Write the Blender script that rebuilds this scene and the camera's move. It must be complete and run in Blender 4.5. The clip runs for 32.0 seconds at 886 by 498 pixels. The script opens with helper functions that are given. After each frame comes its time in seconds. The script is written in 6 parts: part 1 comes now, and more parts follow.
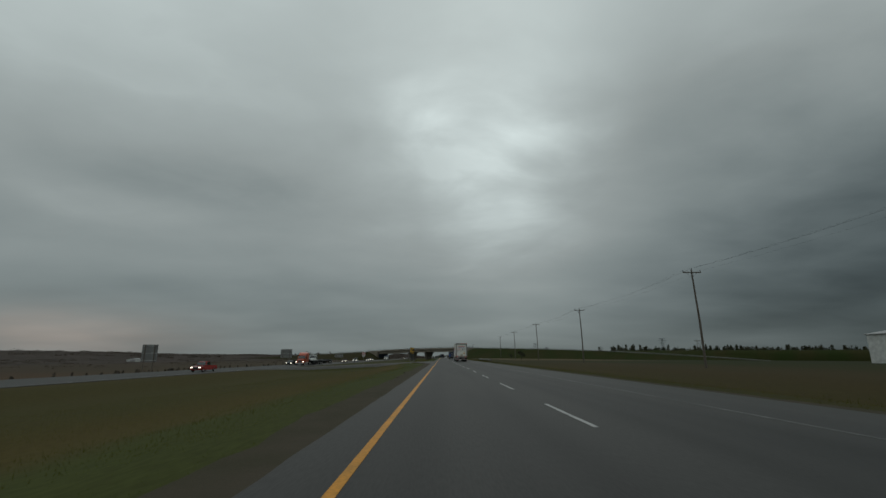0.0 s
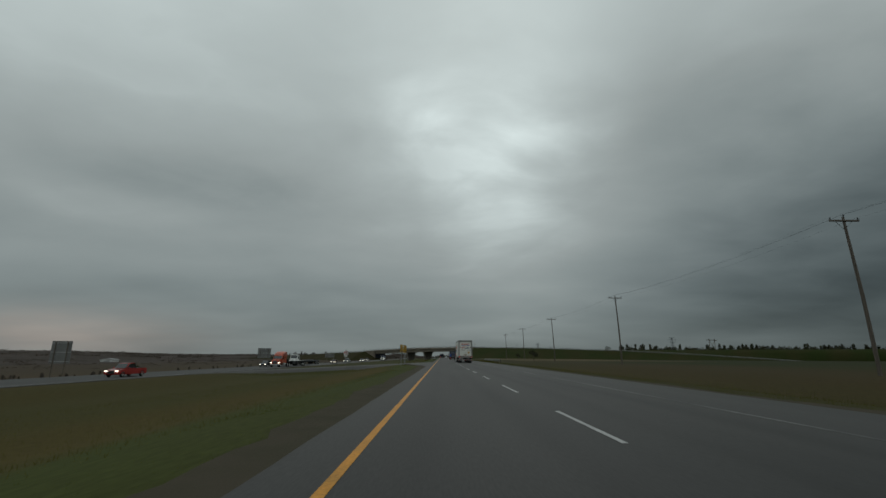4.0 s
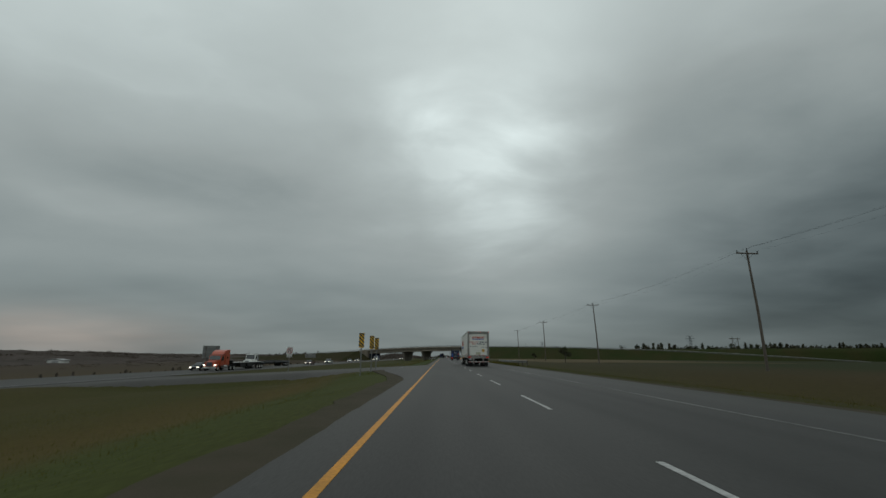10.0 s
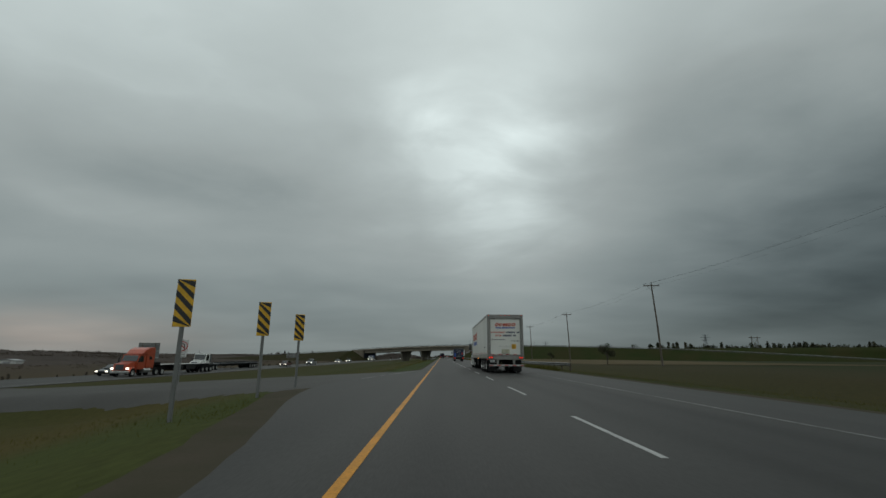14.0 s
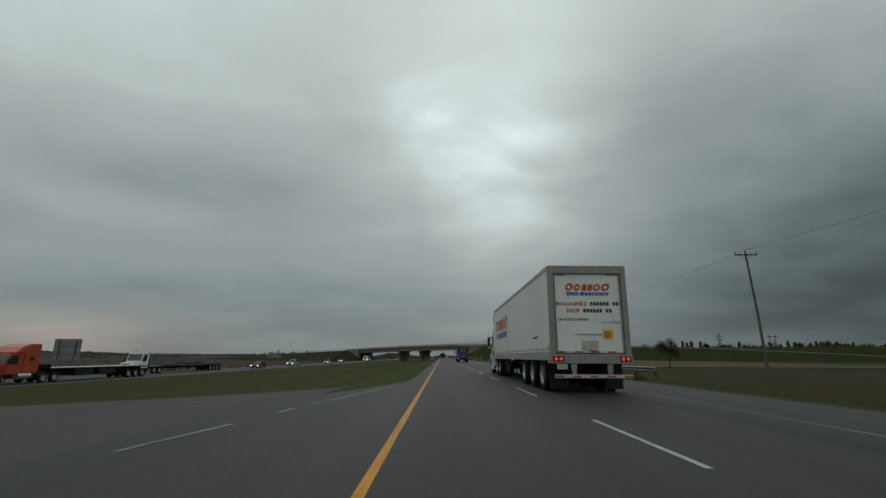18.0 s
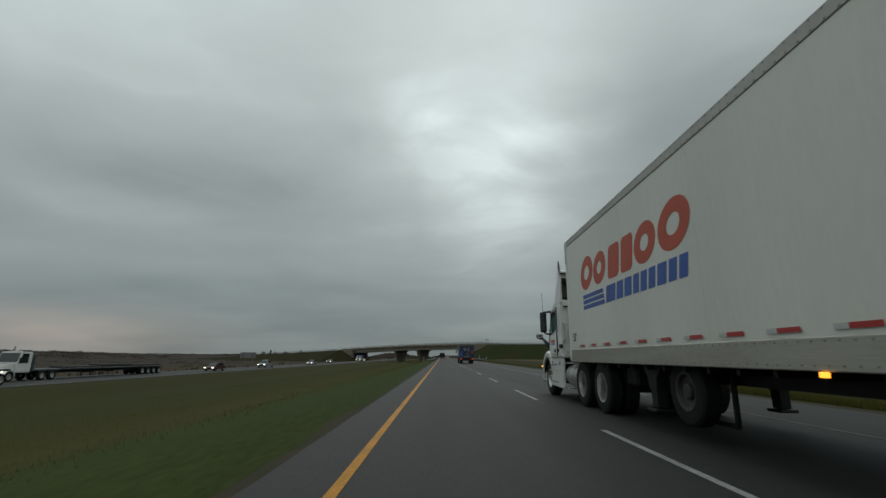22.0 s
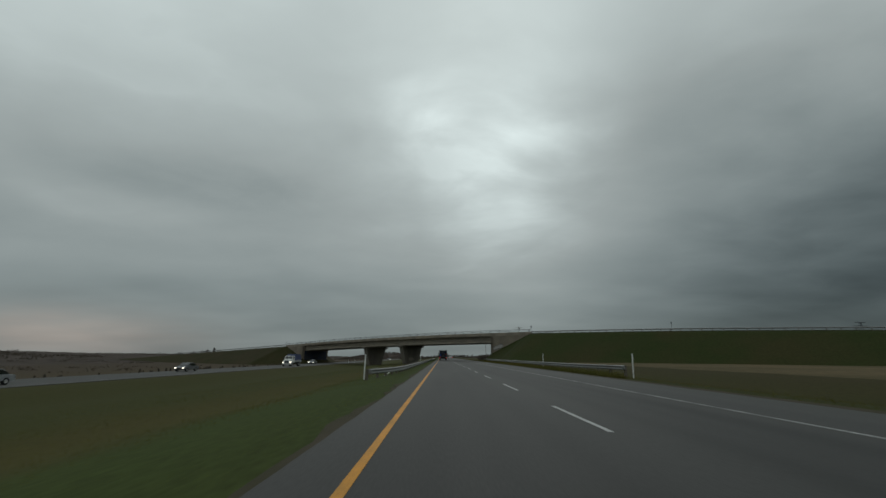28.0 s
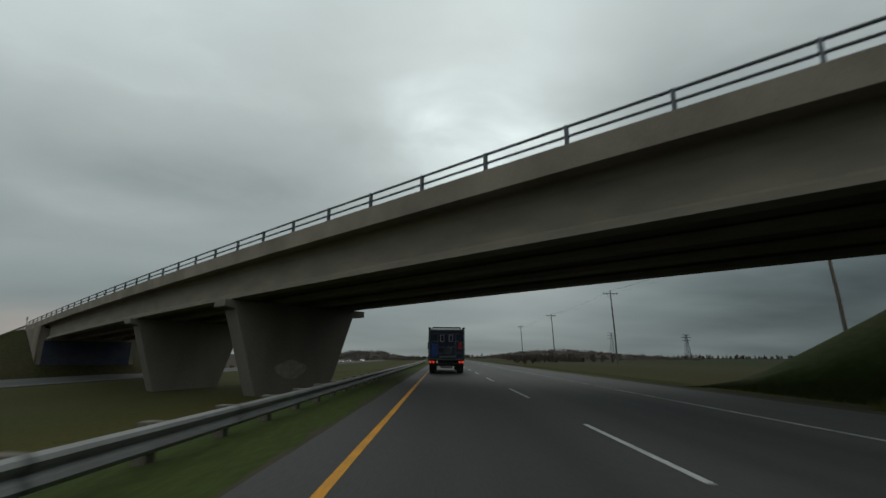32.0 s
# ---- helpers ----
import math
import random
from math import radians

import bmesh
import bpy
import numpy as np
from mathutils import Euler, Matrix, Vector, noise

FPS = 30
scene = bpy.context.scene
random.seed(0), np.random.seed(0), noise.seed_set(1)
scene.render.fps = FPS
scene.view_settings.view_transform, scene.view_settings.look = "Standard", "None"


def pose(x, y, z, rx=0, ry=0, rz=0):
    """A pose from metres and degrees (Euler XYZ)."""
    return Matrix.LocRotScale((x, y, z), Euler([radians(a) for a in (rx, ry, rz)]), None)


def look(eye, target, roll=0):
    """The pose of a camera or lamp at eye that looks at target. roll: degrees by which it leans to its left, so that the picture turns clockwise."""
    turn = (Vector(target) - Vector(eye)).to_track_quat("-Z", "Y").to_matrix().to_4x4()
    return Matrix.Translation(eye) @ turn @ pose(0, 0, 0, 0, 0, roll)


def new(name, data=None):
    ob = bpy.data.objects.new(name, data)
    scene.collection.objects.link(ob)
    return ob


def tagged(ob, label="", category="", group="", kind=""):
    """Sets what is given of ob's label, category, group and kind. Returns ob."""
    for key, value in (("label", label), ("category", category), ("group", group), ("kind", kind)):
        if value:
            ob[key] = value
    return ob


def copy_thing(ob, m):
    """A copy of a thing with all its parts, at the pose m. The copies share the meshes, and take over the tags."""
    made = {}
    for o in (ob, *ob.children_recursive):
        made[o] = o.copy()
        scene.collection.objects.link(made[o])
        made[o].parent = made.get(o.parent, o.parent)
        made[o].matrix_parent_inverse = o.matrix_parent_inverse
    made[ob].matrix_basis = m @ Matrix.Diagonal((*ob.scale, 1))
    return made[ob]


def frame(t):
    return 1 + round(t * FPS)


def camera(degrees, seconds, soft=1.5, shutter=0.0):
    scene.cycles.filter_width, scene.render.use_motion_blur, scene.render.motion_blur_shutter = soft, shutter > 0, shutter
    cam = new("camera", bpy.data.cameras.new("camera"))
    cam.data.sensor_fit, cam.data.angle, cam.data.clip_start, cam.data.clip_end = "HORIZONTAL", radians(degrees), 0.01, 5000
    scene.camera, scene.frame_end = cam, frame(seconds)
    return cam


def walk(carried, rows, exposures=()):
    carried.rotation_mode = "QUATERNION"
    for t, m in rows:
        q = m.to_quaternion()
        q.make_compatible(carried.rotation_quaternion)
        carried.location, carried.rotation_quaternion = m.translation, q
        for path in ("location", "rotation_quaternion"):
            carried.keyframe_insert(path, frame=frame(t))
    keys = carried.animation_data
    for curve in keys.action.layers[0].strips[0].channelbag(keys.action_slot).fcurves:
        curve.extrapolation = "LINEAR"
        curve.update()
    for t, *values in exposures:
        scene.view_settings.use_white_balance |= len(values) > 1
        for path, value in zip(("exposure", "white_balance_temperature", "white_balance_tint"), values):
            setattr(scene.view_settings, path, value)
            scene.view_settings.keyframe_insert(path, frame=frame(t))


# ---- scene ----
cam = camera(88.0, 32.0, shutter=0.12)

# the drive: seconds, metres across, metres along (the trailer's tail is at 0)
PATH = [
    (0.0, 0.04, -108.0), (1.0, 0.07, -103.2), (2.0, 0.10, -98.4), (3.0, 0.11, -93.5), (4.5, 0.14, -86.0),
    (6.0, 0.17, -78.3), (7.0, 0.15, -73.2), (8.0, 0.14, -67.9), (9.0, 0.16, -62.5), (10.0, 0.19, -56.6),
    (11.0, 0.18, -50.5), (12.0, 0.16, -44.4), (13.0, 0.11, -38.7), (14.0, 0.03, -33.6), (15.5, -0.14, -26.5),
    (17.0, -0.25, -19.55), (18.0, -0.20, -15.1), (19.0, -0.13, -10.3), (20.0, -0.17, -5.5), (21.0, -0.08, -0.7),
    (22.0, 0.03, 4.15), (23.0, 0.03, 9.2), (23.5, 0.05, 11.48), (24.0, 0.07, 13.72), (24.5, 0.08, 15.9), (25.0, 0.08, 20.4),
    (25.5, 0.04, 32.4), (26.0, 0.0, 47.8), (27.0, -0.07, 78.3), (27.5, -0.10, 93.5), (28.0, -0.03, 108.5),
    (29.0, 0.02, 138.5), (30.0, 0.12, 168.5), (31.0, 0.17, 198.5), (32.0, 0.13, 228.5),
]
walk(cam, [(t, pose(x, y, 1.13, 103.19, -0.34, -0.18)) for t, x, y in PATH], [(0.0, -0.20), (3.0, -0.16), (7.0, -0.07), (12.0, -0.02), (18.0, 0.03), (25.0, 0.04), (28.0, -0.03), (30.5, -0.03), (32.0, 0.10)])

# ---- world: a heavy overcast sky, brightest where the sun stands behind the cloud ----
world = bpy.data.worlds.new("overcast")
scene.world = world
world.use_nodes = True
WT = world.node_tree
WT.nodes.clear()


def wmath(op, a, b=None, c=None):
    n = WT.nodes.new("ShaderNodeMath")
    n.operation = op
    for i, v in enumerate((a, b, c)):
        if v is None:
            continue
        if isinstance(v, (int, float)):
            n.inputs[i].default_value = v
        else:
            WT.links.new(v, n.inputs[i])
    return n.outputs[0]


w_co = WT.nodes.new("ShaderNodeTexCoord").outputs["Generated"]
w_sep = WT.nodes.new("ShaderNodeSeparateXYZ")
WT.links.new(w_co, w_sep.inputs[0])
WX, WY, WZ = w_sep.outputs
w_el = wmath("MULTIPLY", wmath("ARCSINE", WZ), 57.2958)
w_az = wmath("MULTIPLY", wmath("ARCTAN2", WX, WY), 57.2958)
# the cloud deck, seen in perspective
w_den = wmath("ADD", wmath("MAXIMUM", WZ, 0.0), 0.16)
w_plane = WT.nodes.new("ShaderNodeCombineXYZ")
WT.links.new(wmath("DIVIDE", WX, w_den), w_plane.inputs[0])
WT.links.new(wmath("DIVIDE", WY, w_den), w_plane.inputs[1])


def wnoise(scale, detail, rough, sx, sy, shift, warp=0.0):
    m = WT.nodes.new("ShaderNodeMapping")
    m.inputs["Scale"].default_value = (sx, sy, 1)
    m.inputs["Location"].default_value = (shift, shift * 0.7, shift)
    WT.links.new(w_plane.outputs[0], m.inputs[0])
    n = WT.nodes.new("ShaderNodeTexNoise")
    n.inputs["Scale"].default_value = scale
    n.inputs["Detail"].default_value = detail
    n.inputs["Roughness"].default_value = rough
    n.inputs["Distortion"].default_value = warp
    WT.links.new(m.outputs[0], n.inputs["Vector"])
    return wmath("SUBTRACT", n.outputs["Fac"], 0.5)


def wblob(az, el, sa, se, amount, wob=None):
    a = wmath("DIVIDE", wmath("SUBTRACT", w_az, az), sa)
    e = wmath("DIVIDE", wmath("SUBTRACT", w_el, el), se)
    q = wmath("ADD", wmath("MULTIPLY", a, a), wmath("MULTIPLY", e, e))
    if wob is not None:
        q = wmath("ADD", q, wob)
    return wmath("MULTIPLY", wmath("EXPONENT", wmath("MULTIPLY", wmath("MAXIMUM", q, 0.0), -1.0)), amount)


w_big = wnoise(0.9, 2.0, 0.5, 0.8, 1.1, 3.1, 0.2)
w_mid = wnoise(2.2, 5.0, 0.47, 0.85, 1.0, 8.4, 0.35)
w_fin = wnoise(6.0, 4.0, 0.55, 0.9, 1.0, 1.7, 0.2)
w_calm = wmath("MINIMUM", wmath("ADD", wmath("MULTIPLY", wmath("MAXIMUM", w_el, 0.0), 0.045), 0.12), 1.0)
w_wob = wmath("MULTIPLY", wmath("MULTIPLY", w_mid, w_calm), 3.6)
w_soft = wmath("MULTIPLY", w_wob, 0.35)
tone = wmath("ADD", 0.485, wmath("MULTIPLY", wmath("MINIMUM", wmath("MAXIMUM", w_el, 0.0), 50.0), 0.0062))
for blob in (
    wblob(4.5, 25.5, 17.0, 13.0, 0.17, w_wob),
    wblob(9.0, 40.0, 14.0, 12.0, 0.05, w_wob),
    wblob(0.5, 28.6, 5.5, 2.4, 0.075, w_wob),
    wblob(10.5, 28.2, 7.5, 2.6, 0.085, w_wob),
    wblob(6.0, 24.0, 5.5, 4.5, 0.05, w_wob),
    wblob(6.5, 18.5, 7.5, 8.0, 0.075, w_wob),
    wblob(9.0, 11.0, 20.0, 8.0, 0.045, w_soft),
    wblob(4.2, 28.6, 2.6, 1.3, -0.045, w_wob),
    wblob(-46.0, 30.0, 26.0, 16.0, 0.10, w_wob),
    wblob(-30.0, 19.0, 20.0, 3.6, -0.075, w_wob),
    wblob(-38.0, 15.0, 10.0, 2.2, 0.045, w_wob),
    wblob(50.0, 9.0, 26.0, 14.0, -0.235, w_soft),
    wblob(40.0, 17.5, 16.0, 3.0, 0.04, w_soft),
    wblob(36.0, 30.0, 18.0, 9.0, -0.06, w_soft),
    wblob(-39.0, 2.2, 8.0, 1.6, 0.075, w_wob),
    wblob(180.0, 40.0, 90.0, 40.0, 0.16),
    wblob(-180.0, 40.0, 90.0, 40.0, 0.16),
    wmath("MULTIPLY", w_big, 0.16),
    wmath("MULTIPLY", wmath("MULTIPLY", w_mid, w_calm), 0.085),
    wmath("MULTIPLY", wmath("MULTIPLY", w_fin, w_calm), 0.035),
):
    tone = wmath("ADD", tone, blob)
w_lin = wmath("POWER", wmath("MAXIMUM", tone, 0.05), 2.2)
w_tint = WT.nodes.new("ShaderNodeMix")
w_tint.data_type = "RGBA"
w_tint.inputs[6].default_value = (0.78, 1.02, 1.06, 1)
w_tint.inputs[7].default_value = (0.88, 1.0, 0.99, 1)
WT.links.new(wmath("MULTIPLY", wmath("MAXIMUM", wmath("SUBTRACT", tone, 0.3), 0.0), 3.0), w_tint.inputs[0])
w_warm = WT.nodes.new("ShaderNodeMix")
w_warm.data_type = "RGBA"
WT.links.new(w_tint.outputs[2], w_warm.inputs[6])
w_warm.inputs[7].default_value = (1.12, 1.0, 0.9, 1)
WT.links.new(wblob(-39.0, 1.8, 11.0, 2.4, 0.80, w_wob), w_warm.inputs[0])
w_mul = WT.nodes.new("ShaderNodeVectorMath")
w_mul.operation = "SCALE"
WT.links.new(w_warm.outputs[2], w_mul.inputs[0])
WT.links.new(w_lin, w_mul.inputs["Scale"])
w_sky = WT.nodes.new("ShaderNodeTexSky")
w_sky.sky_type = "NISHITA"
w_sky.sun_disc = False
w_sky.sun_elevation = radians(42)
w_sky.sun_rotation = radians(4)
bg_cloud = WT.nodes.new("ShaderNodeBackground")
bg_sky = WT.nodes.new("ShaderNodeBackground")
bg_cloud.inputs["Strength"].default_value = 1.0
bg_sky.inputs["Strength"].default_value = 0.05
WT.links.new(w_mul.outputs[0], bg_cloud.inputs[0])
WT.links.new(w_sky.outputs[0], bg_sky.inputs[0])
w_mix = WT.nodes.new("ShaderNodeMixShader")
w_mix.inputs[0].default_value = 0.03
WT.links.new(bg_cloud.outputs[0], w_mix.inputs[1])
WT.links.new(bg_sky.outputs[0], w_mix.inputs[2])
w_out = WT.nodes.new("ShaderNodeOutputWorld")
WT.links.new(w_mix.outputs[0], w_out.inputs[0])

sun = new("sun", bpy.data.lights.new("sun", "SUN"))
sun.data.energy = 0.25
sun.data.angle = radians(40)
sun.data.color = (1.0, 0.97, 0.93)
sun.matrix_world = look((0, 0, 0), (-0.05 * 10, -0.743 * 10, -0.669 * 10))


# ---- materials ----
def surface(name, colour, rough=0.6, metal=0.0, vary=0.15, scale=4.0, fine=60.0, bump=0.0, second=None, spread=0.5, stretch=(1, 1, 1), coat=0.0, island=0.0, spec=0.5):
    """A procedural surface: base colour broken by a coarse and a fine noise, mixed with a second colour where the coarse noise is high."""
    m = bpy.data.materials.new(name)
    m.use_nodes = True
    nt = m.node_tree
    b = nt.nodes["Principled BSDF"]
    co = nt.nodes.new("ShaderNodeTexCoord")
    mp = nt.nodes.new("ShaderNodeMapping")
    mp.inputs["Scale"].default_value = stretch
    nt.links.new(co.outputs["Object"], mp.inputs[0])
    big, small = nt.nodes.new("ShaderNodeTexNoise"), nt.nodes.new("ShaderNodeTexNoise")
    big.inputs["Scale"].default_value, big.inputs["Detail"].default_value = scale, 4
    small.inputs["Scale"].default_value, small.inputs["Detail"].default_value = fine, 3
    for n in (big, small):
        nt.links.new(mp.outputs[0], n.inputs["Vector"])
    c2 = second or tuple(c * 0.7 for c in colour)
    ramp = nt.nodes.new("ShaderNodeMapRange")
    ramp.inputs["From Min"].default_value, ramp.inputs["From Max"].default_value = 0.5 - spread / 3, 0.5 + spread / 3
    nt.links.new(big.outputs["Fac"], ramp.inputs[0])
    mix = nt.nodes.new("ShaderNodeMix")
    mix.data_type = "RGBA"
    mix.inputs[6].default_value, mix.inputs[7].default_value = (*colour, 1), (*c2, 1)
    nt.links.new(ramp.outputs[0], mix.inputs[0])
    hsv = nt.nodes.new("ShaderNodeHueSaturation")
    nt.links.new(mix.outputs[2], hsv.inputs["Color"])
    val = nt.nodes.new("ShaderNodeMapRange")
    val.inputs["From Min"].default_value, val.inputs["From Max"].default_value = 0.25, 0.75
    val.inputs["To Min"].default_value, val.inputs["To Max"].default_value = 1 - vary, 1 + vary
    nt.links.new(small.outputs["Fac"], val.inputs[0])
    last = val.outputs[0]
    if island:
        geo = nt.nodes.new("ShaderNodeNewGeometry")
        add = nt.nodes.new("ShaderNodeMath")
        add.operation = "MULTIPLY_ADD"
        nt.links.new(geo.outputs["Random Per Island"], add.inputs[0])
        add.inputs[1].default_value, add.inputs[2].default_value = 2 * island, 1 - island
        mul = nt.nodes.new("ShaderNodeMath")
        mul.operation = "MULTIPLY"
        nt.links.new(add.outputs[0], mul.inputs[0])
        nt.links.new(last, mul.inputs[1])
        last = mul.outputs[0]
    nt.links.new(last, hsv.inputs["Value"])
    nt.links.new(hsv.outputs[0], b.inputs["Base Color"])
    b.inputs["Roughness"].default_value = rough
    b.inputs["Metallic"].default_value = metal
    b.inputs["Specular IOR Level"].default_value = spec
    b.inputs["Coat Weight"].default_value = coat
    if bump:
        bp = nt.nodes.new("ShaderNodeBump")
        bp.inputs["Strength"].default_value = bump
        bp.inputs["Distance"].default_value = 0.02
        nt.links.new(small.outputs["Fac"], bp.inputs["Height"])
        nt.links.new(bp.outputs[0], b.inputs["Normal"])
    return m


def leafy(m, share):
    """Let light pass through thin leaves and blades."""
    nt = m.node_tree
    b = nt.nodes["Principled BSDF"]
    t = nt.nodes.new("ShaderNodeBsdfTranslucent")
    nt.links.new(b.inputs["Base Color"].links[0].from_socket, t.inputs["Color"])
    mix = nt.nodes.new("ShaderNodeMixShader")
    mix.inputs[0].default_value = share
    nt.links.new(b.outputs[0], mix.inputs[1])
    nt.links.new(t.outputs[0], mix.inputs[2])
    out = next(n for n in nt.nodes if n.type == "OUTPUT_MATERIAL")
    nt.links.new(mix.outputs[0], out.inputs["Surface"])


def glowing(name, colour, strength):
    m = surface(name, colour, 0.3, vary=0.02)
    b = m.node_tree.nodes["Principled BSDF"]
    b.inputs["Emission Color"].default_value = (*colour, 1)
    b.inputs["Emission Strength"].default_value = strength
    return m


def clear_glass(name, colour, rough=0.03):
    m = surface(name, colour, rough, vary=0.02)
    b = m.node_tree.nodes["Principled BSDF"]
    b.inputs["Specular IOR Level"].default_value = 0.8
    return m


M = {}
M["asphalt"] = surface("asphalt", (0.0375, 0.0365, 0.0345), 0.70, vary=0.22, scale=0.5, fine=38, bump=0.25, second=(0.029, 0.0285, 0.0275), stretch=(1.0, 0.12, 1), spec=0.23)
M["asphalt_mid"] = surface("asphalt_mid", (0.050, 0.048, 0.045), 0.75, vary=0.3, scale=0.25, fine=30, bump=0.25, second=(0.036, 0.034, 0.031), stretch=(1.0, 0.3, 1), spec=0.2)
M["asphalt_old"] = surface("asphalt_old", (0.050, 0.049, 0.047), 0.75, vary=0.2, scale=0.4, fine=30, bump=0.25, second=(0.038, 0.037, 0.036), stretch=(1.0, 0.15, 1), spec=0.22)


def wheel_tracks(m, centres, width, amount):
    """Darken the polished, oiled tracks that tyres leave along a lane."""
    nt = m.node_tree
    hsv = next(n for n in nt.nodes if n.type == "HUE_SAT")
    last = hsv.inputs["Value"].links[0].from_socket
    geo = nt.nodes.new("ShaderNodeNewGeometry")
    sep = nt.nodes.new("ShaderNodeSeparateXYZ")
    nt.links.new(geo.outputs["Position"], sep.inputs[0])

    def op(kind, a, b):
        n = nt.nodes.new("ShaderNodeMath")
        n.operation = kind
        for i, v in enumerate((a, b)):
            if isinstance(v, (int, float)):
                n.inputs[i].default_value = v
            else:
                nt.links.new(v, n.inputs[i])
        return n.outputs[0]

    big = next(n for n in nt.nodes if n.type == "TEX_NOISE")
    for c, k in centres:
        d = op("DIVIDE", op("SUBTRACT", sep.outputs[0], c), width)
        g = op("EXPONENT", op("MULTIPLY", op("MULTIPLY", d, d), -1.0), 0)
        g = op("MULTIPLY", g, op("MULTIPLY", big.outputs["Fac"], 2.0))
        last = op("MULTIPLY", last, op("SUBTRACT", 1.0, op("MULTIPLY", g, amount * k)))
    nt.links.new(last, hsv.inputs["Value"])


wheel_tracks(M["asphalt"], ((-0.1, 0.7), (1.65, 0.7), (3.7, 1), (5.4, 1), (0.8, 0.5), (4.55, 0.6), (-1.5, -0.5), (8.0, -0.6)), 0.38, 0.30)
M["gravel"] = surface("gravel", (0.060, 0.050, 0.037), 0.95, vary=0.14, scale=0.9, fine=60, bump=0.2, second=(0.047, 0.043, 0.028), spec=0.05)
M["yellow_paint"] = surface("yellow_paint", (0.54, 0.225, 0.013), 0.6, vary=0.25, scale=1.2, fine=22, second=(0.36, 0.165, 0.016), spec=0.2)
M["white_paint"] = surface("white_paint", (0.37, 0.37, 0.36), 0.65, vary=0.3, scale=1.5, fine=14, second=(0.27, 0.27, 0.265), spec=0.2)
M["faded_white"] = surface("faded_white", (0.135, 0.135, 0.13), 0.7, vary=0.4, scale=0.7, fine=9, second=(0.055, 0.055, 0.054), stretch=(1, 0.4, 1), spec=0.2)
M["worn_white"] = surface("worn_white", (0.24, 0.24, 0.235), 0.7, vary=0.4, scale=0.9, fine=10, second=(0.09, 0.09, 0.09), spec=0.2)
M["blade_green"] = surface("blade_green", (0.076, 0.098, 0.023), 0.9, vary=0.22, scale=0.22, fine=9, second=(0.092, 0.094, 0.025), island=0.12, spec=0.05)
M["blade_dry"] = surface("blade_dry", (0.105, 0.092, 0.026), 0.9, vary=0.15, scale=0.12, fine=9, second=(0.074, 0.080, 0.022), stretch=(1, 0.3, 1), island=0.12, spec=0.04)
M["embank_scrub"] = surface("embank_scrub", (0.026, 0.027, 0.011), 0.95, vary=0.35, scale=0.15, fine=3, bump=0.8, second=(0.036, 0.029, 0.015), spec=0.05)
M["embank_grass"] = surface("embank_grass", (0.021, 0.030, 0.008), 0.95, vary=0.22, scale=0.10, fine=3, bump=0.4, second=(0.031, 0.030, 0.011), spec=0.05)
M["dry_field"] = surface("dry_field", (0.098, 0.073, 0.040), 0.95, vary=0.25, scale=0.10, fine=3, bump=0.4, second=(0.058, 0.049, 0.024), stretch=(1, 0.4, 1), spec=0.06)
M["concrete"] = surface("concrete", (0.25, 0.215, 0.17), 0.85, vary=0.14, scale=0.5, fine=25, bump=0.12, second=(0.17, 0.147, 0.118), spec=0.25)
M["concrete_wall"] = surface("concrete_wall", (0.205, 0.172, 0.134), 0.85, vary=0.14, scale=0.4, fine=25, bump=0.12, second=(0.145, 0.124, 0.098), spec=0.25)
# darker than the deck concrete: the shade under the deck is in this colour
M["shaded_pier_concrete"] = surface("shaded_pier_concrete", (0.165, 0.148, 0.122), 0.85, vary=0.14, scale=0.35, fine=18, bump=0.12, second=(0.115, 0.104, 0.088), stretch=(1, 1, 0.35), spec=0.25)
M["girder"] = surface("girder", (0.23, 0.20, 0.155), 0.8, vary=0.1, scale=0.4, fine=25, second=(0.17, 0.15, 0.122), stretch=(1, 1, 3), spec=0.3)
M["galvanised"] = surface("galvanised", (0.185, 0.19, 0.188), 0.55, 0.45, vary=0.12, scale=1.2, fine=25, second=(0.15, 0.15, 0.145))
M["dark_steel"] = surface("dark_steel", (0.10, 0.11, 0.12), 0.5, 0.6, vary=0.12, scale=3, fine=30)
M["wood_pole"] = surface("wood_pole", (0.13, 0.105, 0.085), 0.9, vary=0.3, scale=3, fine=20, bump=0.4, second=(0.09, 0.08, 0.07), stretch=(6, 6, 0.5), spec=0.2)
M["post_wood"] = surface("post_wood", (0.12, 0.10, 0.08), 0.9, vary=0.25, scale=4, fine=25, stretch=(5, 5, 0.6))
M["trailer_white"] = surface("trailer_white", (0.70, 0.69, 0.64), 0.38, vary=0.03, scale=0.5, fine=14, second=(0.62, 0.61, 0.56), stretch=(1, 1, 0.3))
M["cab_white"] = surface("cab_white", (0.74, 0.74, 0.72), 0.25, vary=0.03, scale=0.8, fine=12, second=(0.66, 0.66, 0.63), coat=0.4)
M["aluminium"] = surface("aluminium", (0.46, 0.46, 0.45), 0.42, 0.75, vary=0.12, scale=2, fine=18, second=(0.36, 0.36, 0.35))
M["rear_frame"] = surface("rear_frame", (0.25, 0.242, 0.225), 0.5, 0.1, vary=0.08, scale=2, fine=18, second=(0.19, 0.185, 0.172))
M["rail_grey"] = surface("rail_grey", (0.40, 0.39, 0.36), 0.45, 0.15, vary=0.05, scale=1.5, fine=16, second=(0.33, 0.32, 0.30))
M["rail_worn"] = surface("rail_worn", (0.40, 0.385, 0.34), 0.45, 0.35, vary=0.12, scale=1.2, fine=18, second=(0.30, 0.285, 0.25), stretch=(1, 0.25, 3))
M["navy"] = surface("navy", (0.012, 0.02, 0.07), 0.5, vary=0.05)
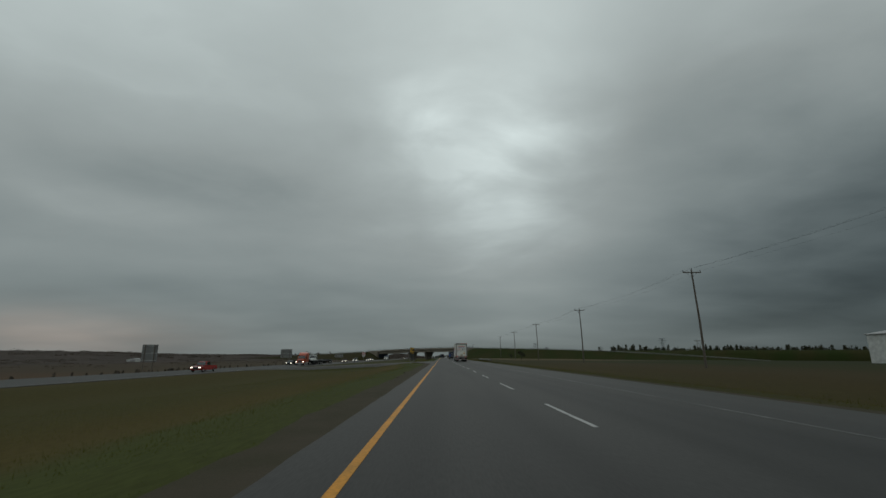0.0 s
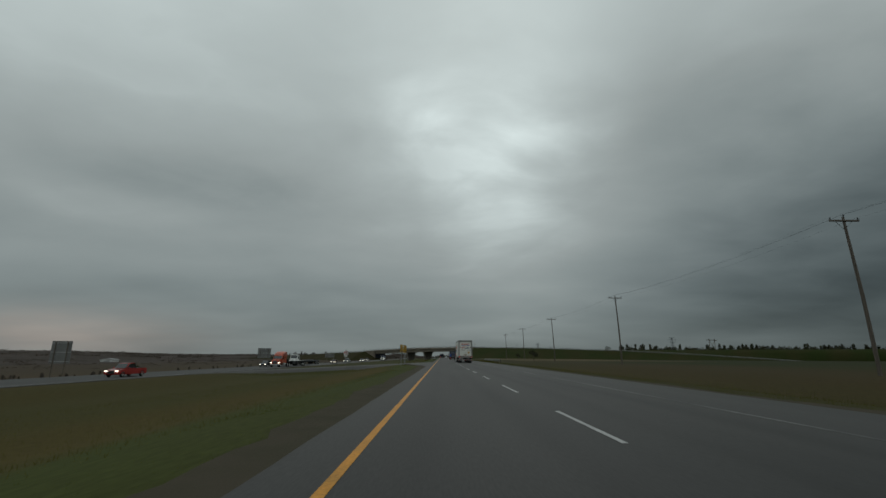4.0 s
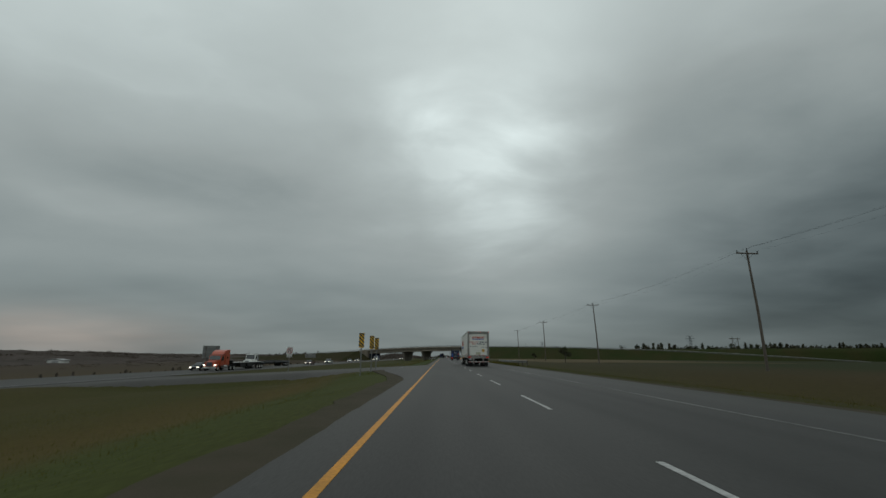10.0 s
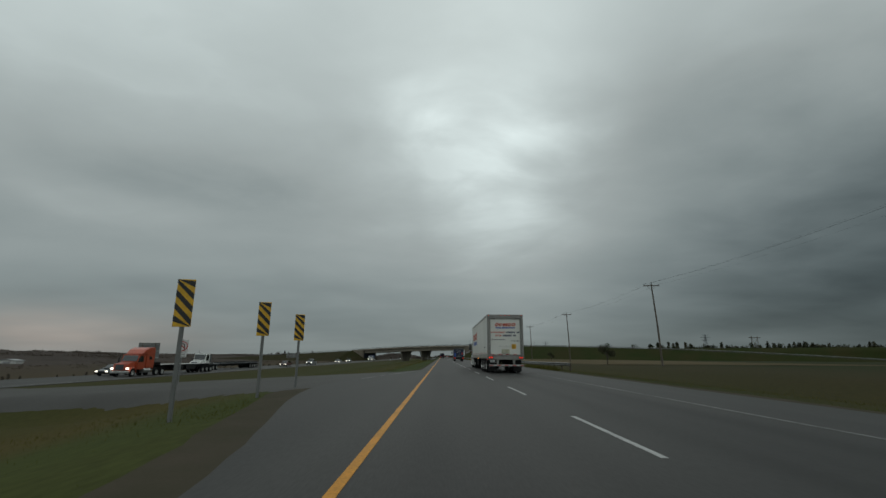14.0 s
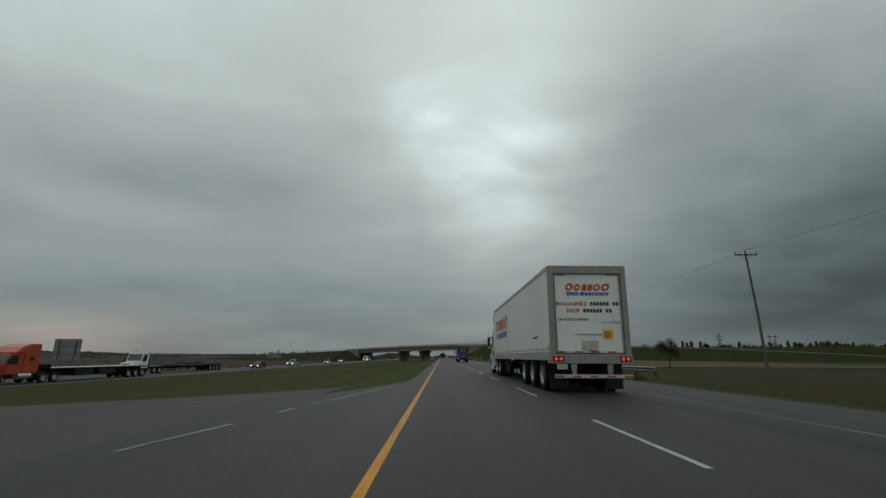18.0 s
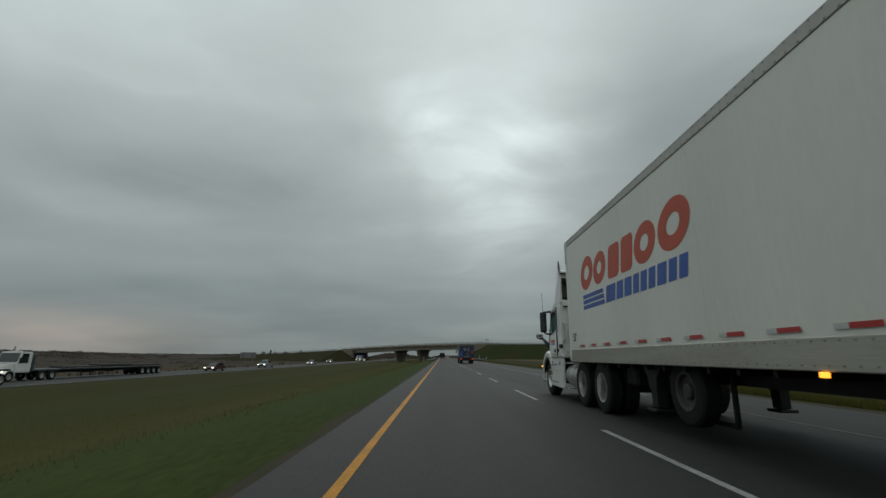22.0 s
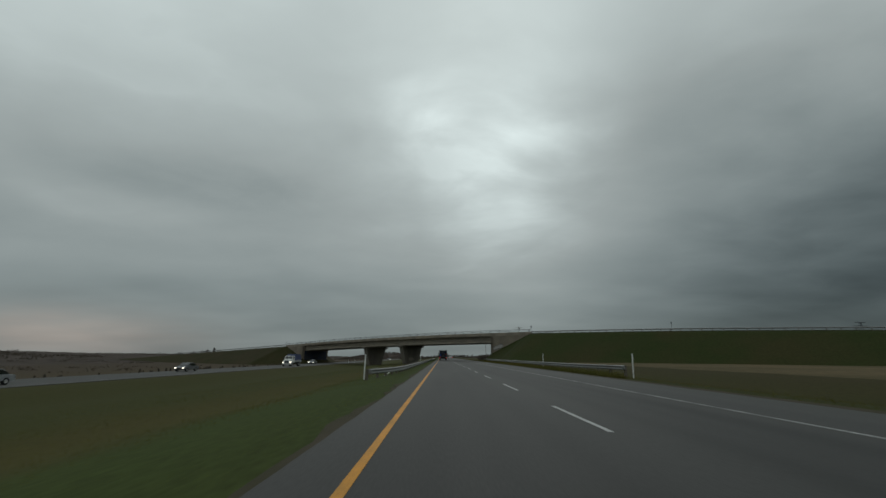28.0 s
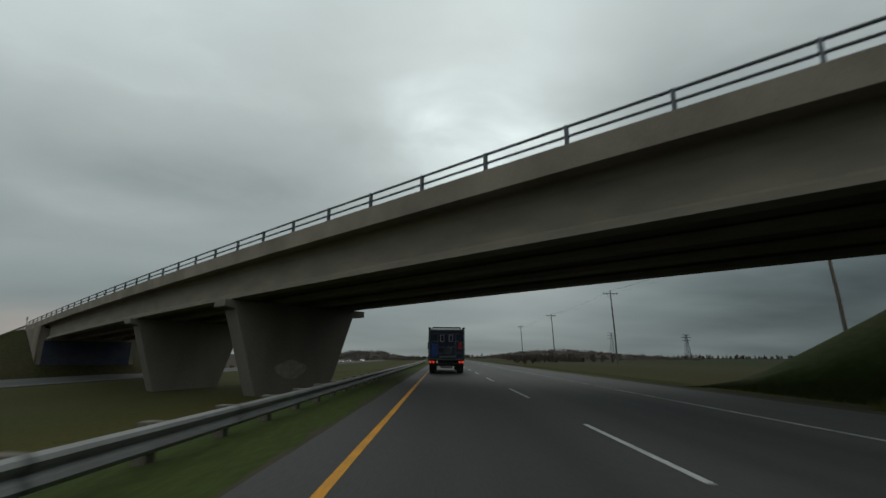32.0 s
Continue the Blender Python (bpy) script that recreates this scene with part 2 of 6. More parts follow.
M["brown_ink"] = surface("brown_ink", (0.14, 0.12, 0.11), 0.5, vary=0.05)
M["black"] = surface("black", (0.012, 0.012, 0.0125), 0.6, vary=0.2, scale=3, fine=25, spec=0.3)
M["tyre"] = surface("tyre", (0.013, 0.013, 0.0135), 0.8, vary=0.25, scale=6, fine=40, bump=0.3, spec=0.2)
M["rim"] = surface("rim", (0.62, 0.62, 0.60), 0.3, 0.8, vary=0.12, scale=6, fine=30, second=(0.42, 0.41, 0.39))
# dark hub colour that carries the shade deep inside the dual rims
M["hub_dark"] = surface("hub_dark", (0.06, 0.056, 0.05), 0.7, 0.2, vary=0.2, scale=5, fine=30)
M["red_logo"] = surface("red_logo", (0.50, 0.085, 0.045), 0.5, vary=0.08, scale=3, fine=30, second=(0.44, 0.08, 0.045), spec=0.3)
M["blue_logo"] = surface("blue_logo", (0.02, 0.09, 0.40), 0.45, vary=0.06, scale=1, fine=14)
M["ink"] = surface("ink", (0.02, 0.02, 0.022), 0.5, vary=0.05)
M["red_tape"] = surface("red_tape", (0.45, 0.03, 0.025), 0.35, vary=0.1)
M["silver_tape"] = surface("silver_tape", (0.55, 0.55, 0.53), 0.35, vary=0.1)
M["placard"] = surface("placard", (0.80, 0.42, 0.01), 0.5, vary=0.08, scale=3)
M["beige"] = surface("beige", (0.48, 0.46, 0.34), 0.5, vary=0.1, scale=4)
M["tail_light"] = glowing("tail_light", (0.85, 0.05, 0.025), 0.55)
M["amber_light"] = glowing("amber_light", (1.0, 0.35, 0.03), 2.0)
M["head_light"] = glowing("head_light", (1.0, 0.93, 0.75), 2.5)
M["glass_teal"] = clear_glass("glass_teal", (0.06, 0.16, 0.15))
M["glass_dark"] = clear_glass("glass_dark", (0.02, 0.025, 0.028))
M["underside_grey"] = surface("underside_grey", (0.055, 0.058, 0.052), 0.7, vary=0.12, scale=2, fine=14)
M["mirror"] = surface("mirror", (0.6, 0.62, 0.63), 0.06, 1.0, vary=0.02)
M["sign_yellow"] = surface("sign_yellow", (0.75, 0.42, 0.02), 0.45, vary=0.06)
M["sign_white"] = surface("sign_white", (0.66, 0.66, 0.64), 0.45, vary=0.06)
M["leaf_dark"] = surface("leaf_dark", (0.035, 0.048, 0.026), 0.9, vary=0.3, scale=0.4, fine=3, second=(0.06, 0.05, 0.03), island=0.4, spec=0.1)
M["tag_paint"] = surface("tag_paint", (0.25, 0.225, 0.195), 0.85, vary=0.2, scale=3, fine=12, second=(0.19, 0.17, 0.145), spec=0.2)
M["hill_scrub"] = surface("hill_scrub", (0.062, 0.049, 0.043), 0.95, vary=0.45, scale=0.02, fine=0.25, second=(0.044, 0.037, 0.031), spec=0.04)
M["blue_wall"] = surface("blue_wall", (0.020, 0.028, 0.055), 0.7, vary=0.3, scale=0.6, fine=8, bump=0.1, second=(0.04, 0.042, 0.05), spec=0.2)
M["leaf_autumn"] = surface("leaf_autumn", (0.092, 0.073, 0.062), 0.95, vary=0.25, scale=0.05, fine=0.5, second=(0.070, 0.060, 0.048), island=0.2, spec=0.05)
for foliage in ("blade_green", "blade_dry", "leaf_autumn"):
    leafy(M[foliage], 0.5)
M["bark"] = surface("bark", (0.06, 0.05, 0.042), 0.95, vary=0.3, scale=4, fine=20, bump=0.4)
M["hauler_blue"] = surface("hauler_blue", (0.013, 0.036, 0.14), 0.4, vary=0.2, scale=1.2, fine=12, second=(0.010, 0.024, 0.085))
M["maroon_paint"] = surface("maroon_paint", (0.075, 0.022, 0.018), 0.3, vary=0.1, scale=2, fine=12, second=(0.055, 0.018, 0.015))
M["red_paint"] = surface("red_paint", (0.36, 0.02, 0.015), 0.25, vary=0.05, coat=0.5)
M["dark_paint"] = surface("dark_paint", (0.05, 0.058, 0.065), 0.25, vary=0.05, coat=0.5)
M["silver_paint"] = surface("silver_paint", (0.36, 0.38, 0.40), 0.3, 0.4, vary=0.05, coat=0.4)
M["grey_paint"] = surface("grey_paint", (0.17, 0.18, 0.19), 0.3, 0.3, vary=0.05, coat=0.4)
M["semi_orange"] = surface("semi_orange", (0.46, 0.075, 0.03), 0.35, vary=0.08, coat=0.3)
M["barn"] = surface("barn", (0.62, 0.62, 0.60), 0.7, vary=0.06, scale=1)
M["roof_metal"] = surface("roof_metal", (0.34, 0.34, 0.34), 0.5, 0.3, vary=0.08, scale=1)
M["graffiti"] = surface("graffiti", (0.33, 0.315, 0.295), 0.6, vary=0.1, scale=3)


# ---- mesh tools ----
def box(bm, x0, x1, y0, y1, z0, z1, bevel=0.0, seg=1):
    r = bmesh.ops.create_cube(bm, size=1.0, matrix=Matrix.LocRotScale(((x0 + x1) / 2, (y0 + y1) / 2, (z0 + z1) / 2), None, (abs(x1 - x0), abs(y1 - y0), abs(z1 - z0))))
    if bevel:
        es = list({e for v in r["verts"] for e in v.link_edges})
        bmesh.ops.bevel(bm, geom=es, offset=bevel, segments=seg, affect="EDGES", profile=0.5)
    return bm


def rod(bm, a, b, r0, r1=None, n=10):
    a, b = Vector(a), Vector(b)
    d = b - a
    m = Matrix.Translation((a + b) / 2) @ d.to_track_quat("Z", "Y").to_matrix().to_4x4()
    bmesh.ops.create_cone(bm, cap_ends=True, segments=n, radius1=r0, radius2=r0 if r1 is None else r1, depth=d.length, matrix=m)
    return bm


def prism(bm, outline, axis, a, b):
    """Extrude a flat outline along an axis: x takes (y, z) pairs, y takes (x, z), z takes (x, y)."""
    def at(p, s):
        return {"x": (s, p[0], p[1]), "y": (p[0], s, p[1]), "z": (p[0], p[1], s)}[axis]
    lo = [bm.verts.new(at(p, a)) for p in outline]
    hi = [bm.verts.new(at(p, b)) for p in outline]
    n = len(outline)
    fs = [bm.faces.new(lo), bm.faces.new(hi[::-1])]
    fs += [bm.faces.new((lo[i], hi[i], hi[(i + 1) % n], lo[(i + 1) % n])) for i in range(n)]
    bmesh.ops.recalc_face_normals(bm, faces=fs)
    return bm


def lathe(bm, profile, centre, axis="x", n=24):
    """Turn (radius, along) pairs round an axis through centre."""
    rings = []
    for r, s in profile:
        ring = []
        for i in range(n):
            a = 2 * math.pi * i / n
            p = {"x": (s, r * math.cos(a), r * math.sin(a)), "z": (r * math.cos(a), r * math.sin(a), s), "y": (r * math.cos(a), s, r * math.sin(a))}[axis]
            ring.append(bm.verts.new(Vector(centre) + Vector(p)))
        rings.append(ring)
    fs = []
    for p, q in zip(rings, rings[1:]):
        fs += [bm.faces.new((p[i], p[(i + 1) % n], q[(i + 1) % n], q[i])) for i in range(n)]
    fs += [bm.faces.new(rings[0]), bm.faces.new(rings[-1])]
    bmesh.ops.recalc_face_normals(bm, faces=fs)
    return bm


def bm_new():
    return bmesh.new()


def mesh_of(name, bm, material, smooth=False):
    me = bpy.data.meshes.new(name)
    bm.to_mesh(me)
    bm.free()
    if smooth:
        for p in me.polygons:
            p.use_smooth = True
    me.materials.append(material)
    return me


def part(name, bm, material, parent, label="", smooth=False):
    ob = new(name, mesh_of(name, bm, material, smooth))
    ob.parent = parent
    return tagged(ob, label)


def thing(name, label, category, m=None, group="", kind=""):
    ob = new(name)
    ob.empty_display_size = 0.2
    if m is not None:
        ob.matrix_basis = m
    return tagged(ob, label, category, group, kind)


def solid(name, bm, material, label, category, kind="", group="", smooth=False):
    return tagged(new(name, mesh_of(name, bm, material, smooth)), label, category, group, kind)


def words(text, size, material, parent, m, shear=0.0, bold=0.0):
    """Writing, each of its characters a part of its own."""
    x = 0.0
    for ch in text:
        cu = bpy.data.curves.new("character", "FONT")
        cu.body, cu.size, cu.extrude, cu.shear, cu.offset = ch, size, 0.002, shear, bold * size
        tmp = bpy.data.objects.new("character", cu)
        me = bpy.data.meshes.new_from_object(tmp)
        bpy.data.objects.remove(tmp)
        if not me.vertices:
            x += 0.3 * size
            continue
        xs = [v.co.x for v in me.vertices]
        me.materials.append(material)
        ob = new("character", me)
        ob.parent = parent
        ob.matrix_basis = m @ Matrix.Translation((x - min(xs), 0, 0))
        x += max(xs) - min(xs) + 0.075 * size


# ---- the ground: one sheet to the horizon ----
def smooth(a, b, v):
    t = min(1.0, max(0.0, (v - a) / (b - a)))
    return t * t * (3 - 2 * t)


BRIDGE = Vector((13.05, 233.0, 0))
ALONG = Vector((-0.754, 0.656, 0)).normalized()
ACROSS = Vector((0.656, 0.754, 0)).normalized()


OPP_L, OPP_R, OPP_Z = -47.0, -36.0, -1.6


def crossover(x, y):
    """1 on the paved opening through the median, 0 on its grass; the mouth flares towards both carriageways."""
    flare = 5.0 * abs((x + 19.2) / 17.0) ** 2.5
    return smooth(-16.0 - flare, -12.0 - flare, y) * (1 - smooth(0.5 + 0.5 * flare, 4.5 + 0.5 * flare, y))


def turn_lane(y):
    """Width of the short turning lane beside the yellow line."""
    return 3.0 * smooth(-34.0, -15.0, y) * (1 - smooth(-6.0, 9.0, y))


def ground_z(x, y):
    edge = -2.3 - turn_lane(y)
    if x < edge:
        fall = OPP_Z * min(1.0, (edge - x) / (edge + 36.0))
        dip = 0.85 * smooth(edge, edge - 8.6, x) * (1 - smooth(-24.0, -35.0, x)) * (1 - crossover(x, y))
        z = -0.03 + fall - dip
        if x < OPP_L:
            z -= 0.6 * smooth(-47.0, -54.0, x) + 0.006 * max(0.0, -x - 54) * (1 - 0.5 * smooth(300, 1500, -x))
        return z
    if x > 9.4:
        z = -0.03 - 0.10 * smooth(9.4, 11.0, x) - 0.50 * smooth(12.2, 14.5, x) * (1 - smooth(15, 23, x)) + 0.25 * smooth(15, 26, x)
        if x > 60:
            z += 0.6 * smooth(60, 500, x)
        return z
    return -0.03


def spread_steps(near, far, step, grow):
    out, v = [], 0.0
    while v < near:
        out.append(v)
        v += step
    while v < far:
        out.append(v)
        step *= grow
        v += step
    out.append(far)
    return out


gx = sorted({round(s * v, 3) for v in spread_steps(49, 4200, 1.0, 1.28) for s in (-1, 1)})
gy = [-400.0, -250.0, -180.0] + [-140.0 + 4 * i for i in range(28)] + [-28.0 + i for i in range(44)] + [16.0 + 4 * i for i in range(66)] + [v + 280 for v in spread_steps(20, 4300, 8, 1.3)][1:]
gv = [(x, y, ground_z(x, y) + (0.05 * noise.noise(Vector((x * 0.35, y * 0.25, 0))) if (x < -3.5 or x > 11) and -35 < x and crossover(x, y) < 0.01 else 0)) for y in gy for x in gx]
nx = len(gx)
gf = [(j * nx + i, j * nx + i + 1, (j + 1) * nx + i + 1, (j + 1) * nx + i) for j in range(len(gy) - 1) for i in range(nx - 1)]
gme = bpy.data.meshes.new("ground")
gme.from_pydata(gv, [], gf)
for p in gme.polygons:
    p.use_smooth = True


def ground_material():
    """Verge grass, drier median grass and the fields beyond, by how far they lie from the road."""
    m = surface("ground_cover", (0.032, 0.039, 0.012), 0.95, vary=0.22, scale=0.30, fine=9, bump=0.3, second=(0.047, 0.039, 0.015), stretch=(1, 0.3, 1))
    m.node_tree.nodes["Principled BSDF"].inputs["Specular IOR Level"].default_value = 0.06
    nt = m.node_tree
    hsv = next(n for n in nt.nodes if n.type == "HUE_SAT")
    base = hsv.inputs["Color"].links[0].from_socket
    geo = nt.nodes.new("ShaderNodeNewGeometry")
    sep = nt.nodes.new("ShaderNodeSeparateXYZ")
    nt.links.new(geo.outputs["Position"], sep.inputs[0])
    nz = nt.nodes.new("ShaderNodeTexNoise")
    nz.inputs["Scale"].default_value = 0.15
    nz.inputs["Detail"].default_value = 4
    nt.links.new(geo.outputs["Position"], nz.inputs["Vector"])
    wob = nt.nodes.new("ShaderNodeMath")
    wob.operation = "MULTIPLY_ADD"
    nt.links.new(nz.outputs["Fac"], wob.inputs[0])
    wob.inputs[1].default_value = 4.0
    nt.links.new(sep.outputs[0], wob.inputs[2])
    ramp = nt.nodes.new("ShaderNodeMapRange")
    ramp.clamp = True
    ramp.inputs["From Min"].default_value, ramp.inputs["From Max"].default_value = -160, 160
    nt.links.new(wob.outputs[0], ramp.inputs[0])
    cr = nt.nodes.new("ShaderNodeValToRGB")
    e = cr.color_ramp.elements
    stops = [(-160, (0.054, 0.040, 0.031)), (-90, (0.052, 0.038, 0.028)), (-62, (0.056, 0.041, 0.027)), (-50, (0.060, 0.047, 0.022)), (-30, (0.038, 0.037, 0.011)),
             (-14, (0.037, 0.040, 0.011)), (-9, (0.050, 0.044, 0.012)), (-6.5, (0.054, 0.048, 0.013)), (-4.8, (0.041, 0.045, 0.012)), (-3.6, (0.036, 0.053, 0.013)), (-0.5, (0.036, 0.049, 0.013)), (11.5, (0.026, 0.032, 0.009)), (17, (0.034, 0.033, 0.011)), (24, (0.034, 0.029, 0.012)),
             (34, (0.031, 0.027, 0.012)), (48, (0.020, 0.026, 0.009)), (150, (0.022, 0.025, 0.012))]
    while len(e) < len(stops):
        e.new(0.5)
    for el, (x, c) in zip(e, stops):
        el.position, el.color = (x + 160) / 320, (*c, 1)
    nt.links.new(ramp.outputs[0], cr.inputs[0])
    mix = nt.nodes.new("ShaderNodeMix")
    mix.data_type = "RGBA"
    mix.inputs[0].default_value = 0.85
    nt.links.new(base, mix.inputs[6])
    nt.links.new(cr.outputs[0], mix.inputs[7])
    # the stretch behind the opening is drier: olive and straw right up to the shoulder
    along = nt.nodes.new("ShaderNodeMapRange")
    along.clamp = True
    along.interpolation_type = "SMOOTHSTEP"
    along.inputs["From Min"].default_value, along.inputs["From Max"].default_value = -20, 8
    along.inputs["To Min"].default_value, along.inputs["To Max"].default_value = 1, 0
    wob2 = nt.nodes.new("ShaderNodeMath")
    wob2.operation = "MULTIPLY_ADD"
    nt.links.new(nz.outputs["Fac"], wob2.inputs[0])
    wob2.inputs[1].default_value = 24.0
    nt.links.new(sep.outputs[1], wob2.inputs[2])
    nt.links.new(wob2.outputs[0], along.inputs[0])
    dry = nt.nodes.new("ShaderNodeMix")
    dry.data_type = "RGBA"
    dry.blend_type = "MULTIPLY"
    nt.links.new(along.outputs[0], dry.inputs[0])
    nt.links.new(mix.outputs[2], dry.inputs[6])
    dry.inputs[7].default_value = (1.20, 1.03, 1.05, 1)
    nt.links.new(dry.outputs[2], hsv.inputs["Color"])
    return m


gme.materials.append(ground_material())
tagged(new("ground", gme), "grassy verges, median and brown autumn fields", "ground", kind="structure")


# ---- carriageways ----
def strip(edge_l, edge_r, ys, z, crown=0.0):
    """A sheet between two edges that are functions of y, with a little thickness."""
    bm = bm_new()
    rows = []
    for y in ys:
        a, b = edge_l(y), edge_r(y)
        rows.append([bm.verts.new(p) for p in ((a, y, z - 0.12), (a, y, z), ((a + b) / 2, y, z + crown), (b, y, z), (b, y, z - 0.12))])
    for p, q in zip(rows, rows[1:]):
        for i in range(4):
            bm.faces.new((p[i], p[i + 1], q[i + 1], q[i]))
    return bm


def edge_wave(x, amp, seed):
    return lambda y: x + amp * noise.noise(Vector((y * 0.35, seed, 0))) + amp * 0.7 * noise.noise(Vector((y * 1.3, seed + 5, 0)))


road_ys = [-400 + 20 * i for i in range(13)] + [-140 + 0.8 * i for i in range(540)] + [292 + 1.32 ** i * 10 for i in range(22)]
road_ys = [y for y in road_ys if y < 4200]
left_edge = edge_wave(-1.67, 0.05, 1.0)


def paved_left(y):
    lane = turn_lane(y)
    return left_edge(y) - lane


road = solid("road", strip(paved_left, edge_wave(9.35, 0.08, 2.0), road_ys, 0.0), M["asphalt"], "grey asphalt two-lane carriageway, damp and worn", "road", "structure")
solid("road_opposite", strip(edge_wave(OPP_L, 0.1, 3.0), edge_wave(OPP_R, 0.1, 4.0), road_ys, OPP_Z + 0.02), M["asphalt_old"], "pale grey opposite carriageway beyond the median", "road", "structure")
solid("shoulder_gravel", strip(lambda y: paved_left(y) - (0.85 + 0.35 * noise.noise(Vector((y * 0.2, 9, 0))) + 0.2 * noise.noise(Vector((y * 0.9, 4, 0))) - 0.70 * smooth(-4, 8, y)) * (1 - min(1.0, 1.6 * crossover(-6.5, y))), lambda y: paved_left(y) + 0.05, road_ys, -0.012), M["gravel"],
      "brown gravel and bare earth beside the asphalt", "gravel shoulder", "structure")
solid("shoulder_gravel_outer", strip(lambda y: 9.3, lambda y: 9.95 + 0.3 * noise.noise(Vector((y * 0.2, 19, 0))), road_ys, -0.012), M["gravel"],
      "brown gravel beside the outer shoulder", "gravel shoulder", "structure")
# the paved opening through the median
bm = bm_new()
cross_xs = [-36.2 + 0.66 * i for i in range(50)]
cross_ys = [-22.0 + 0.5 * i for i in range(62)]
grid = {}
for i, x in enumerate(cross_xs):
    for j, y in enumerate(cross_ys):
        grid[i, j] = bm.verts.new((x, y, ground_z(x, y) + 0.03 * min(1.0, 2 * crossover(x, y)) - 0.02))
for i in range(len(cross_xs) - 1):
    for j in range(len(cross_ys) - 1):
        if max(crossover(cross_xs[i + di], cross_ys[j + dj]) for di in (0, 1) for dj in (0, 1)) > 0.45:
            bm.faces.new((grid[i, j], grid[i + 1, j], grid[i + 1, j + 1], grid[i, j + 1]))
bmesh.ops.delete(bm, geom=[v for v in bm.verts if not v.link_faces], context="VERTS")
solid("median_crossover", bm, M["asphalt_mid"], "paved opening through the grass median", "crossover", "structure", smooth=True)

line_ys = [-300, -200] + [-140 + 3 * i for i in range(150)] + [330, 400, 600, 1000, 2000]


def marking(name, xc, w, ys, material, label, zz=0.005):
    return solid(name, strip(lambda y: xc - w / 2 + 0.008 * noise.noise(Vector((y * 0.9, xc, 3))), lambda y: xc + w / 2 + 0.008 * noise.noise(Vector((y * 0.9, xc, 7))), ys, zz), material, label, "road marking", "structure")


marking("yellow_line", -0.882, 0.11, line_ys, M["yellow_paint"], "solid yellow edge line along the median side")
marking("edge_line", 6.45, 0.10, [y for y in line_ys if y < 20], M["faded_white"], "faded solid white line along the outer shoulder")
marking("edge_line", 6.45, 0.11, [y for y in line_ys if y > 15], M["worn_white"], "worn solid white line along the outer shoulder")
marking("opposite_edge_line", -37.2, 0.12, line_ys, M["worn_white"], "worn solid yellow line of the opposite carriageway", OPP_Z + 0.026)
dash_me = mesh_of("lane_dash", box(bm_new(), -0.045, 0.045, -1.9, 1.9, 0.002, 0.006), M["white_paint"])
for i in range(62):
    ob = new("lane_dash", dash_me)
    ob.parent = road
    ob.location = (2.62, -134 + 9.0 * i, 0)
bm = bm_new()
for y0, y1, xa, xb in ((-9.2, -6.9, -4.08, -3.72), (-5.2, -4.5, -3.53, -3.42), (-3.6, 3.4, -3.26, -2.07)):
    box(bm, -0.05, 0.05, -0.5, 0.5, 0, 0.003)
    bm.verts.ensure_lookup_table()
    for v in bm.verts[-8:]:
        s = v.co.y + 0.5
        v.co.x += xa + (xb - xa) * s
        v.co.y = y0 + (y1 - y0) * s
        v.co.z += 0.003
solid("turn_lane_line", bm, M["worn_white"], "worn white line of the short turning lane", "road marking", "structure")
bm = bm_new()
rows = []
for j in range(39):
    y = 36 + 4.2 * j
    xs = (19 + 1.2 * noise.noise(Vector((y * 0.1, 4, 0))), 24, 32, 42, 56, 70, 84 + 4 * noise.noise(Vector((y * 0.1, 8, 0))))
    rows.append([bm.verts.new((x, y, ground_z(x, y) + (0.05 if 0 < k < 6 else -0.08))) for k, x in enumerate(xs)])
for p, q in zip(rows, rows[1:]):
    for i in range(6):
        bm.faces.new((p[i], p[i + 1], q[i + 1], q[i]))
solid("hay_field", bm, M["dry_field"], "strip of tan dry grass beside the highway", "field", "structure", smooth=True)
# ---- overpass ----
def at_bridge(s, n, z):
    p = BRIDGE + ALONG * s + ACROSS * n
    return Vector((p.x, p.y, z))


def deck_top(s):
    return 7.33 - 0.00021 * s * s if s < 100 else 5.23 - 0.031 * (s - 100)


bridge = thing("overpass", "concrete highway overpass on tapered piers", "bridge", kind="structure")


def sweep(section, s0, s1, steps, parent, name, material, label=""):
    """Sweep a closed (n, dz) section along the deck's camber."""
    bm = bm_new()
    rows = []
    for i in range(steps + 1):
        s = s0 + (s1 - s0) * i / steps
        rows.append([bm.verts.new(at_bridge(s, n, deck_top(s) + dz)) for n, dz in section])
    k = len(section)
    for p, q in zip(rows, rows[1:]):
        for i in range(k):
            bm.faces.new((p[i], p[(i + 1) % k], q[(i + 1) % k], q[i]))
    bm.faces.new(rows[0])
    bm.faces.new(rows[-1])
    bmesh.ops.recalc_face_normals(bm, faces=bm.faces)
    return part(name, bm, material, parent, label)


S0, S1 = -12.0, 101.0
sweep([(0.3, -0.35), (11.2, -0.35), (11.2, -0.75), (0.3, -0.75)], S0, S1, 40, bridge, "deck_slab", M["concrete"])
for n0 in (0.0, 11.1):
    sweep([(n0, 0.0), (n0 + 0.35, 0.0), (n0 + 0.35, -0.8), (n0 + 0.28, -0.84), (n0, -0.80)], S0, S1, 40, bridge, "parapet", M["concrete"], "pale weathered concrete fascia")
for n0 in (1.1, 3.9, 6.9, 9.7):
    sweep([(n0 - 0.35, -0.75), (n0 + 0.35, -0.75), (n0 + 0.14, -1.1), (n0 + 0.14, -2.25), (n0 + 0.4, -2.4), (n0 + 0.4, -2.62), (n0 - 0.4, -2.62), (n0 - 0.4, -2.4), (n0 - 0.14, -2.25), (n0 - 0.14, -1.1)],
          0.3, 88.0, 30, bridge, "girder", M["girder"])
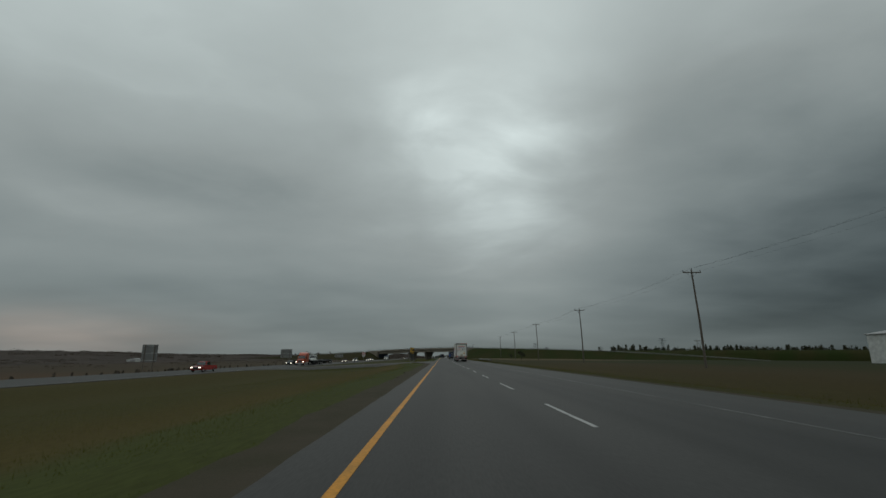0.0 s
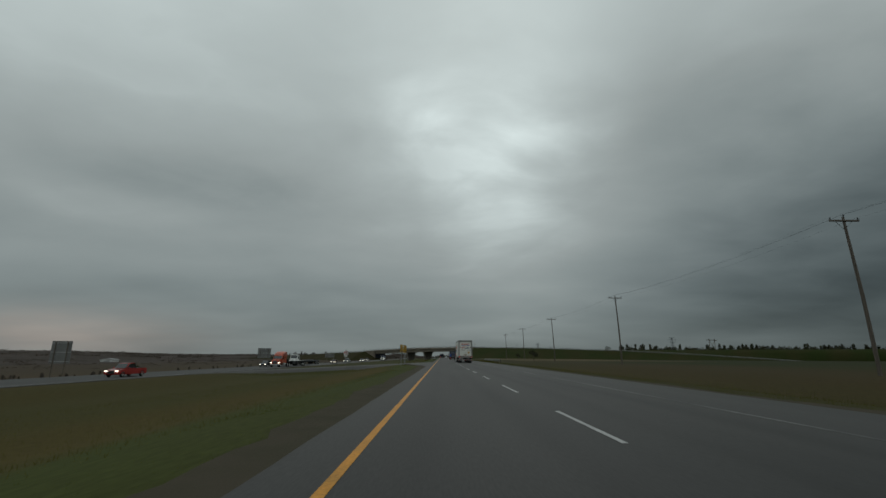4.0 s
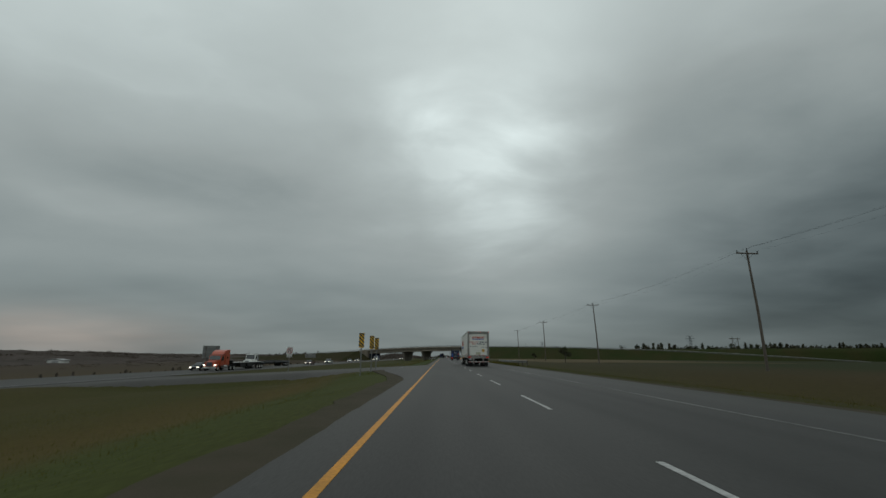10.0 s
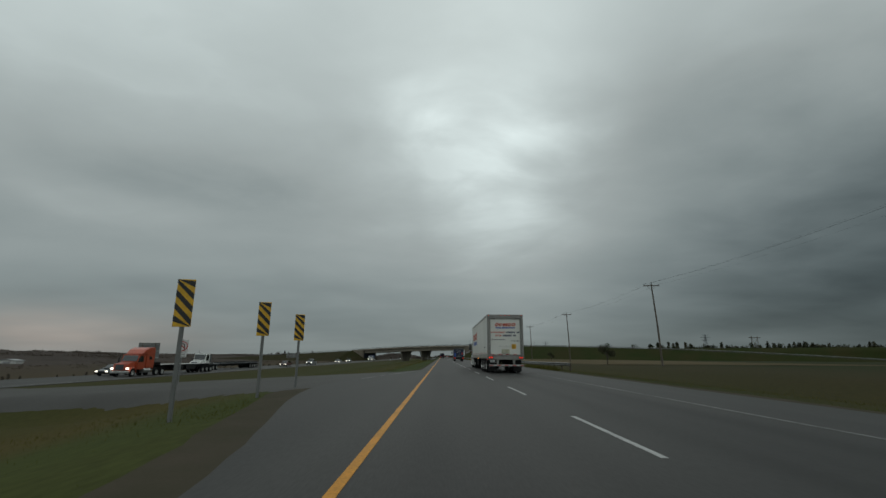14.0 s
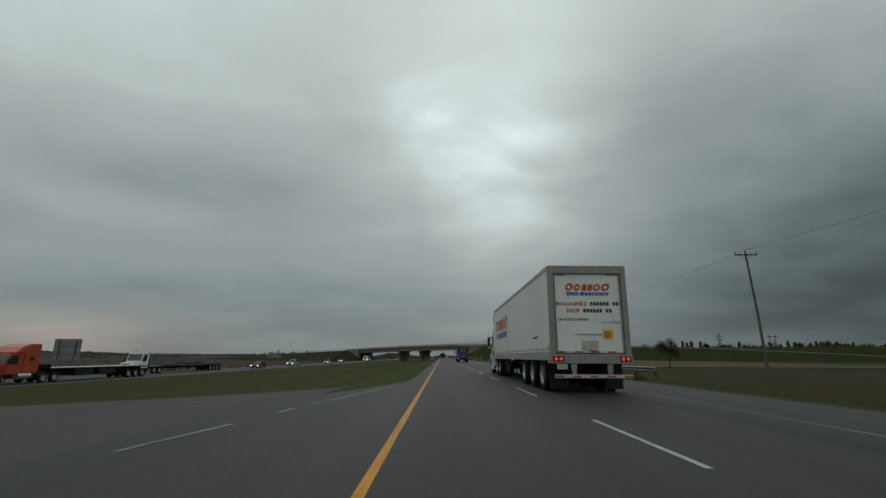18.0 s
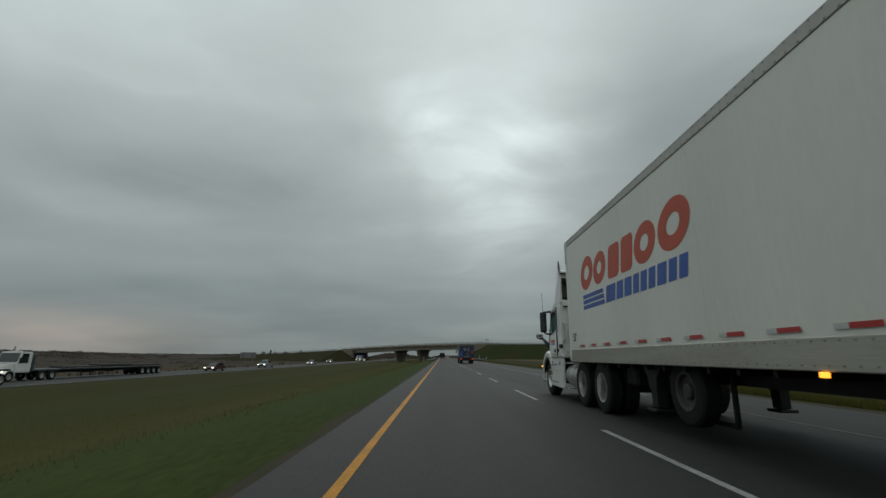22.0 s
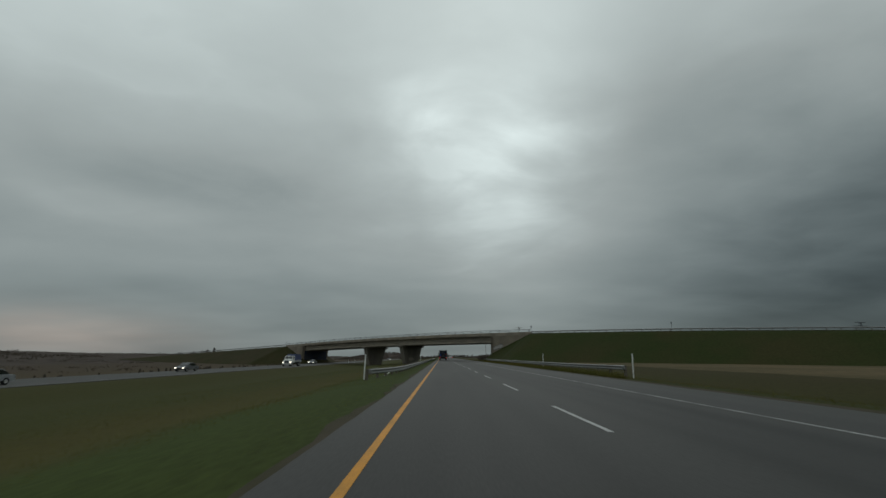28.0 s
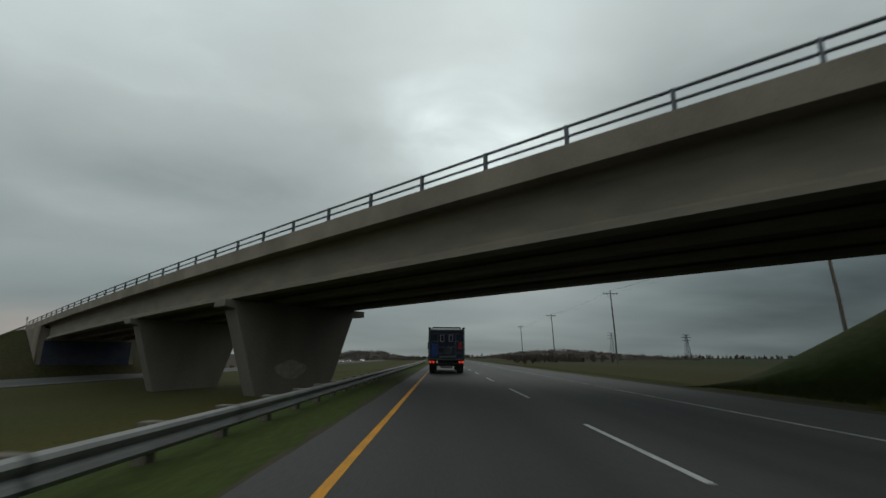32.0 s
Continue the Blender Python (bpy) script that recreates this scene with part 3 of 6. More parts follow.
for a, b, nm in ((-250.0, S0 - 0.2, "overpass_road_outer"), (S0, S1, "overpass_road"), (S1 + 0.2, 330.0, "overpass_road_median_side")):
    bm = bm_new()
    rows = [[bm.verts.new(at_bridge(s, n, deck_top(s) - 0.32 + dz)) for n, dz in ((1.2, -0.06), (1.2, 0), (5.7, 0.05), (10.3, 0), (10.3, -0.06))] for s in [a + (b - a) * i / 30 for i in range(31)]]
    for p, q in zip(rows, rows[1:]):
        for i in range(4):
            bm.faces.new((p[i], p[i + 1], q[i + 1], q[i]))
    solid(nm, bm, M["asphalt_old"], "asphalt road over the overpass", "road", "structure")
# railings: two tubes on short posts
for n0 in (0.14, 11.28):
    for dz, r in ((0.62, 0.05), (0.30, 0.045)):
        bm = bm_new()
        for i in range(38):
            s = S0 + 3.0 * i
            rod(bm, at_bridge(s, n0, deck_top(s) + dz), at_bridge(min(s + 3.0, S1), n0, deck_top(min(s + 3.0, S1)) + dz), r, n=8)
        part("rail", bm, M["dark_steel"], bridge, "dark steel tube rail")
    bm = box(bm_new(), -0.05, 0.05, -0.06, 0.06, -0.02, 0.66)
    box(bm, -0.12, 0.12, -0.1, 0.1, -0.02, 0.02)
    me = mesh_of("rail_post", bm, M["dark_steel"])
    for i in range(38):
        s = S0 + 3.0 * i + 0.3
        ob = new("rail_post", me)
        ob.parent = bridge
        ob.matrix_basis = Matrix.Translation(at_bridge(s, n0, deck_top(s))) @ pose(0, 0, 0, 0, 0, math.degrees(math.atan2(ALONG.y, ALONG.x)))


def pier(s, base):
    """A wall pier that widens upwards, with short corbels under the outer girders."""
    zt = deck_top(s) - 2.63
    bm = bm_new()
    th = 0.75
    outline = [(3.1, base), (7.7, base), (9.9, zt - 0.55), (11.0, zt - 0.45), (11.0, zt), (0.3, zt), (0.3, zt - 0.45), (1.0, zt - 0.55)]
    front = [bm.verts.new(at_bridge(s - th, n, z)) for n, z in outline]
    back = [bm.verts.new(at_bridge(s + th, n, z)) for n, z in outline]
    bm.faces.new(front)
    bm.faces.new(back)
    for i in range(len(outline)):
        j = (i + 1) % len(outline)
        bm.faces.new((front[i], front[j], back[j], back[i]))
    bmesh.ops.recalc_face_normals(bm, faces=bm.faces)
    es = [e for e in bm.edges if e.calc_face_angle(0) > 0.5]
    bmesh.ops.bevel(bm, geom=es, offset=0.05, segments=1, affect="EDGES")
    return part("pier", bm, M["shaded_pier_concrete"], bridge, "tapered concrete wall pier")


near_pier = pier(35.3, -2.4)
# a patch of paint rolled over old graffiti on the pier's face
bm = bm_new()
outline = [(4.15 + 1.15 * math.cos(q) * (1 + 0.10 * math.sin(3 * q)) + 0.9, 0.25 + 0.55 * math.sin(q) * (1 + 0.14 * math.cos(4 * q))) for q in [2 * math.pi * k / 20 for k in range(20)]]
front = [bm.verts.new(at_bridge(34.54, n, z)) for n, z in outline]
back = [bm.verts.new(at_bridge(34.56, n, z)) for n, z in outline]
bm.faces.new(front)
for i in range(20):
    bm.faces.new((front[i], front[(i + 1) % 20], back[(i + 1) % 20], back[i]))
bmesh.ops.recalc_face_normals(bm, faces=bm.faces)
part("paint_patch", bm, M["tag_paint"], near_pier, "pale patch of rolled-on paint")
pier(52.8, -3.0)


def abutment(s, sign):
    bm = bm_new()
    zt = deck_top(s) - 0.82
    for n0, n1, s0, s1, z0, z1 in ((0.02, 11.4, s, s + sign * 1.0, -3.2, zt - 0.3), (0.02, 0.45, s, s + sign * 12.0, -3.2, zt), (10.95, 11.4, s, s + sign * 12.0, -3.2, zt)):
        c = [at_bridge(a, b, z) for z in (z0, z1) for a, b in ((s0, n0), (s1, n0), (s1, n1), (s0, n1))]
        vs = [bm.verts.new(p) for p in c]
        for q in ((0, 1, 2, 3), (4, 5, 6, 7), (0, 1, 5, 4), (1, 2, 6, 5), (2, 3, 7, 6), (3, 0, 4, 7)):
            bm.faces.new([vs[i] for i in q])
    bmesh.ops.recalc_face_normals(bm, faces=bm.faces)
    return part("abutment", bm, M["concrete_wall"], bridge, "pale concrete abutment with wing walls")


abutment(0.0, -1)
abutment(88.5, 1)
# thin dark blue sheet across the whole abutment face
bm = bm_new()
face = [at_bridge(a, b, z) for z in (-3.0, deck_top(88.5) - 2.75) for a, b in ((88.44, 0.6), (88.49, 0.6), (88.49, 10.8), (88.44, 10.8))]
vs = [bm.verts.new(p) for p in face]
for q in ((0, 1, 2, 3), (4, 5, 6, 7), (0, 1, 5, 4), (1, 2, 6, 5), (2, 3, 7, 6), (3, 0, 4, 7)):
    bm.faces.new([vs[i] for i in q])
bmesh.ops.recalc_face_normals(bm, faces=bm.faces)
part("abutment_facing", bm, M["blue_wall"], bridge, "dark blue abutment face")


def embankment(name, s_list, base_s, sign, toe, berm, cover):
    """The grassed approach fill: level on top, falling away at both sides and in front of the abutment."""
    ns = [-20, -16, -13, -10, -8, -6, -4, -2, -1, 0.0, 0.5, 5.5, 11, 11.5, 13, 16, 20, 24, 30, 38, 48, 60]
    bm = bm_new()
    rows = []
    for s in s_list:
        k = (s - base_s) * sign
        top = deck_top(s) - 0.45
        spine = top if k > 12 else (toe + (top - toe) * max(0, k) / 12 if k >= 0 else toe + 0.62 * k)
        row = []
        for n in ns:
            out = max(0.0, -n, n - 11.4)
            z = spine - 0.5 * max(0.0, out - (0.6 if k > 12 else 0))
            if 0.4 < n < 11 and 0 < k <= 12:
                z = top - 0.4
            if berm and n > 11.4:
                z = max(z, (min(5.2, 0.57 * (11.0 + k)) - 0.3 * max(0.0, n - 42)) * smooth(10.5, 15.0, n))
            z += 0.10 * noise.noise(Vector((s * 0.4, n * 0.5, 2))) * (out > 0.3)
            row.append(bm.verts.new(at_bridge(s, n, max(z, -4.0))))
        rows.append(row)
    for p, q in zip(rows, rows[1:]):
        for i in range(len(ns) - 1):
            bm.faces.new((p[i], p[i + 1], q[i + 1], q[i]))
    bmesh.ops.recalc_face_normals(bm, faces=bm.faces)
    return solid(name, bm, M[cover], "grass-covered approach embankment of the overpass", "embankment", "structure", smooth=True)


embankment("embankment_outer", [14, 12, 10, 8, 6, 4, 2.5, 1.2, 0.02, -1.5, -3, -4.5, -6, -8, -10, -12, -12.2, -15] + [-20 - 8 * i for i in range(32)], 0.0, -1, 1.7, True, "embank_grass")
embankment("embankment_median_side", [80, 82, 84, 86, 87.3, 88.48, 90, 92, 94, 96, 98, 100.5, 100.7, 104] + [110 + 8 * i for i in range(30)], 88.5, 1, -0.3, False, "embank_scrub")
# ---- the box trailer ----
def tube_lathe(bm, profile, centre, n=28):
    """A ring turned about x, closed on itself."""
    rings = []
    for r, s in profile:
        rings.append([bm.verts.new(Vector(centre) + Vector((s, r * math.cos(2 * math.pi * i / n), r * math.sin(2 * math.pi * i / n)))) for i in range(n)])
    k = len(rings)
    for j in range(k):
        p, q = rings[j], rings[(j + 1) % k]
        for i in range(n):
            bm.faces.new((p[i], p[(i + 1) % n], q[(i + 1) % n], q[i]))
    bmesh.ops.recalc_face_normals(bm, faces=bm.faces)
    return bm


def wheel(parent, x, y, r, w, side, dual=False, name="wheel", nuts=True):
    """A tyre with a pressed rim; side is -1 where the outer face looks to -x."""
    t = part(name, tube_lathe(bm_new(), [(r * 0.57, -w * 0.48), (r * 0.75, -w / 2), (r * 0.92, -w * 0.47), (r, -w * 0.36), (r, w * 0.36), (r * 0.92, w * 0.47), (r * 0.75, w / 2), (r * 0.57, w * 0.48)], (x, y, r)), M["tyre"], parent, smooth=False)
    a = side * w / 2
    if dual:
        rim = tube_lathe(bm_new(), [(r * 0.58, 0.85 * a), (r * 0.575, 1.0 * a), (r * 0.52, 0.97 * a), (r * 0.50, 0.5 * a), (r * 0.49, -0.5 * a), (r * 0.56, -0.5 * a)], (x, y, r), 28)
        # the hub's dark colour holds the shade of the deep rim
        hub = lathe(bm_new(), [(r * 0.5, -0.45 * a), (r * 0.3, -0.6 * a), (r * 0.24, -0.55 * a), (r * 0.2, 0.2 * a), (r * 0.13, 0.35 * a), (0.01, 0.36 * a)], (x, y, r), "x", 24)
        part("hub", hub, M["hub_dark"], t, "hub coloured dark for the shade inside the rim")
    else:
        rim = lathe(bm_new(), [(0.02, 0.1 * a), (r * 0.57, 0.1 * a), (r * 0.58, 0.85 * a), (r * 0.56, 0.98 * a), (r * 0.50, 0.92 * a), (r * 0.46, 0.45 * a), (r * 0.24, 0.38 * a), (r * 0.22, 0.75 * a), (r * 0.16, 0.85 * a), (0.01, 0.85 * a)], (x, y, r), "x", 24)
    holes = []
    if nuts and not dual:
        for i in range(10):
            q = 2 * math.pi * i / 10
            rod(rim, (x + 0.36 * a, y + r * 0.29 * math.cos(q), r + r * 0.29 * math.sin(q)), (x + 0.5 * a, y + r * 0.29 * math.cos(q), r + r * 0.29 * math.sin(q)), 0.016, n=6)
            q += 0.31
            cy, cz = y + r * 0.405 * math.cos(q), r + r * 0.405 * math.sin(q)
            holes.append(rod(bm_new(), (x + 0.3 * a, cy, cz), (x + 0.455 * a, cy, cz), 0.026, n=10))
    for bm in holes:
        part("hand_hole", bm, M["black"], t, "dark hand hole")
    part("rim", rim, M["rim"], t, "dull metal rim", smooth=False)
    return t


trailer = thing("box_trailer", "long white box trailer with red and blue markings", "truck trailer", pose(3.32, 0, 0))
TW, TL, TH = 2.6, 16.15, 4.14
part("body", box(bm_new(), 0.012, TW - 0.012, 0.12, TL - 0.02, 1.25, TH - 0.10, 0.03), M["trailer_white"], trailer, "smooth white side panels")
part("roof", box(bm_new(), 0.03, TW - 0.03, 0.05, TL - 0.03, TH - 0.10, TH - 0.015, 0.03), M["aluminium"], trailer)
for x in (0.0, TW - 0.045):
    part("top_rail", box(bm_new(), x, x + 0.045, 0.145, TL, TH - 0.17, TH, 0.012), M["rail_grey"], trailer, "riveted aluminium top rail")
    part("bottom_rail", box(bm_new(), x, x + 0.045, 0.165, TL, 1.02, 1.32, 0.012), M["rail_worn"], trailer, "worn aluminium bottom rail")
    part("front_corner_post", box(bm_new(), x - 0.003, x + 0.048, TL - 0.16, TL + 0.01, 1.05, TH - 0.01, 0.02), M["trailer_white"], trailer)
part("corner_cap", box(bm_new(), -0.008, 0.04, TL - 0.12, TL + 0.015, 3.55, TH - 0.02, 0.01), M["aluminium"], trailer, "aluminium corner cap")
part("front_wall", box(bm_new(), 0.03, TW - 0.03, TL - 0.05, TL, 1.1, TH - 0.1, 0.02), M["trailer_white"], trailer)
# rivets along the rails
bm = bm_new()
for i in range(106):
    y = 0.1 + 0.152 * i
    for z in (TH - 0.035, TH - 0.14, 1.28, 1.07):
        box(bm, -0.006, 0.0, y - 0.009, y + 0.009, z - 0.009, z + 0.009)
part("rivets", bm, M["rear_frame"], trailer)["kind"] = "stuff"
# fine panel seams
bm = bm_new()
for i in range(1, 13):
    box(bm, 0.0105, 0.0125, 1.24 * i - 0.004, 1.24 * i + 0.004, 1.32, TH - 0.17)
part("panel_seams", bm, M["trailer_white"], trailer)
# floor and frame underneath
bm = box(bm_new(), 0.1, TW - 0.1, 0.1, TL - 0.05, 1.02, 1.24)
for x in (0.75, 1.75):
    box(bm, x, x + 0.1, 0.4, 6.6, 0.72, 1.03)
for i in range(26):
    box(bm, 0.08, TW - 0.08, 0.5 + 0.6 * i, 0.56 + 0.6 * i, 0.94, 1.03)
box(bm, 0.7, 1.9, 14.0, 15.8, 0.95, 1.03)
# black block added to darken the open space below the floor
box(bm, 0.62, 1.98, 6.4, 13.6, 0.78, 1.02)
part("floor_frame", bm, M["black"], trailer, "dark underframe with an added black block")
# rear frame, roller door, sill
bm = box(bm_new(), 0.0, 0.18, 0.0, 0.14, 1.235, TH - 0.01, 0.015)
part("rear_post", bm, M["rear_frame"], trailer, "grey painted corner post")
part("rear_post", box(bm_new(), TW - 0.18, TW, 0.0, 0.14, 1.235, TH - 0.01, 0.015), M["rear_frame"], trailer, "grey painted corner post")
part("rear_header", box(bm_new(), 0.182, TW - 0.182, 0.0, 0.14, TH - 0.28, TH - 0.012, 0.012), M["rear_frame"], trailer, "grey header beam")
part("door", box(bm_new(), 0.2, TW - 0.2, 0.075, 0.11, 1.27, TH - 0.28), M["trailer_white"], trailer, "white roll-up door")
for x, x2 in ((0.2, 0.24), (TW - 0.24, TW - 0.62)):
    bm = box(bm_new(), x, x + 0.04, 0.04, 0.09, 1.27, TH - 0.28)
    box(bm, x2, x2 + 0.36, 0.05, 0.09, TH - 0.34, TH - 0.28)
    part("door_track", bm, M["rear_frame"], trailer)
part("sill", box(bm_new(), -0.004, TW + 0.004, -0.03, 0.16, 0.93, 1.232, 0.015), M["rear_frame"], trailer, "grey rear sill beam")
me_r = mesh_of("reflective_strip", box(bm_new(), -0.15, 0.15, -0.004, 0.0, -0.025, 0.025), M["red_tape"])
me_s = mesh_of("reflective_strip", box(bm_new(), -0.15, 0.15, -0.004, 0.0, -0.025, 0.025), M["silver_tape"])
for i in range(8):
    ob = new("reflective_strip", me_r if i % 2 == 0 else me_s)
    ob.parent, ob.location = trailer, (0.36 + 0.27 * i, 0.075 if 0.2 < 0.36 + 0.27 * i < 2.4 else 0.0, 1.30)
me_w = mesh_of("reflective_strip", box(bm_new(), -0.075, 0.075, -0.004, 0.0, -0.025, 0.025), M["silver_tape"])
for i in range(19):
    for dy, me in ((0.0, me_r), (0.225, me_w)):
        ob = new("reflective_strip", me)
        ob.parent = trailer
        ob.matrix_basis = pose(-0.001, 0.40 + 0.815 * i + dy, 1.395, 0, 0, -90)
part("corner_placard", box(bm_new(), -0.004, 0.0, 0.16, 0.39, 1.44, 1.56), M["placard"], trailer, "small orange sticker")
# underride guard
bm = box(bm_new(), 0.1, TW - 0.02, -0.02, 0.08, 0.48, 0.60, 0.012)
guard = part("underride_bar", bm, M["aluminium"], trailer, "red and white striped steel bar")
for i in range(9):
    ob = new("reflective_strip", me_r if i % 2 == 0 else me_s)
    ob.parent, ob.location = guard, (0.26 + 0.27 * i, -0.021, 0.54)
for x in (0.72, 1.88):
    part("guard_bracket", prism(bm_new(), [(x - 0.10, 0.94), (x + 0.10, 0.94), (x + 0.06, 0.6), (x - 0.06, 0.6)], "y", 0.0, 0.07), M["rear_frame"], trailer)
for x in (0.08, TW - 0.68):
    part("mud_flap", box(bm_new(), x, x + 0.6, 0.72, 0.735, 0.12, 0.95), M["black"], trailer, "black rubber mud flap")
bm = box(bm_new(), 0.05, 0.40, -0.045, -0.028, 1.0, 1.16, 0.01)
part("light_box", bm, M["black"], trailer)
part("light_box", box(bm_new(), TW - 0.40, TW - 0.05, -0.045, -0.028, 1.0, 1.16, 0.01), M["black"], trailer)
for x in (0.145, 0.305, TW - 0.305, TW - 0.145):
    part("tail_light", lathe(bm_new(), [(0.055, -0.03), (0.055, -0.05), (0.042, -0.062), (0.0, -0.064)], (x, 0, 1.08), "y", 16), M["tail_light"], trailer, "lit round red lamp")
for x in (0.1, 1.0, 1.3, 1.6, TW - 0.1):
    part("marker_light", box(bm_new(), x - 0.028, x + 0.028, -0.015, 0.0, TH - 0.095, TH - 0.06, 0.006), M["tail_light"], trailer, "small lit red marker lamp")
for y, z, k in ((0.3, 0.98, "tail_light"), (8.2, 1.0, "amber_light")):
    part("side_marker_light", box(bm_new(), -0.03, 0.0, y - 0.05, y + 0.05, z - 0.03, z + 0.02, 0.008), M[k], trailer, "small lit side marker lamp")
plate = part("number_plate", box(bm_new(), 0.18, 0.50, -0.02, 0.0, 0.76, 0.91), M["silver_tape"], trailer, "blue on white number plate")
for i in range(6):
    part("plate_bar", box(bm_new(), 0.21 + 0.045 * i, 0.235 + 0.045 * i, -0.023, -0.02, 0.81, 0.86), M["navy"], plate)
# things on the door
part("grab_bar", rod(rod(bm_new(), (0.85, 0.045, 1.88), (1.72, 0.045, 1.88), 0.016, n=8), (0.85, 0.075, 1.88), (0.85, 0.045, 1.88), 0.016, n=8), M["silver_tape"], trailer, "thin pale handrail")
part("warning_placard", box(bm_new(), 1.74, 2.06, 0.068, 0.075, 1.70, 2.02), M["placard"], trailer, "square yellow sticker with dark lines")
bm = bm_new()
for i in range(4):
    box(bm, 1.79, 2.0 - 0.05 * (i % 2), 0.064, 0.068, 1.92 - 0.05 * i, 1.94 - 0.05 * i)
part("placard_lines", bm, M["ink"], trailer)
part("latch_plate", box(bm_new(), 1.02, 1.58, 0.068, 0.075, 1.34, 1.66), M["beige"], trailer, "scuffed beige plate round the latch")
part("latch", rod(box(bm_new(), 1.2, 1.36, 0.03, 0.07, 1.36, 1.42, 0.01), (1.3, 0.03, 1.38), (1.5, 0.03, 1.34), 0.02, n=8), M["aluminium"], trailer)


def slanted(bm, x0, x1, z0, z1, lean, r=0.3):
    """A leaning block with cut corners, as a flat plate in the (x, z) plane."""
    w, h = x1 - x0, z1 - z0
    c = r * min(w, h)
    pts = [(x0 + c, z0), (x1 - c, z0), (x1, z0 + c), (x1, z1 - c), (x1 - c, z1), (x0 + c, z1), (x0, z1 - c), (x0, z0 + c)]
    return [(x + lean * (z - z0), z) for x, z in pts]


def logo(parent, m, length, height, name="trade_mark"):
    """A plain red and blue emblem: red rings and leaning blocks over blue stripes and small blue bars."""
    k = length / 5.0
    z0 = height * 0.37

    def piece(kind, bm, material, label):
        part(name + kind, bm, material, parent, label).matrix_basis = m

    for x0, x1, top, hole in ((0.02, 0.86, 1.0, 0.42), (0.91, 1.66, 0.90, 0.38), (3.06, 3.86, 0.90, 0.40), (3.95, 4.88, 1.0, 0.42)):
        red = bm_new()
        cx, rx, rz = (x0 + x1) / 2 * k, (x1 - x0) / 2 * k, top * height * 0.315
        rings = [[red.verts.new((cx + f * rx * math.cos(q) + 0.25 * f * rz * math.sin(q), y, z0 + rz + f * rz * math.sin(q))) for q in [2 * math.pi * j / 32 for j in range(32)]] for f, y in ((1.0, 0.001), (1.0, -0.002), (hole, -0.002), (hole, 0.001))]
        for p, q in zip(rings, rings[1:]):
            for j in range(32):
                n = (j + 1) % 32
                red.faces.new((p[j], p[n], q[n], q[j]))
        bmesh.ops.recalc_face_normals(red, faces=red.faces)
        piece("_ring", red, M["red_logo"], "plain red ring of an emblem")
    for a, b in ((1.74, 2.30), (2.40, 2.92)):
        red = bm_new()
        prism(red, slanted(red, a * k, b * k, z0, z0 + 0.54 * height, 0.22, 0.13), "y", -0.002, 0.001)
        piece("_block", red, M["red_logo"], "plain red leaning block of an emblem")
    for i in range(3):
        z = i * 0.1 * height
        blue = prism(bm_new(), [(0.10 * k, z), ((1.50 - 0.03 * i) * k, z), ((1.47 - 0.03 * i) * k, z + 0.075 * height), (0.10 * k, z + 0.075 * height)], "y", -0.002, 0.001)
        piece("_stripe", blue, M["blue_logo"], "plain blue stripe of an emblem")
    x = 1.55
    for w in (0.56, 0.38, 0.38, 0.30, 0.30, 0.30, 0.36, 0.30, 0.30):
        blue = bm_new()
        prism(blue, slanted(blue, x * k, (x + w - 0.07) * k, 0.0, 0.275 * height, 0.22, 0.05), "y", -0.002, 0.001)
        piece("_bar", blue, M["blue_logo"], "plain blue bar of an emblem")
        x += w


logo(trailer, pose(0.58, 0.072, 3.13), 1.52, 0.41)
logo(trailer, pose(0.009, 14.92, 2.20, 0, 0, -90), 5.05, 1.18)
words("MAGASINEZ", 0.17, M["red_logo"], trailer, pose(0.25, 0.073, 2.80, 90), bold=0.035)
words("SHOP", 0.17, M["red_logo"], trailer, pose(0.58, 0.073, 2.57, 90), bold=0.035)
words("AIR RIDE EQUIPPED", 0.115, M["ink"], trailer, pose(0.27, 0.073, 2.30, 90), bold=0.02)
words("CW574028", 0.125, M["brown_ink"], trailer, pose(1.72, 0.073, 2.21, 90))
words("AIR RIDE EQUIPPED", 0.11, M["ink"], trailer, pose(0.008, 2.9, 1.80, 90, 0, -90))
words("53'", 0.27, M["ink"], trailer, pose(0.008, 15.84, 1.52, 90, 0, -90))
for x0, z0 in ((1.38, 2.80), (1.14, 2.57)):
    for i in (0, 1, 2, 3, 4, 5, 7, 8):
        part("text_bar", box(bm_new(), x0 + 0.107 * i, x0 + 0.107 * i + 0.082, 0.0715, 0.075, z0, z0 + 0.12), M["navy"], trailer, "plain dark blue bar")
# bogies
for y in (1.66, 3.49, 5.32):
    part("axle", rod(bm_new(), (0.2, y, 0.52), (TW - 0.2, y, 0.52), 0.09, n=10), M["black"], trailer)
    for x, sd in ((0.17, -1), (0.52, -1), (TW - 0.17, 1), (TW - 0.52, 1)):
        wheel(trailer, x, y, 0.52, 0.27, sd, dual=True)
spare = wheel(trailer, 0.30, 10.93, 0.48, 0.27, -1, name="spare_wheel", nuts=False)
spare.location.z += 0.19
# the spare's rim takes the dark hub colour too
for ob in spare.children:
    ob.data.materials[0] = M["hub_dark"]
for y in (10.35, 11.45):
    part("spare_carrier", box(bm_new(), 0.5, 0.56, y, y + 0.06, 0.3, 1.1, 0.01), M["black"], trailer)
part("carrier_bar", box(bm_new(), 0.5, 0.56, 10.35, 11.51, 0.24, 0.3, 0.01), M["black"], trailer)
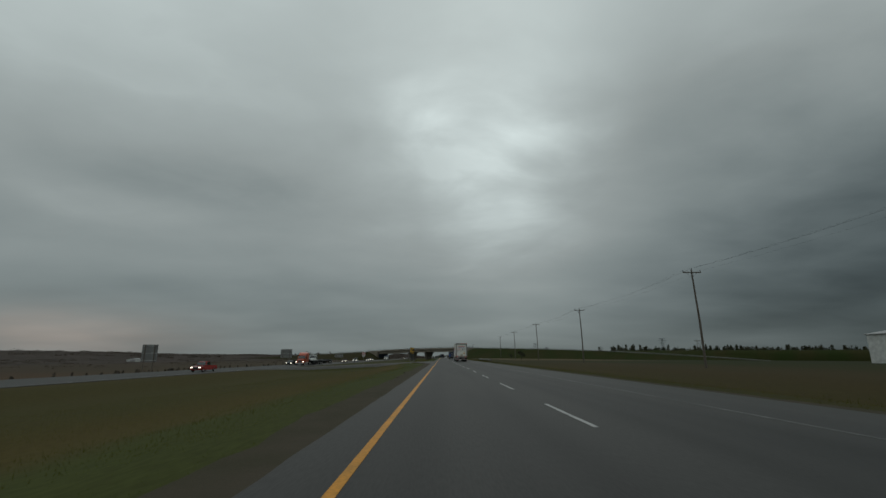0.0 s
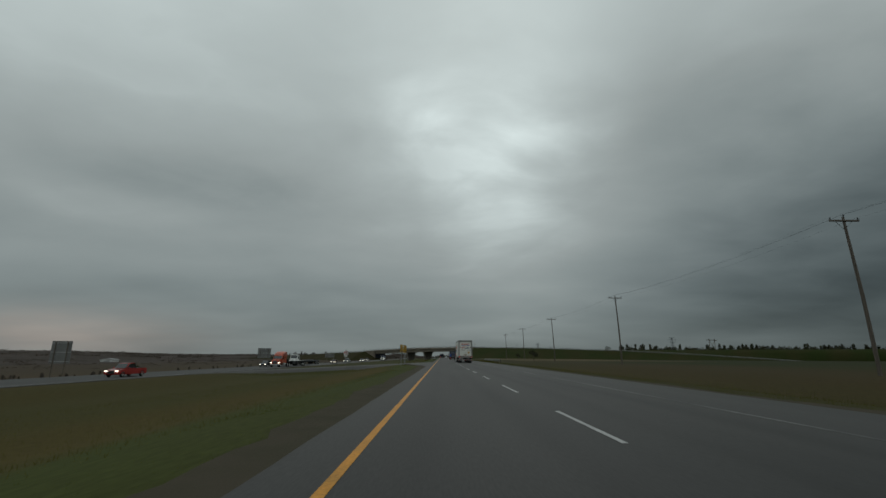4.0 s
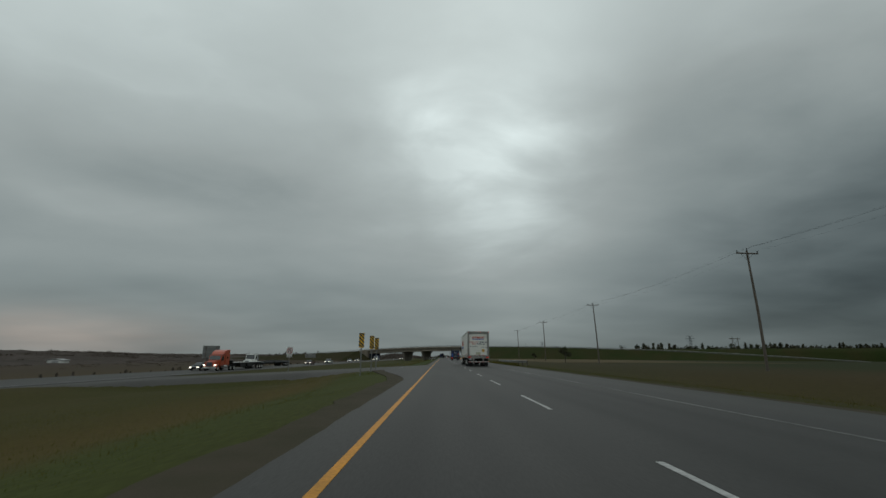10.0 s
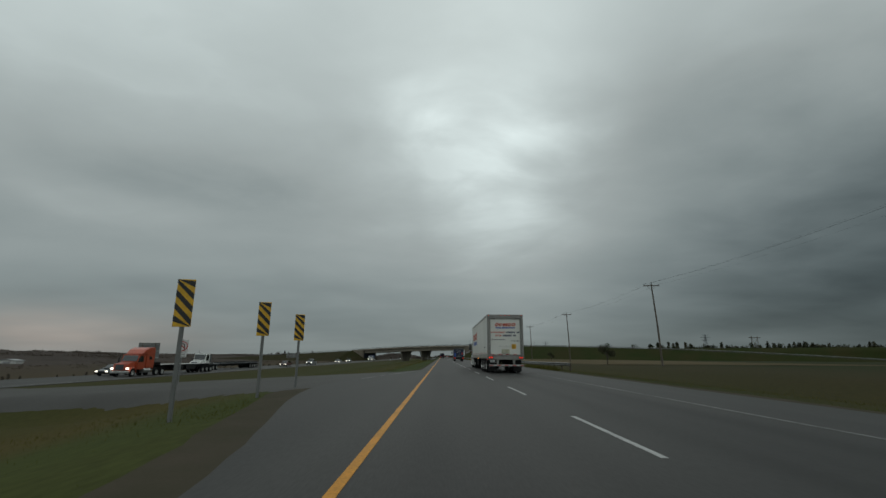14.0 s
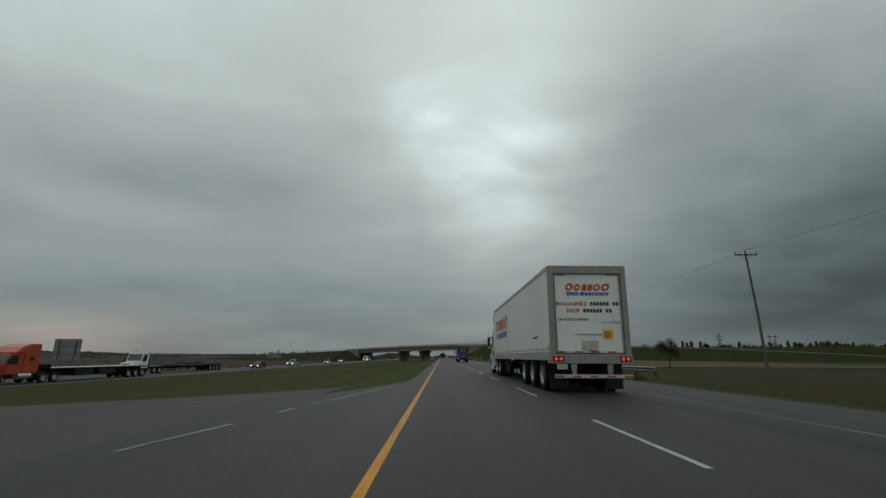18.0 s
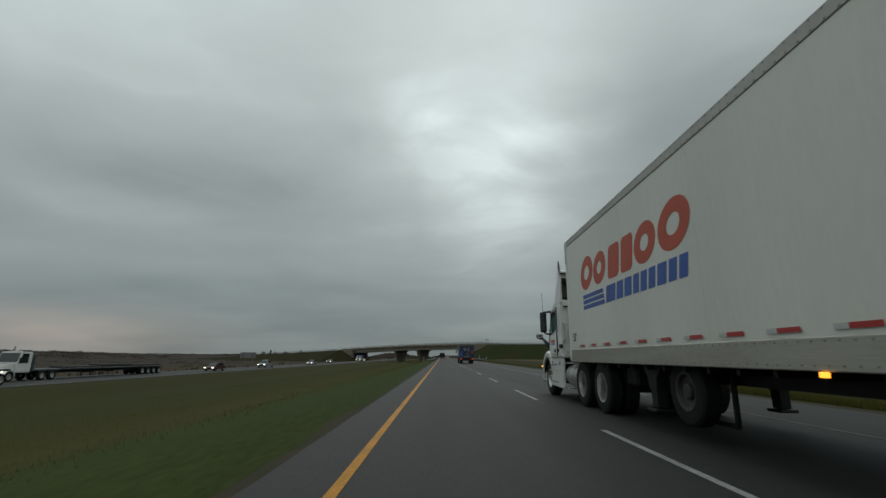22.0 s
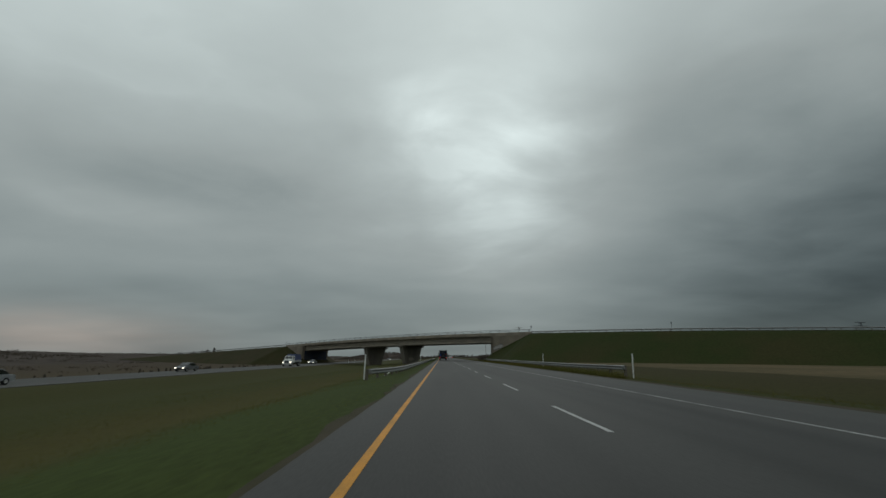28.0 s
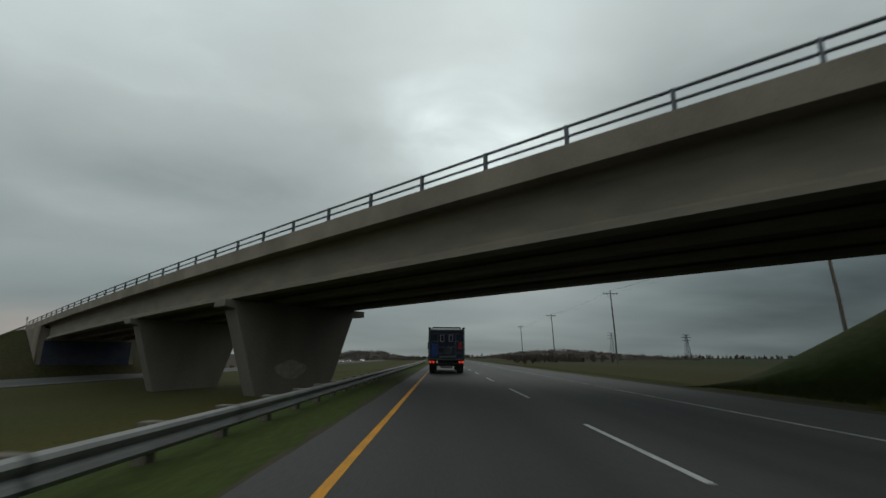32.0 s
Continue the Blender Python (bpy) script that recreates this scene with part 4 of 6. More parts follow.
for x in (0.66, TW - 0.86):
    part("suspension", box(bm_new(), x, x + 0.2, 0.9, 5.9, 0.6, 0.9, 0.03), M["black"], trailer)
for x in (0.20, TW - 0.42):
    bm = prism(bm_new(), [(11.60, 1.04), (12.42, 1.04), (12.20, 0.82), (12.14, 0.62), (11.90, 0.62), (11.86, 0.82)], "x", x, x + 0.2)
    box(bm, x + 0.01, x + 0.19, 11.92, 12.12, 0.34, 0.66, 0.01)
    box(bm, x - 0.05, x + 0.25, 11.86, 12.18, 0.28, 0.33, 0.01)
    part("landing_leg", bm, M["black"], trailer, "black landing leg with gusset and foot plate")
part("landing_brace", rod(bm_new(), (0.42, 12.0, 0.75), (TW - 0.42, 12.0, 0.75), 0.03, n=6), M["black"], trailer)
part("landing_brace", rod(bm_new(), (0.42, 12.0, 0.6), (0.9, 13.2, 1.0), 0.025, n=6), M["black"], trailer)
bm = box(bm_new(), 0.35, 0.75, 13.0, 13.5, 0.6, 0.98, 0.05)
part("tool_box", bm, M["black"], trailer)
bm = bm_new()
for i in range(2):
    lathe(bm, [(0.14, -0.45), (0.17, -0.4), (0.17, 0.4), (0.14, 0.45)], (0.95 + 0.5 * i, 7.4, 0.8), "x", 14)
part("air_tank", bm, M["black"], trailer)

# ---- the day-cab tractor in front of the trailer ----
tractor = thing("truck_tractor", "white day-cab truck tractor coupled to the trailer", "truck", pose(3.36, 0, 0))
W2 = 2.48


def softened(outline, x0, x1, bevel, seg=2):
    """A side outline drawn out across the truck, with rounded edges."""
    bm = prism(bm_new(), outline, "x", x0, x1)
    bmesh.ops.bevel(bm, geom=[e for e in bm.edges if e.calc_face_angle(0) > 0.3], offset=bevel, segments=seg, affect="EDGES")
    return bm


bm = bm_new()
for x in (0.75, 1.6):
    box(bm, x, x + 0.12, 12.7, 19.3, 0.72, 0.98)
box(bm, 0.7, 1.8, 13.4, 15.6, 0.98, 1.05)
part("chassis", bm, M["black"], tractor, "black chassis rails")
part("cab", softened([(17.25, 1.12), (18.72, 1.12), (18.80, 1.45), (18.72, 1.85), (18.46, 2.46), (18.22, 2.64), (17.85, 2.72), (17.25, 2.74)], 0.05, W2 - 0.05, 0.05), M["cab_white"], tractor, "white painted steel cab")
# wind deflector: side cheeks that rise from the cab, a curved face, open behind
cheek = [(17.25, 2.66), (18.24, 2.60), (17.87, 2.76), (17.68, 3.07), (17.53, 3.34), (17.44, 3.58), (17.40, 3.76), (17.32, 3.80), (17.27, 3.74), (17.26, 3.45), (17.24, 3.2)]
for x in (0.045, W2 - 0.115):
    part("roof_fairing_side", softened(cheek, x, x + 0.07, 0.015, 1), M["cab_white"], tractor)
face = [(18.22, 2.63), (17.86, 2.78), (17.67, 3.08), (17.52, 3.34), (17.43, 3.60)]
part("roof_fairing", prism(bm_new(), face + [(y - 0.05, z - 0.02) for y, z in reversed(face)], "x", 0.115, W2 - 0.115), M["cab_white"], tractor, "curved white wind deflector")
part("fairing_back", box(bm_new(), 0.12, W2 - 0.12, 17.40, 17.42, 2.76, 3.38), M["underside_grey"], tractor, "dark grey back of the deflector")
part("fairing_crossbar", box(bm_new(), 0.11, W2 - 0.11, 17.28, 17.40, 3.36, 3.46, 0.015), M["cab_white"], tractor)
part("fairing_lip", prism(prism(bm_new(), [(17.22, 3.50), (17.30, 3.84), (17.26, 3.86), (17.21, 3.62)], "x", 0.045, 0.07), [(17.16, 3.47), (17.3, 3.47), (17.3, 3.50), (17.18, 3.505)], "x", 0.07, 0.5), M["black"], tractor, "black rubber lip")
bm = rod(bm_new(), (0.2, 17.36, 3.30), (0.62, 17.32, 2.76), 0.05, n=6)
rod(bm, (W2 - 0.2, 17.36, 3.30), (W2 - 0.62, 17.32, 2.76), 0.05, n=6)
rod(bm, (0.12, 17.33, 2.77), (W2 - 0.12, 17.33, 2.77), 0.045, n=6)
part("fairing_brace", bm, M["black"], tractor)
bm = box(bm_new(), 0.60, 0.72, 17.16, 17.26, 2.46, 2.80, 0.015)
box(bm, 0.12, 0.62, 17.2, 17.25, 2.52, 2.56)
part("work_lamp_bracket", bm, M["black"], tractor)
# hood, lofted from the cowl to the grille
bm = bm_new()
rings = []
for y, x0, zt in ((18.56, 0.03, 1.86), (18.85, 0.07, 1.83), (19.2, 0.15, 1.71), (19.5, 0.23, 1.56), (19.74, 0.30, 1.38), (19.86, 0.36, 1.15)):
    half = [(x0, 0.98), (x0, zt - 0.2), (x0 + 0.05, zt - 0.08), (x0 + 0.16, zt - 0.015), (x0 + 0.4, zt)]
    rings.append([bm.verts.new((x, y, z)) for x, z in half + [(W2 - x, z) for x, z in reversed(half)]])
for p, q in zip(rings, rings[1:]):
    for i in range(10):
        bm.faces.new((p[i], p[(i + 1) % 10], q[(i + 1) % 10], q[i]))
bm.faces.new(rings[0])
bm.faces.new(rings[-1])
bmesh.ops.recalc_face_normals(bm, faces=bm.faces)
part("hood", bm, M["cab_white"], tractor, "sloping white hood", smooth=True)
part("hood_intake", prism(bm_new(), [(19.32, 1.46), (19.52, 1.40), (19.62, 1.22), (19.56, 1.08), (19.42, 1.24)], "x", 0.17, 0.30), M["black"], tractor, "black side intake")
part("hood_seam", prism(bm_new(), [(18.585, 1.84), (18.605, 1.84), (18.78, 1.36), (18.76, 1.34)], "x", 0.015, 0.06), M["black"], tractor)
part("grille", box(bm_new(), 0.55, W2 - 0.55, 19.80, 19.94, 0.62, 1.30, 0.04), M["dark_steel"], tractor)
part("bumper", softened([(19.44, 0.36), (19.86, 0.36), (19.92, 0.70), (19.80, 0.80), (19.55, 0.76)], 0.04, W2 - 0.04, 0.05), M["cab_white"], tractor, "white bumper")


def arch(parent, x0, x1, yc, zc, r0, r1, a0, a1, material, name="fender"):
    bm = bm_new()
    rows = []
    for i in range(21):
        a = radians(a0 + (a1 - a0) * i / 20)
        rows.append([bm.verts.new((x, yc + r * math.cos(a), zc + r * math.sin(a))) for x, r in ((x0, r0), (x0, r1 - 0.07), (x0 + 0.02, r1 - 0.03), (x0 + 0.08, r1), (x1, r1), (x1, r0))])
    k = len(rows[0])
    for p, q in zip(rows, rows[1:]):
        for j in range(k):
            bm.faces.new((p[j], p[(j + 1) % k], q[(j + 1) % k], q[j]))
    bm.faces.new(rows[0])
    bm.faces.new(rows[-1])
    bmesh.ops.recalc_face_normals(bm, faces=bm.faces)
    return part(name, bm, material, parent)


for x0, x1 in ((0.0, 0.55), (W2 - 0.55, W2)):
    arch(tractor, x0, x1, 19.03, 0.56, 0.58, 0.77, -14, 176, M["cab_white"])
    arch(tractor, x0 + 0.03, x1, 19.03, 0.55, 0.555, 0.57, -10, 172, M["black"], "fender_liner")
part("fender_seam", box(bm_new(), -0.004, 0.02, 19.68, 19.80, 0.775, 0.785), M["black"], tractor)
for x in (0.0, W2 - 0.02):
    part("headlight", box(bm_new(), x + 0.08 if not x else x - 0.3, x + 0.34 if not x else x - 0.06, 19.72, 19.86, 0.92, 1.14, 0.05), M["glass_dark"], tractor)
part("turn_signal", box(bm_new(), -0.012, 0.03, 19.70, 19.79, 0.82, 0.87, 0.01), M["amber_light"], tractor, "lit amber lamp")
# door with its window
door = part("cab_door", prism(bm_new(), [(17.81, 1.16), (18.58, 1.18), (18.74, 1.36), (18.70, 1.84), (18.42, 2.44), (18.30, 2.50), (17.73, 2.55)], "x", 0.028, 0.052), M["cab_white"], tractor, "white cab door")
gap = prism(bm_new(), [(17.803, 1.14), (17.815, 1.14), (17.735, 2.56), (17.723, 2.56)], "x", 0.024, 0.05)
prism(gap, [(17.73, 2.545), (18.30, 2.495), (18.42, 2.435), (18.425, 2.45), (18.30, 2.51), (17.73, 2.56)], "x", 0.024, 0.05)
part("door_gap", gap, M["black"], door)
pane = [(17.85, 1.93), (18.50, 1.80), (18.585, 1.88), (18.36, 2.40), (18.28, 2.43), (17.80, 2.47)]
part("window", prism(bm_new(), pane, "x", 0.019, 0.030), M["glass_teal"], door, "teal-tinted side window")
cy, cz = 18.2, 2.14
part("window_seal", prism(bm_new(), [(cy + (y - cy) * 1.06, cz + (z - cz) * 1.08) for y, z in pane], "x", 0.023, 0.0275), M["black"], door)
# upper third of the pane in darker glass
part("window_shade", prism(bm_new(), [(17.815, 2.30), (18.40, 2.30), (18.36, 2.40), (18.28, 2.43), (17.80, 2.47)], "x", 0.0165, 0.021), M["glass_dark"], door, "dark upper part of the window")
part("division_bar", prism(bm_new(), [(18.46, 1.81), (18.49, 1.80), (18.36, 2.40), (18.335, 2.41)], "x", 0.016, 0.02), M["black"], door)
part("door_handle", box(bm_new(), 0.010, 0.032, 17.92, 18.09, 1.27, 1.36, 0.015), M["black"], door)
part("lock_plate", box(bm_new(), 0.035, 0.06, 17.64, 17.76, 1.29, 1.37, 0.012), M["black"], tractor)
part("windscreen", prism(bm_new(), [(18.79, 1.87), (18.82, 1.87), (18.54, 2.46), (18.51, 2.46)], "x", 0.14, W2 - 0.14), M["glass_dark"], tractor)
logo(door, pose(0.026, 18.52, 1.49, 0, 0, -90), 0.52, 0.16, "door_emblem")
for i in range(10):
    part("number_bar", box(bm_new(), 0.024, 0.029, 17.98 + 0.034 * i, 18.005 + 0.034 * i, 1.20, 1.235), M["rear_frame"], door)
for z in (1.60, 1.68, 1.76):
    part("cowl_vent", box(bm_new(), 0.03, 0.056, 18.66, 18.74, z, z + 0.04), M["rear_frame"], tractor)
# sun visor, mirrors, aerial
part("visor", prism(bm_new(), [(18.40, 2.56), (18.66, 2.47), (18.66, 2.44), (18.44, 2.49)], "x", 0.1, W2 - 0.1), M["dark_steel"], tractor)
bm = rod(bm_new(), (0.05, 18.32, 2.47), (-0.13, 18.62, 2.50), 0.022, n=8)
rod(bm, (0.05, 18.44, 2.52), (-0.1, 18.5, 2.50), 0.018, n=8)
part("mirror_arm", bm, M["black"], tractor)
bm = rod(bm_new(), (-0.15, 18.62, 1.90), (-0.10, 18.60, 1.83), 0.022, n=8)
rod(bm, (-0.10, 18.60, 1.83), (0.05, 18.58, 1.83), 0.026, n=8)
rod(bm, (0.04, 18.58, 1.80), (0.04, 18.56, 1.98), 0.03, n=8)
part("mirror_arm", bm, M["black"], tractor)
part("mirror", box(bm_new(), -0.25, -0.05, 18.58, 18.70, 1.88, 2.50, 0.045, 3), M["black"], tractor, "tall black wing mirror")
# dark glass in place of a mirror: its dim reflection is in the colour
part("mirror_glass", box(bm_new(), -0.23, -0.07, 18.566, 18.579, 1.93, 2.45, 0.004), M["glass_dark"], tractor, "mirror pane facing back")
bm = rod(bm_new(), (0.26, 19.40, 1.40), (0.06, 19.80, 1.73), 0.085, 0.035, n=10)
rod(bm, (0.06, 19.80, 1.73), (-0.04, 19.92, 1.735), 0.035, 0.028, n=8)
part("hood_mirror_arm", bm, M["black"], tractor, "broad black mirror arm")
part("hood_mirror", box(bm_new(), -0.12, 0.09, 19.86, 19.98, 1.74, 1.88, 0.03, 2), M["dark_steel"], tractor, "small hood mirror")
part("hood_mirror_glass", box(bm_new(), -0.105, 0.075, 19.85, 19.862, 1.755, 1.865), M["mirror"], tractor)
part("aerial", rod(bm_new(), (-0.15, 18.66, 2.50), (-0.17, 18.64, 3.12), 0.007, 0.004, n=6), M["black"], tractor)
# back of the cab: ribs, window, grab rail, hoses
part("back_window", box(bm_new(), 0.46, W2 - 0.46, 17.225, 17.25, 2.06, 2.42, 0.02), M["glass_teal"], tractor)
part("back_window_seal", box(bm_new(), 0.42, W2 - 0.42, 17.235, 17.252, 2.02, 2.46, 0.02), M["black"], tractor)
for z in (1.3, 1.5, 1.85, 2.05):
    for a, b in ((0.12, 0.40), (0.5, W2 - 0.12)) if z > 1.9 else ((0.12, W2 - 0.12),):
        part("cab_rib", box(bm_new(), a, b, 17.228, 17.255, z, z + 0.03, 0.006), M["cab_white"], tractor)
bm = rod(bm_new(), (0.10, 17.15, 1.62), (0.08, 17.13, 2.05), 0.018, n=8)
rod(bm, (0.10, 17.25, 1.54), (0.10, 17.15, 1.62), 0.018, n=8)
rod(bm, (0.08, 17.13, 2.05), (0.08, 17.25, 2.15), 0.018, n=8)
part("grab_rail", bm, M["silver_tape"], tractor, "pale grab rail")
part("socket_box", box(bm_new(), 0.30, 0.42, 17.15, 17.25, 1.64, 1.80, 0.015), M["black"], tractor)
for x, dx in ((0.62, 0.1), (0.8, -0.05), (1.0, 0.15)):
    bm = bm_new()
    pts = [(x, 17.24, 1.95), (x + dx, 17.05, 1.6), (x + dx * 1.5, 16.75, 1.22), (x + dx, 16.35, 1.35), (x, 16.16, 1.6)]
    for p, q in zip(pts, pts[1:]):
        rod(bm, p, q, 0.02, n=6)
    part("air_hose", bm, M["black"], tractor)
part("side_lamp", box(bm_new(), -0.02, 0.06, 17.20, 17.38, 1.37, 1.49, 0.02), M["underside_grey"], tractor)
# side skirt, steps, tank
part("side_skirt", prism(bm_new(), [(17.12, 0.30), (18.50, 0.34), (18.42, 0.60), (18.40, 1.10), (17.12, 1.10)], "x", 0.0, 0.06), M["cab_white"], tractor, "white side skirt with steps")
part("skirt_gap", box(bm_new(), 0.005, 0.055, 18.05, 18.72, 1.10, 1.118), M["black"], tractor)
part("step_slot", box(bm_new(), -0.014, 0.02, 17.80, 18.38, 0.90, 0.945, 0.004), M["rear_frame"], tractor)
part("step_slot", box(bm_new(), -0.014, 0.02, 17.70, 18.32, 0.43, 0.47, 0.004), M["rear_frame"], tractor)
# grey strip drawn for the shade line along the skirt's crease
part("skirt_seam", prism(bm_new(), [(17.12, 0.735), (18.41, 0.77), (18.41, 0.78), (17.12, 0.745)], "x", -0.003, 0.02), M["rear_frame"], tractor)
part("skirt_vent", prism(bm_new(), [(18.28, 0.96), (18.40, 0.96), (18.38, 1.01), (18.24, 1.01)], "x", -0.004, 0.02), M["black"], tractor)
part("skirt_badge", prism(bm_new(), [(17.55, 0.92), (17.38, 0.92), (17.38, 1.02), (17.47, 1.02)], "x", -0.004, 0.02), M["blue_logo"], tractor)
part("fuel_tank", lathe(bm_new(), [(0.24, -0.47), (0.275, -0.46), (0.29, -0.43), (0.29, 0.43), (0.275, 0.46), (0.24, 0.47)], (0.33, 16.57, 0.66), "y", 48), M["aluminium"], tractor, "dull aluminium tank", smooth=False)
for y in (16.32, 16.82):
    part("tank_strap", lathe(bm_new(), [(0.296, -0.03), (0.3, -0.03), (0.3, 0.03), (0.296, 0.03)], (0.33, y, 0.66), "y", 48), M["aluminium"], tractor)
for y in (16.24, 16.74):
    part("tank_tread", box(bm_new(), 0.02, 0.5, y, y + 0.3, 0.965, 0.99, 0.006), M["aluminium"], tractor, "grey step plate")
# two black filler boxes, added to make the space under the cab dark
part("battery_box", box(bm_new(), 0.3, 1.0, 17.14, 18.2, 0.4, 1.1, 0.02), M["black"], tractor)
part("under_frame", box(bm_new(), 0.62, 1.9, 15.8, 18.7, 0.45, 1.1, 0.03), M["black"], tractor)
part("tank_step", box(bm_new(), -0.02, 0.2, 16.4, 17.05, 0.34, 0.37, 0.006), M["aluminium"], tractor)
for y in (14.17, 15.53):
    part("drive_axle", rod(bm_new(), (0.2, y, 0.52), (W2 - 0.2, y, 0.52), 0.1, n=10), M["black"], tractor)
    for x, sd in ((0.17, -1), (0.51, -1), (W2 - 0.17, 1), (W2 - 0.51, 1)):
        wheel(tractor, x, y, 0.52, 0.27, sd, dual=True)
for x, sd in ((0.22, -1), (W2 - 0.22, 1)):
    wheel(tractor, x, 19.01, 0.50, 0.30, sd)
part("front_axle", rod(bm_new(), (0.3, 18.95, 0.5), (W2 - 0.3, 18.95, 0.5), 0.07, n=8), M["black"], tractor)
part("steering_wheel", lathe(bm_new(), [(0.2, -0.015), (0.23, 0.0), (0.2, 0.015)], (0.55, 18.4, 1.86), "y", 16), M["black"], tractor)
# ---- utility poles and their wires ----
POLE_YS = [-101, -59, -17, 25, 67, 109, 257, 295, 332, 372]


def pole_x(y):
    return 27.5 if y < 200 else 25.0



def utility_pole(lean, arm):
    ob = thing("utility_pole", "weathered wooden utility pole with crossarm and insulators", "utility pole", group="roadside utility poles")
    bm = rod(bm_new(), (0, 0, -0.6), (lean * 0.35, 0, 5), 0.125, 0.105, 12)
    rod(bm, (lean * 0.35, 0, 5), (lean, 0.05, 10.4), 0.105, 0.075, 12)
    part("shaft", bm, M["wood_pole"], ob)
    part("crossarm", box(bm_new(), lean - arm, lean + arm, -0.05, 0.06, 10.08, 10.19, 0.01), M["wood_pole"], ob)
    for sx in (-1, 1):
        part("brace", rod(bm_new(), (lean + sx * arm * 0.55, 0.06, 10.09), (lean, 0.1, 9.55), 0.014, n=6), M["dark_steel"], ob)
    for x, z in ((lean - arm + 0.06, 10.19), (lean + arm - 0.06, 10.19), (lean, 10.4)):
        part("insulator", lathe(bm_new(), [(0.02, 0), (0.055, 0.03), (0.04, 0.08), (0.055, 0.12), (0.03, 0.18)], (x, 0, z), "z", 10), M["dark_steel"], ob, "small grey insulator")
    return ob


pole = utility_pole(-0.35, 1.0)
pole.matrix_basis = pose(pole_x(POLE_YS[0]), POLE_YS[0], 0.0)
for i, y in enumerate(POLE_YS[1:]):
    copy_thing(pole, pose(pole_x(y) + 0.2 * math.sin(3.1 * i), y, 0.05, 0, 0.5 * math.sin(i * 2.3), 4 * math.sin(i * 1.7)))
cable = thing("overhead_wires", "thin dark overhead wires sagging between poles", "power line")
for off, z, r in ((-1.29, 10.36, 0.003), (0.59, 10.36, 0.003), (-0.35, 10.57, 0.008)):
    for a, b in zip(POLE_YS, POLE_YS[1:]):
        if b - a > 60:
            continue
        bm = bm_new()
        ring3 = []
        pts = [(pole_x(a) + off, a + (b - a) * k / 8, z + 0.05 - 0.55 * (1 - (k / 4 - 1) ** 2)) for k in range(9)]
        for p in pts:
            ring3.append([bm.verts.new((p[0] + r * math.cos(q), p[1], p[2] + r * math.sin(q))) for q in (0.5, 2.6, 4.7)])
        for p, q in zip(ring3, ring3[1:]):
            for k in range(3):
                bm.faces.new((p[k], p[(k + 1) % 3], q[(k + 1) % 3], q[k]))
        part("wire", bm, M["black"], cable)


# far transmission structures
def h_frame(m, h, w):
    ob = thing("transmission_tower", "distant two-legged wooden transmission structure", "pylon", m, group="distant pylons")
    for x in (-w / 2, w / 2):
        part("leg", rod(bm_new(), (x, 0, -1), (x, 0, h), 0.28, 0.2, 8), M["wood_pole"], ob)
    part("crossarm", box(bm_new(), -w * 0.95, w * 0.95, -0.2, 0.2, h - 1.6, h - 1.1), M["wood_pole"], ob)
    part("brace", rod(bm_new(), (-w / 2, 0, h * 0.45), (w / 2, 0, h - 1.6), 0.12, n=6), M["wood_pole"], ob)
    part("brace", rod(bm_new(), (w / 2, 0, h * 0.45), (-w / 2, 0, h - 1.6), 0.12, n=6), M["wood_pole"], ob)


def lattice_tower(m, h):
    ob = thing("lattice_tower", "distant dark steel lattice tower", "pylon", m, group="distant pylons")
    for sx in (-1, 1):
        for sy in (-1, 1):
            part("leg", rod(bm_new(), (sx * h * 0.1, sy * h * 0.1, -1), (sx * 0.3, sy * 0.3, h), 0.16, 0.1, 6), M["dark_steel"], ob)
    for k in range(5):
        z0, z1 = h * k / 5, h * (k + 1) / 5
        r0, r1 = h * 0.1 * (1 - k / 5) + 0.3, h * 0.1 * (1 - (k + 1) / 5) + 0.3
        part("brace", rod(bm_new(), (-r0, -r0, z0), (r1, -r1, z1), 0.08, n=5), M["dark_steel"], ob)
        part("brace", rod(bm_new(), (r0, -r0, z0), (-r1, -r1, z1), 0.08, n=5), M["dark_steel"], ob)
    for z, w in ((h * 0.78, h * 0.16), (h * 0.9, h * 0.2), (h, h * 0.14)):
        part("arm", box(bm_new(), -w, w, -0.15, 0.15, z - 0.2, z + 0.1), M["dark_steel"], ob)


h_frame(pose(232, 312, 0.5, 0, 0, 25), 17, 7)
lattice_tower(pose(214, 345, 0.5), 19)
lattice_tower(pose(132, 480, 0.3), 13)
lattice_tower(pose(150, 640, 0.3), 22)


# ---- guard rails ----
def beam_outline():
    return [(0.0, 0.155), (0.05, 0.13), (0.075, 0.09), (0.05, 0.045), (0.005, 0.0), (0.05, -0.045), (0.075, -0.09), (0.05, -0.13), (0.0, -0.155)]


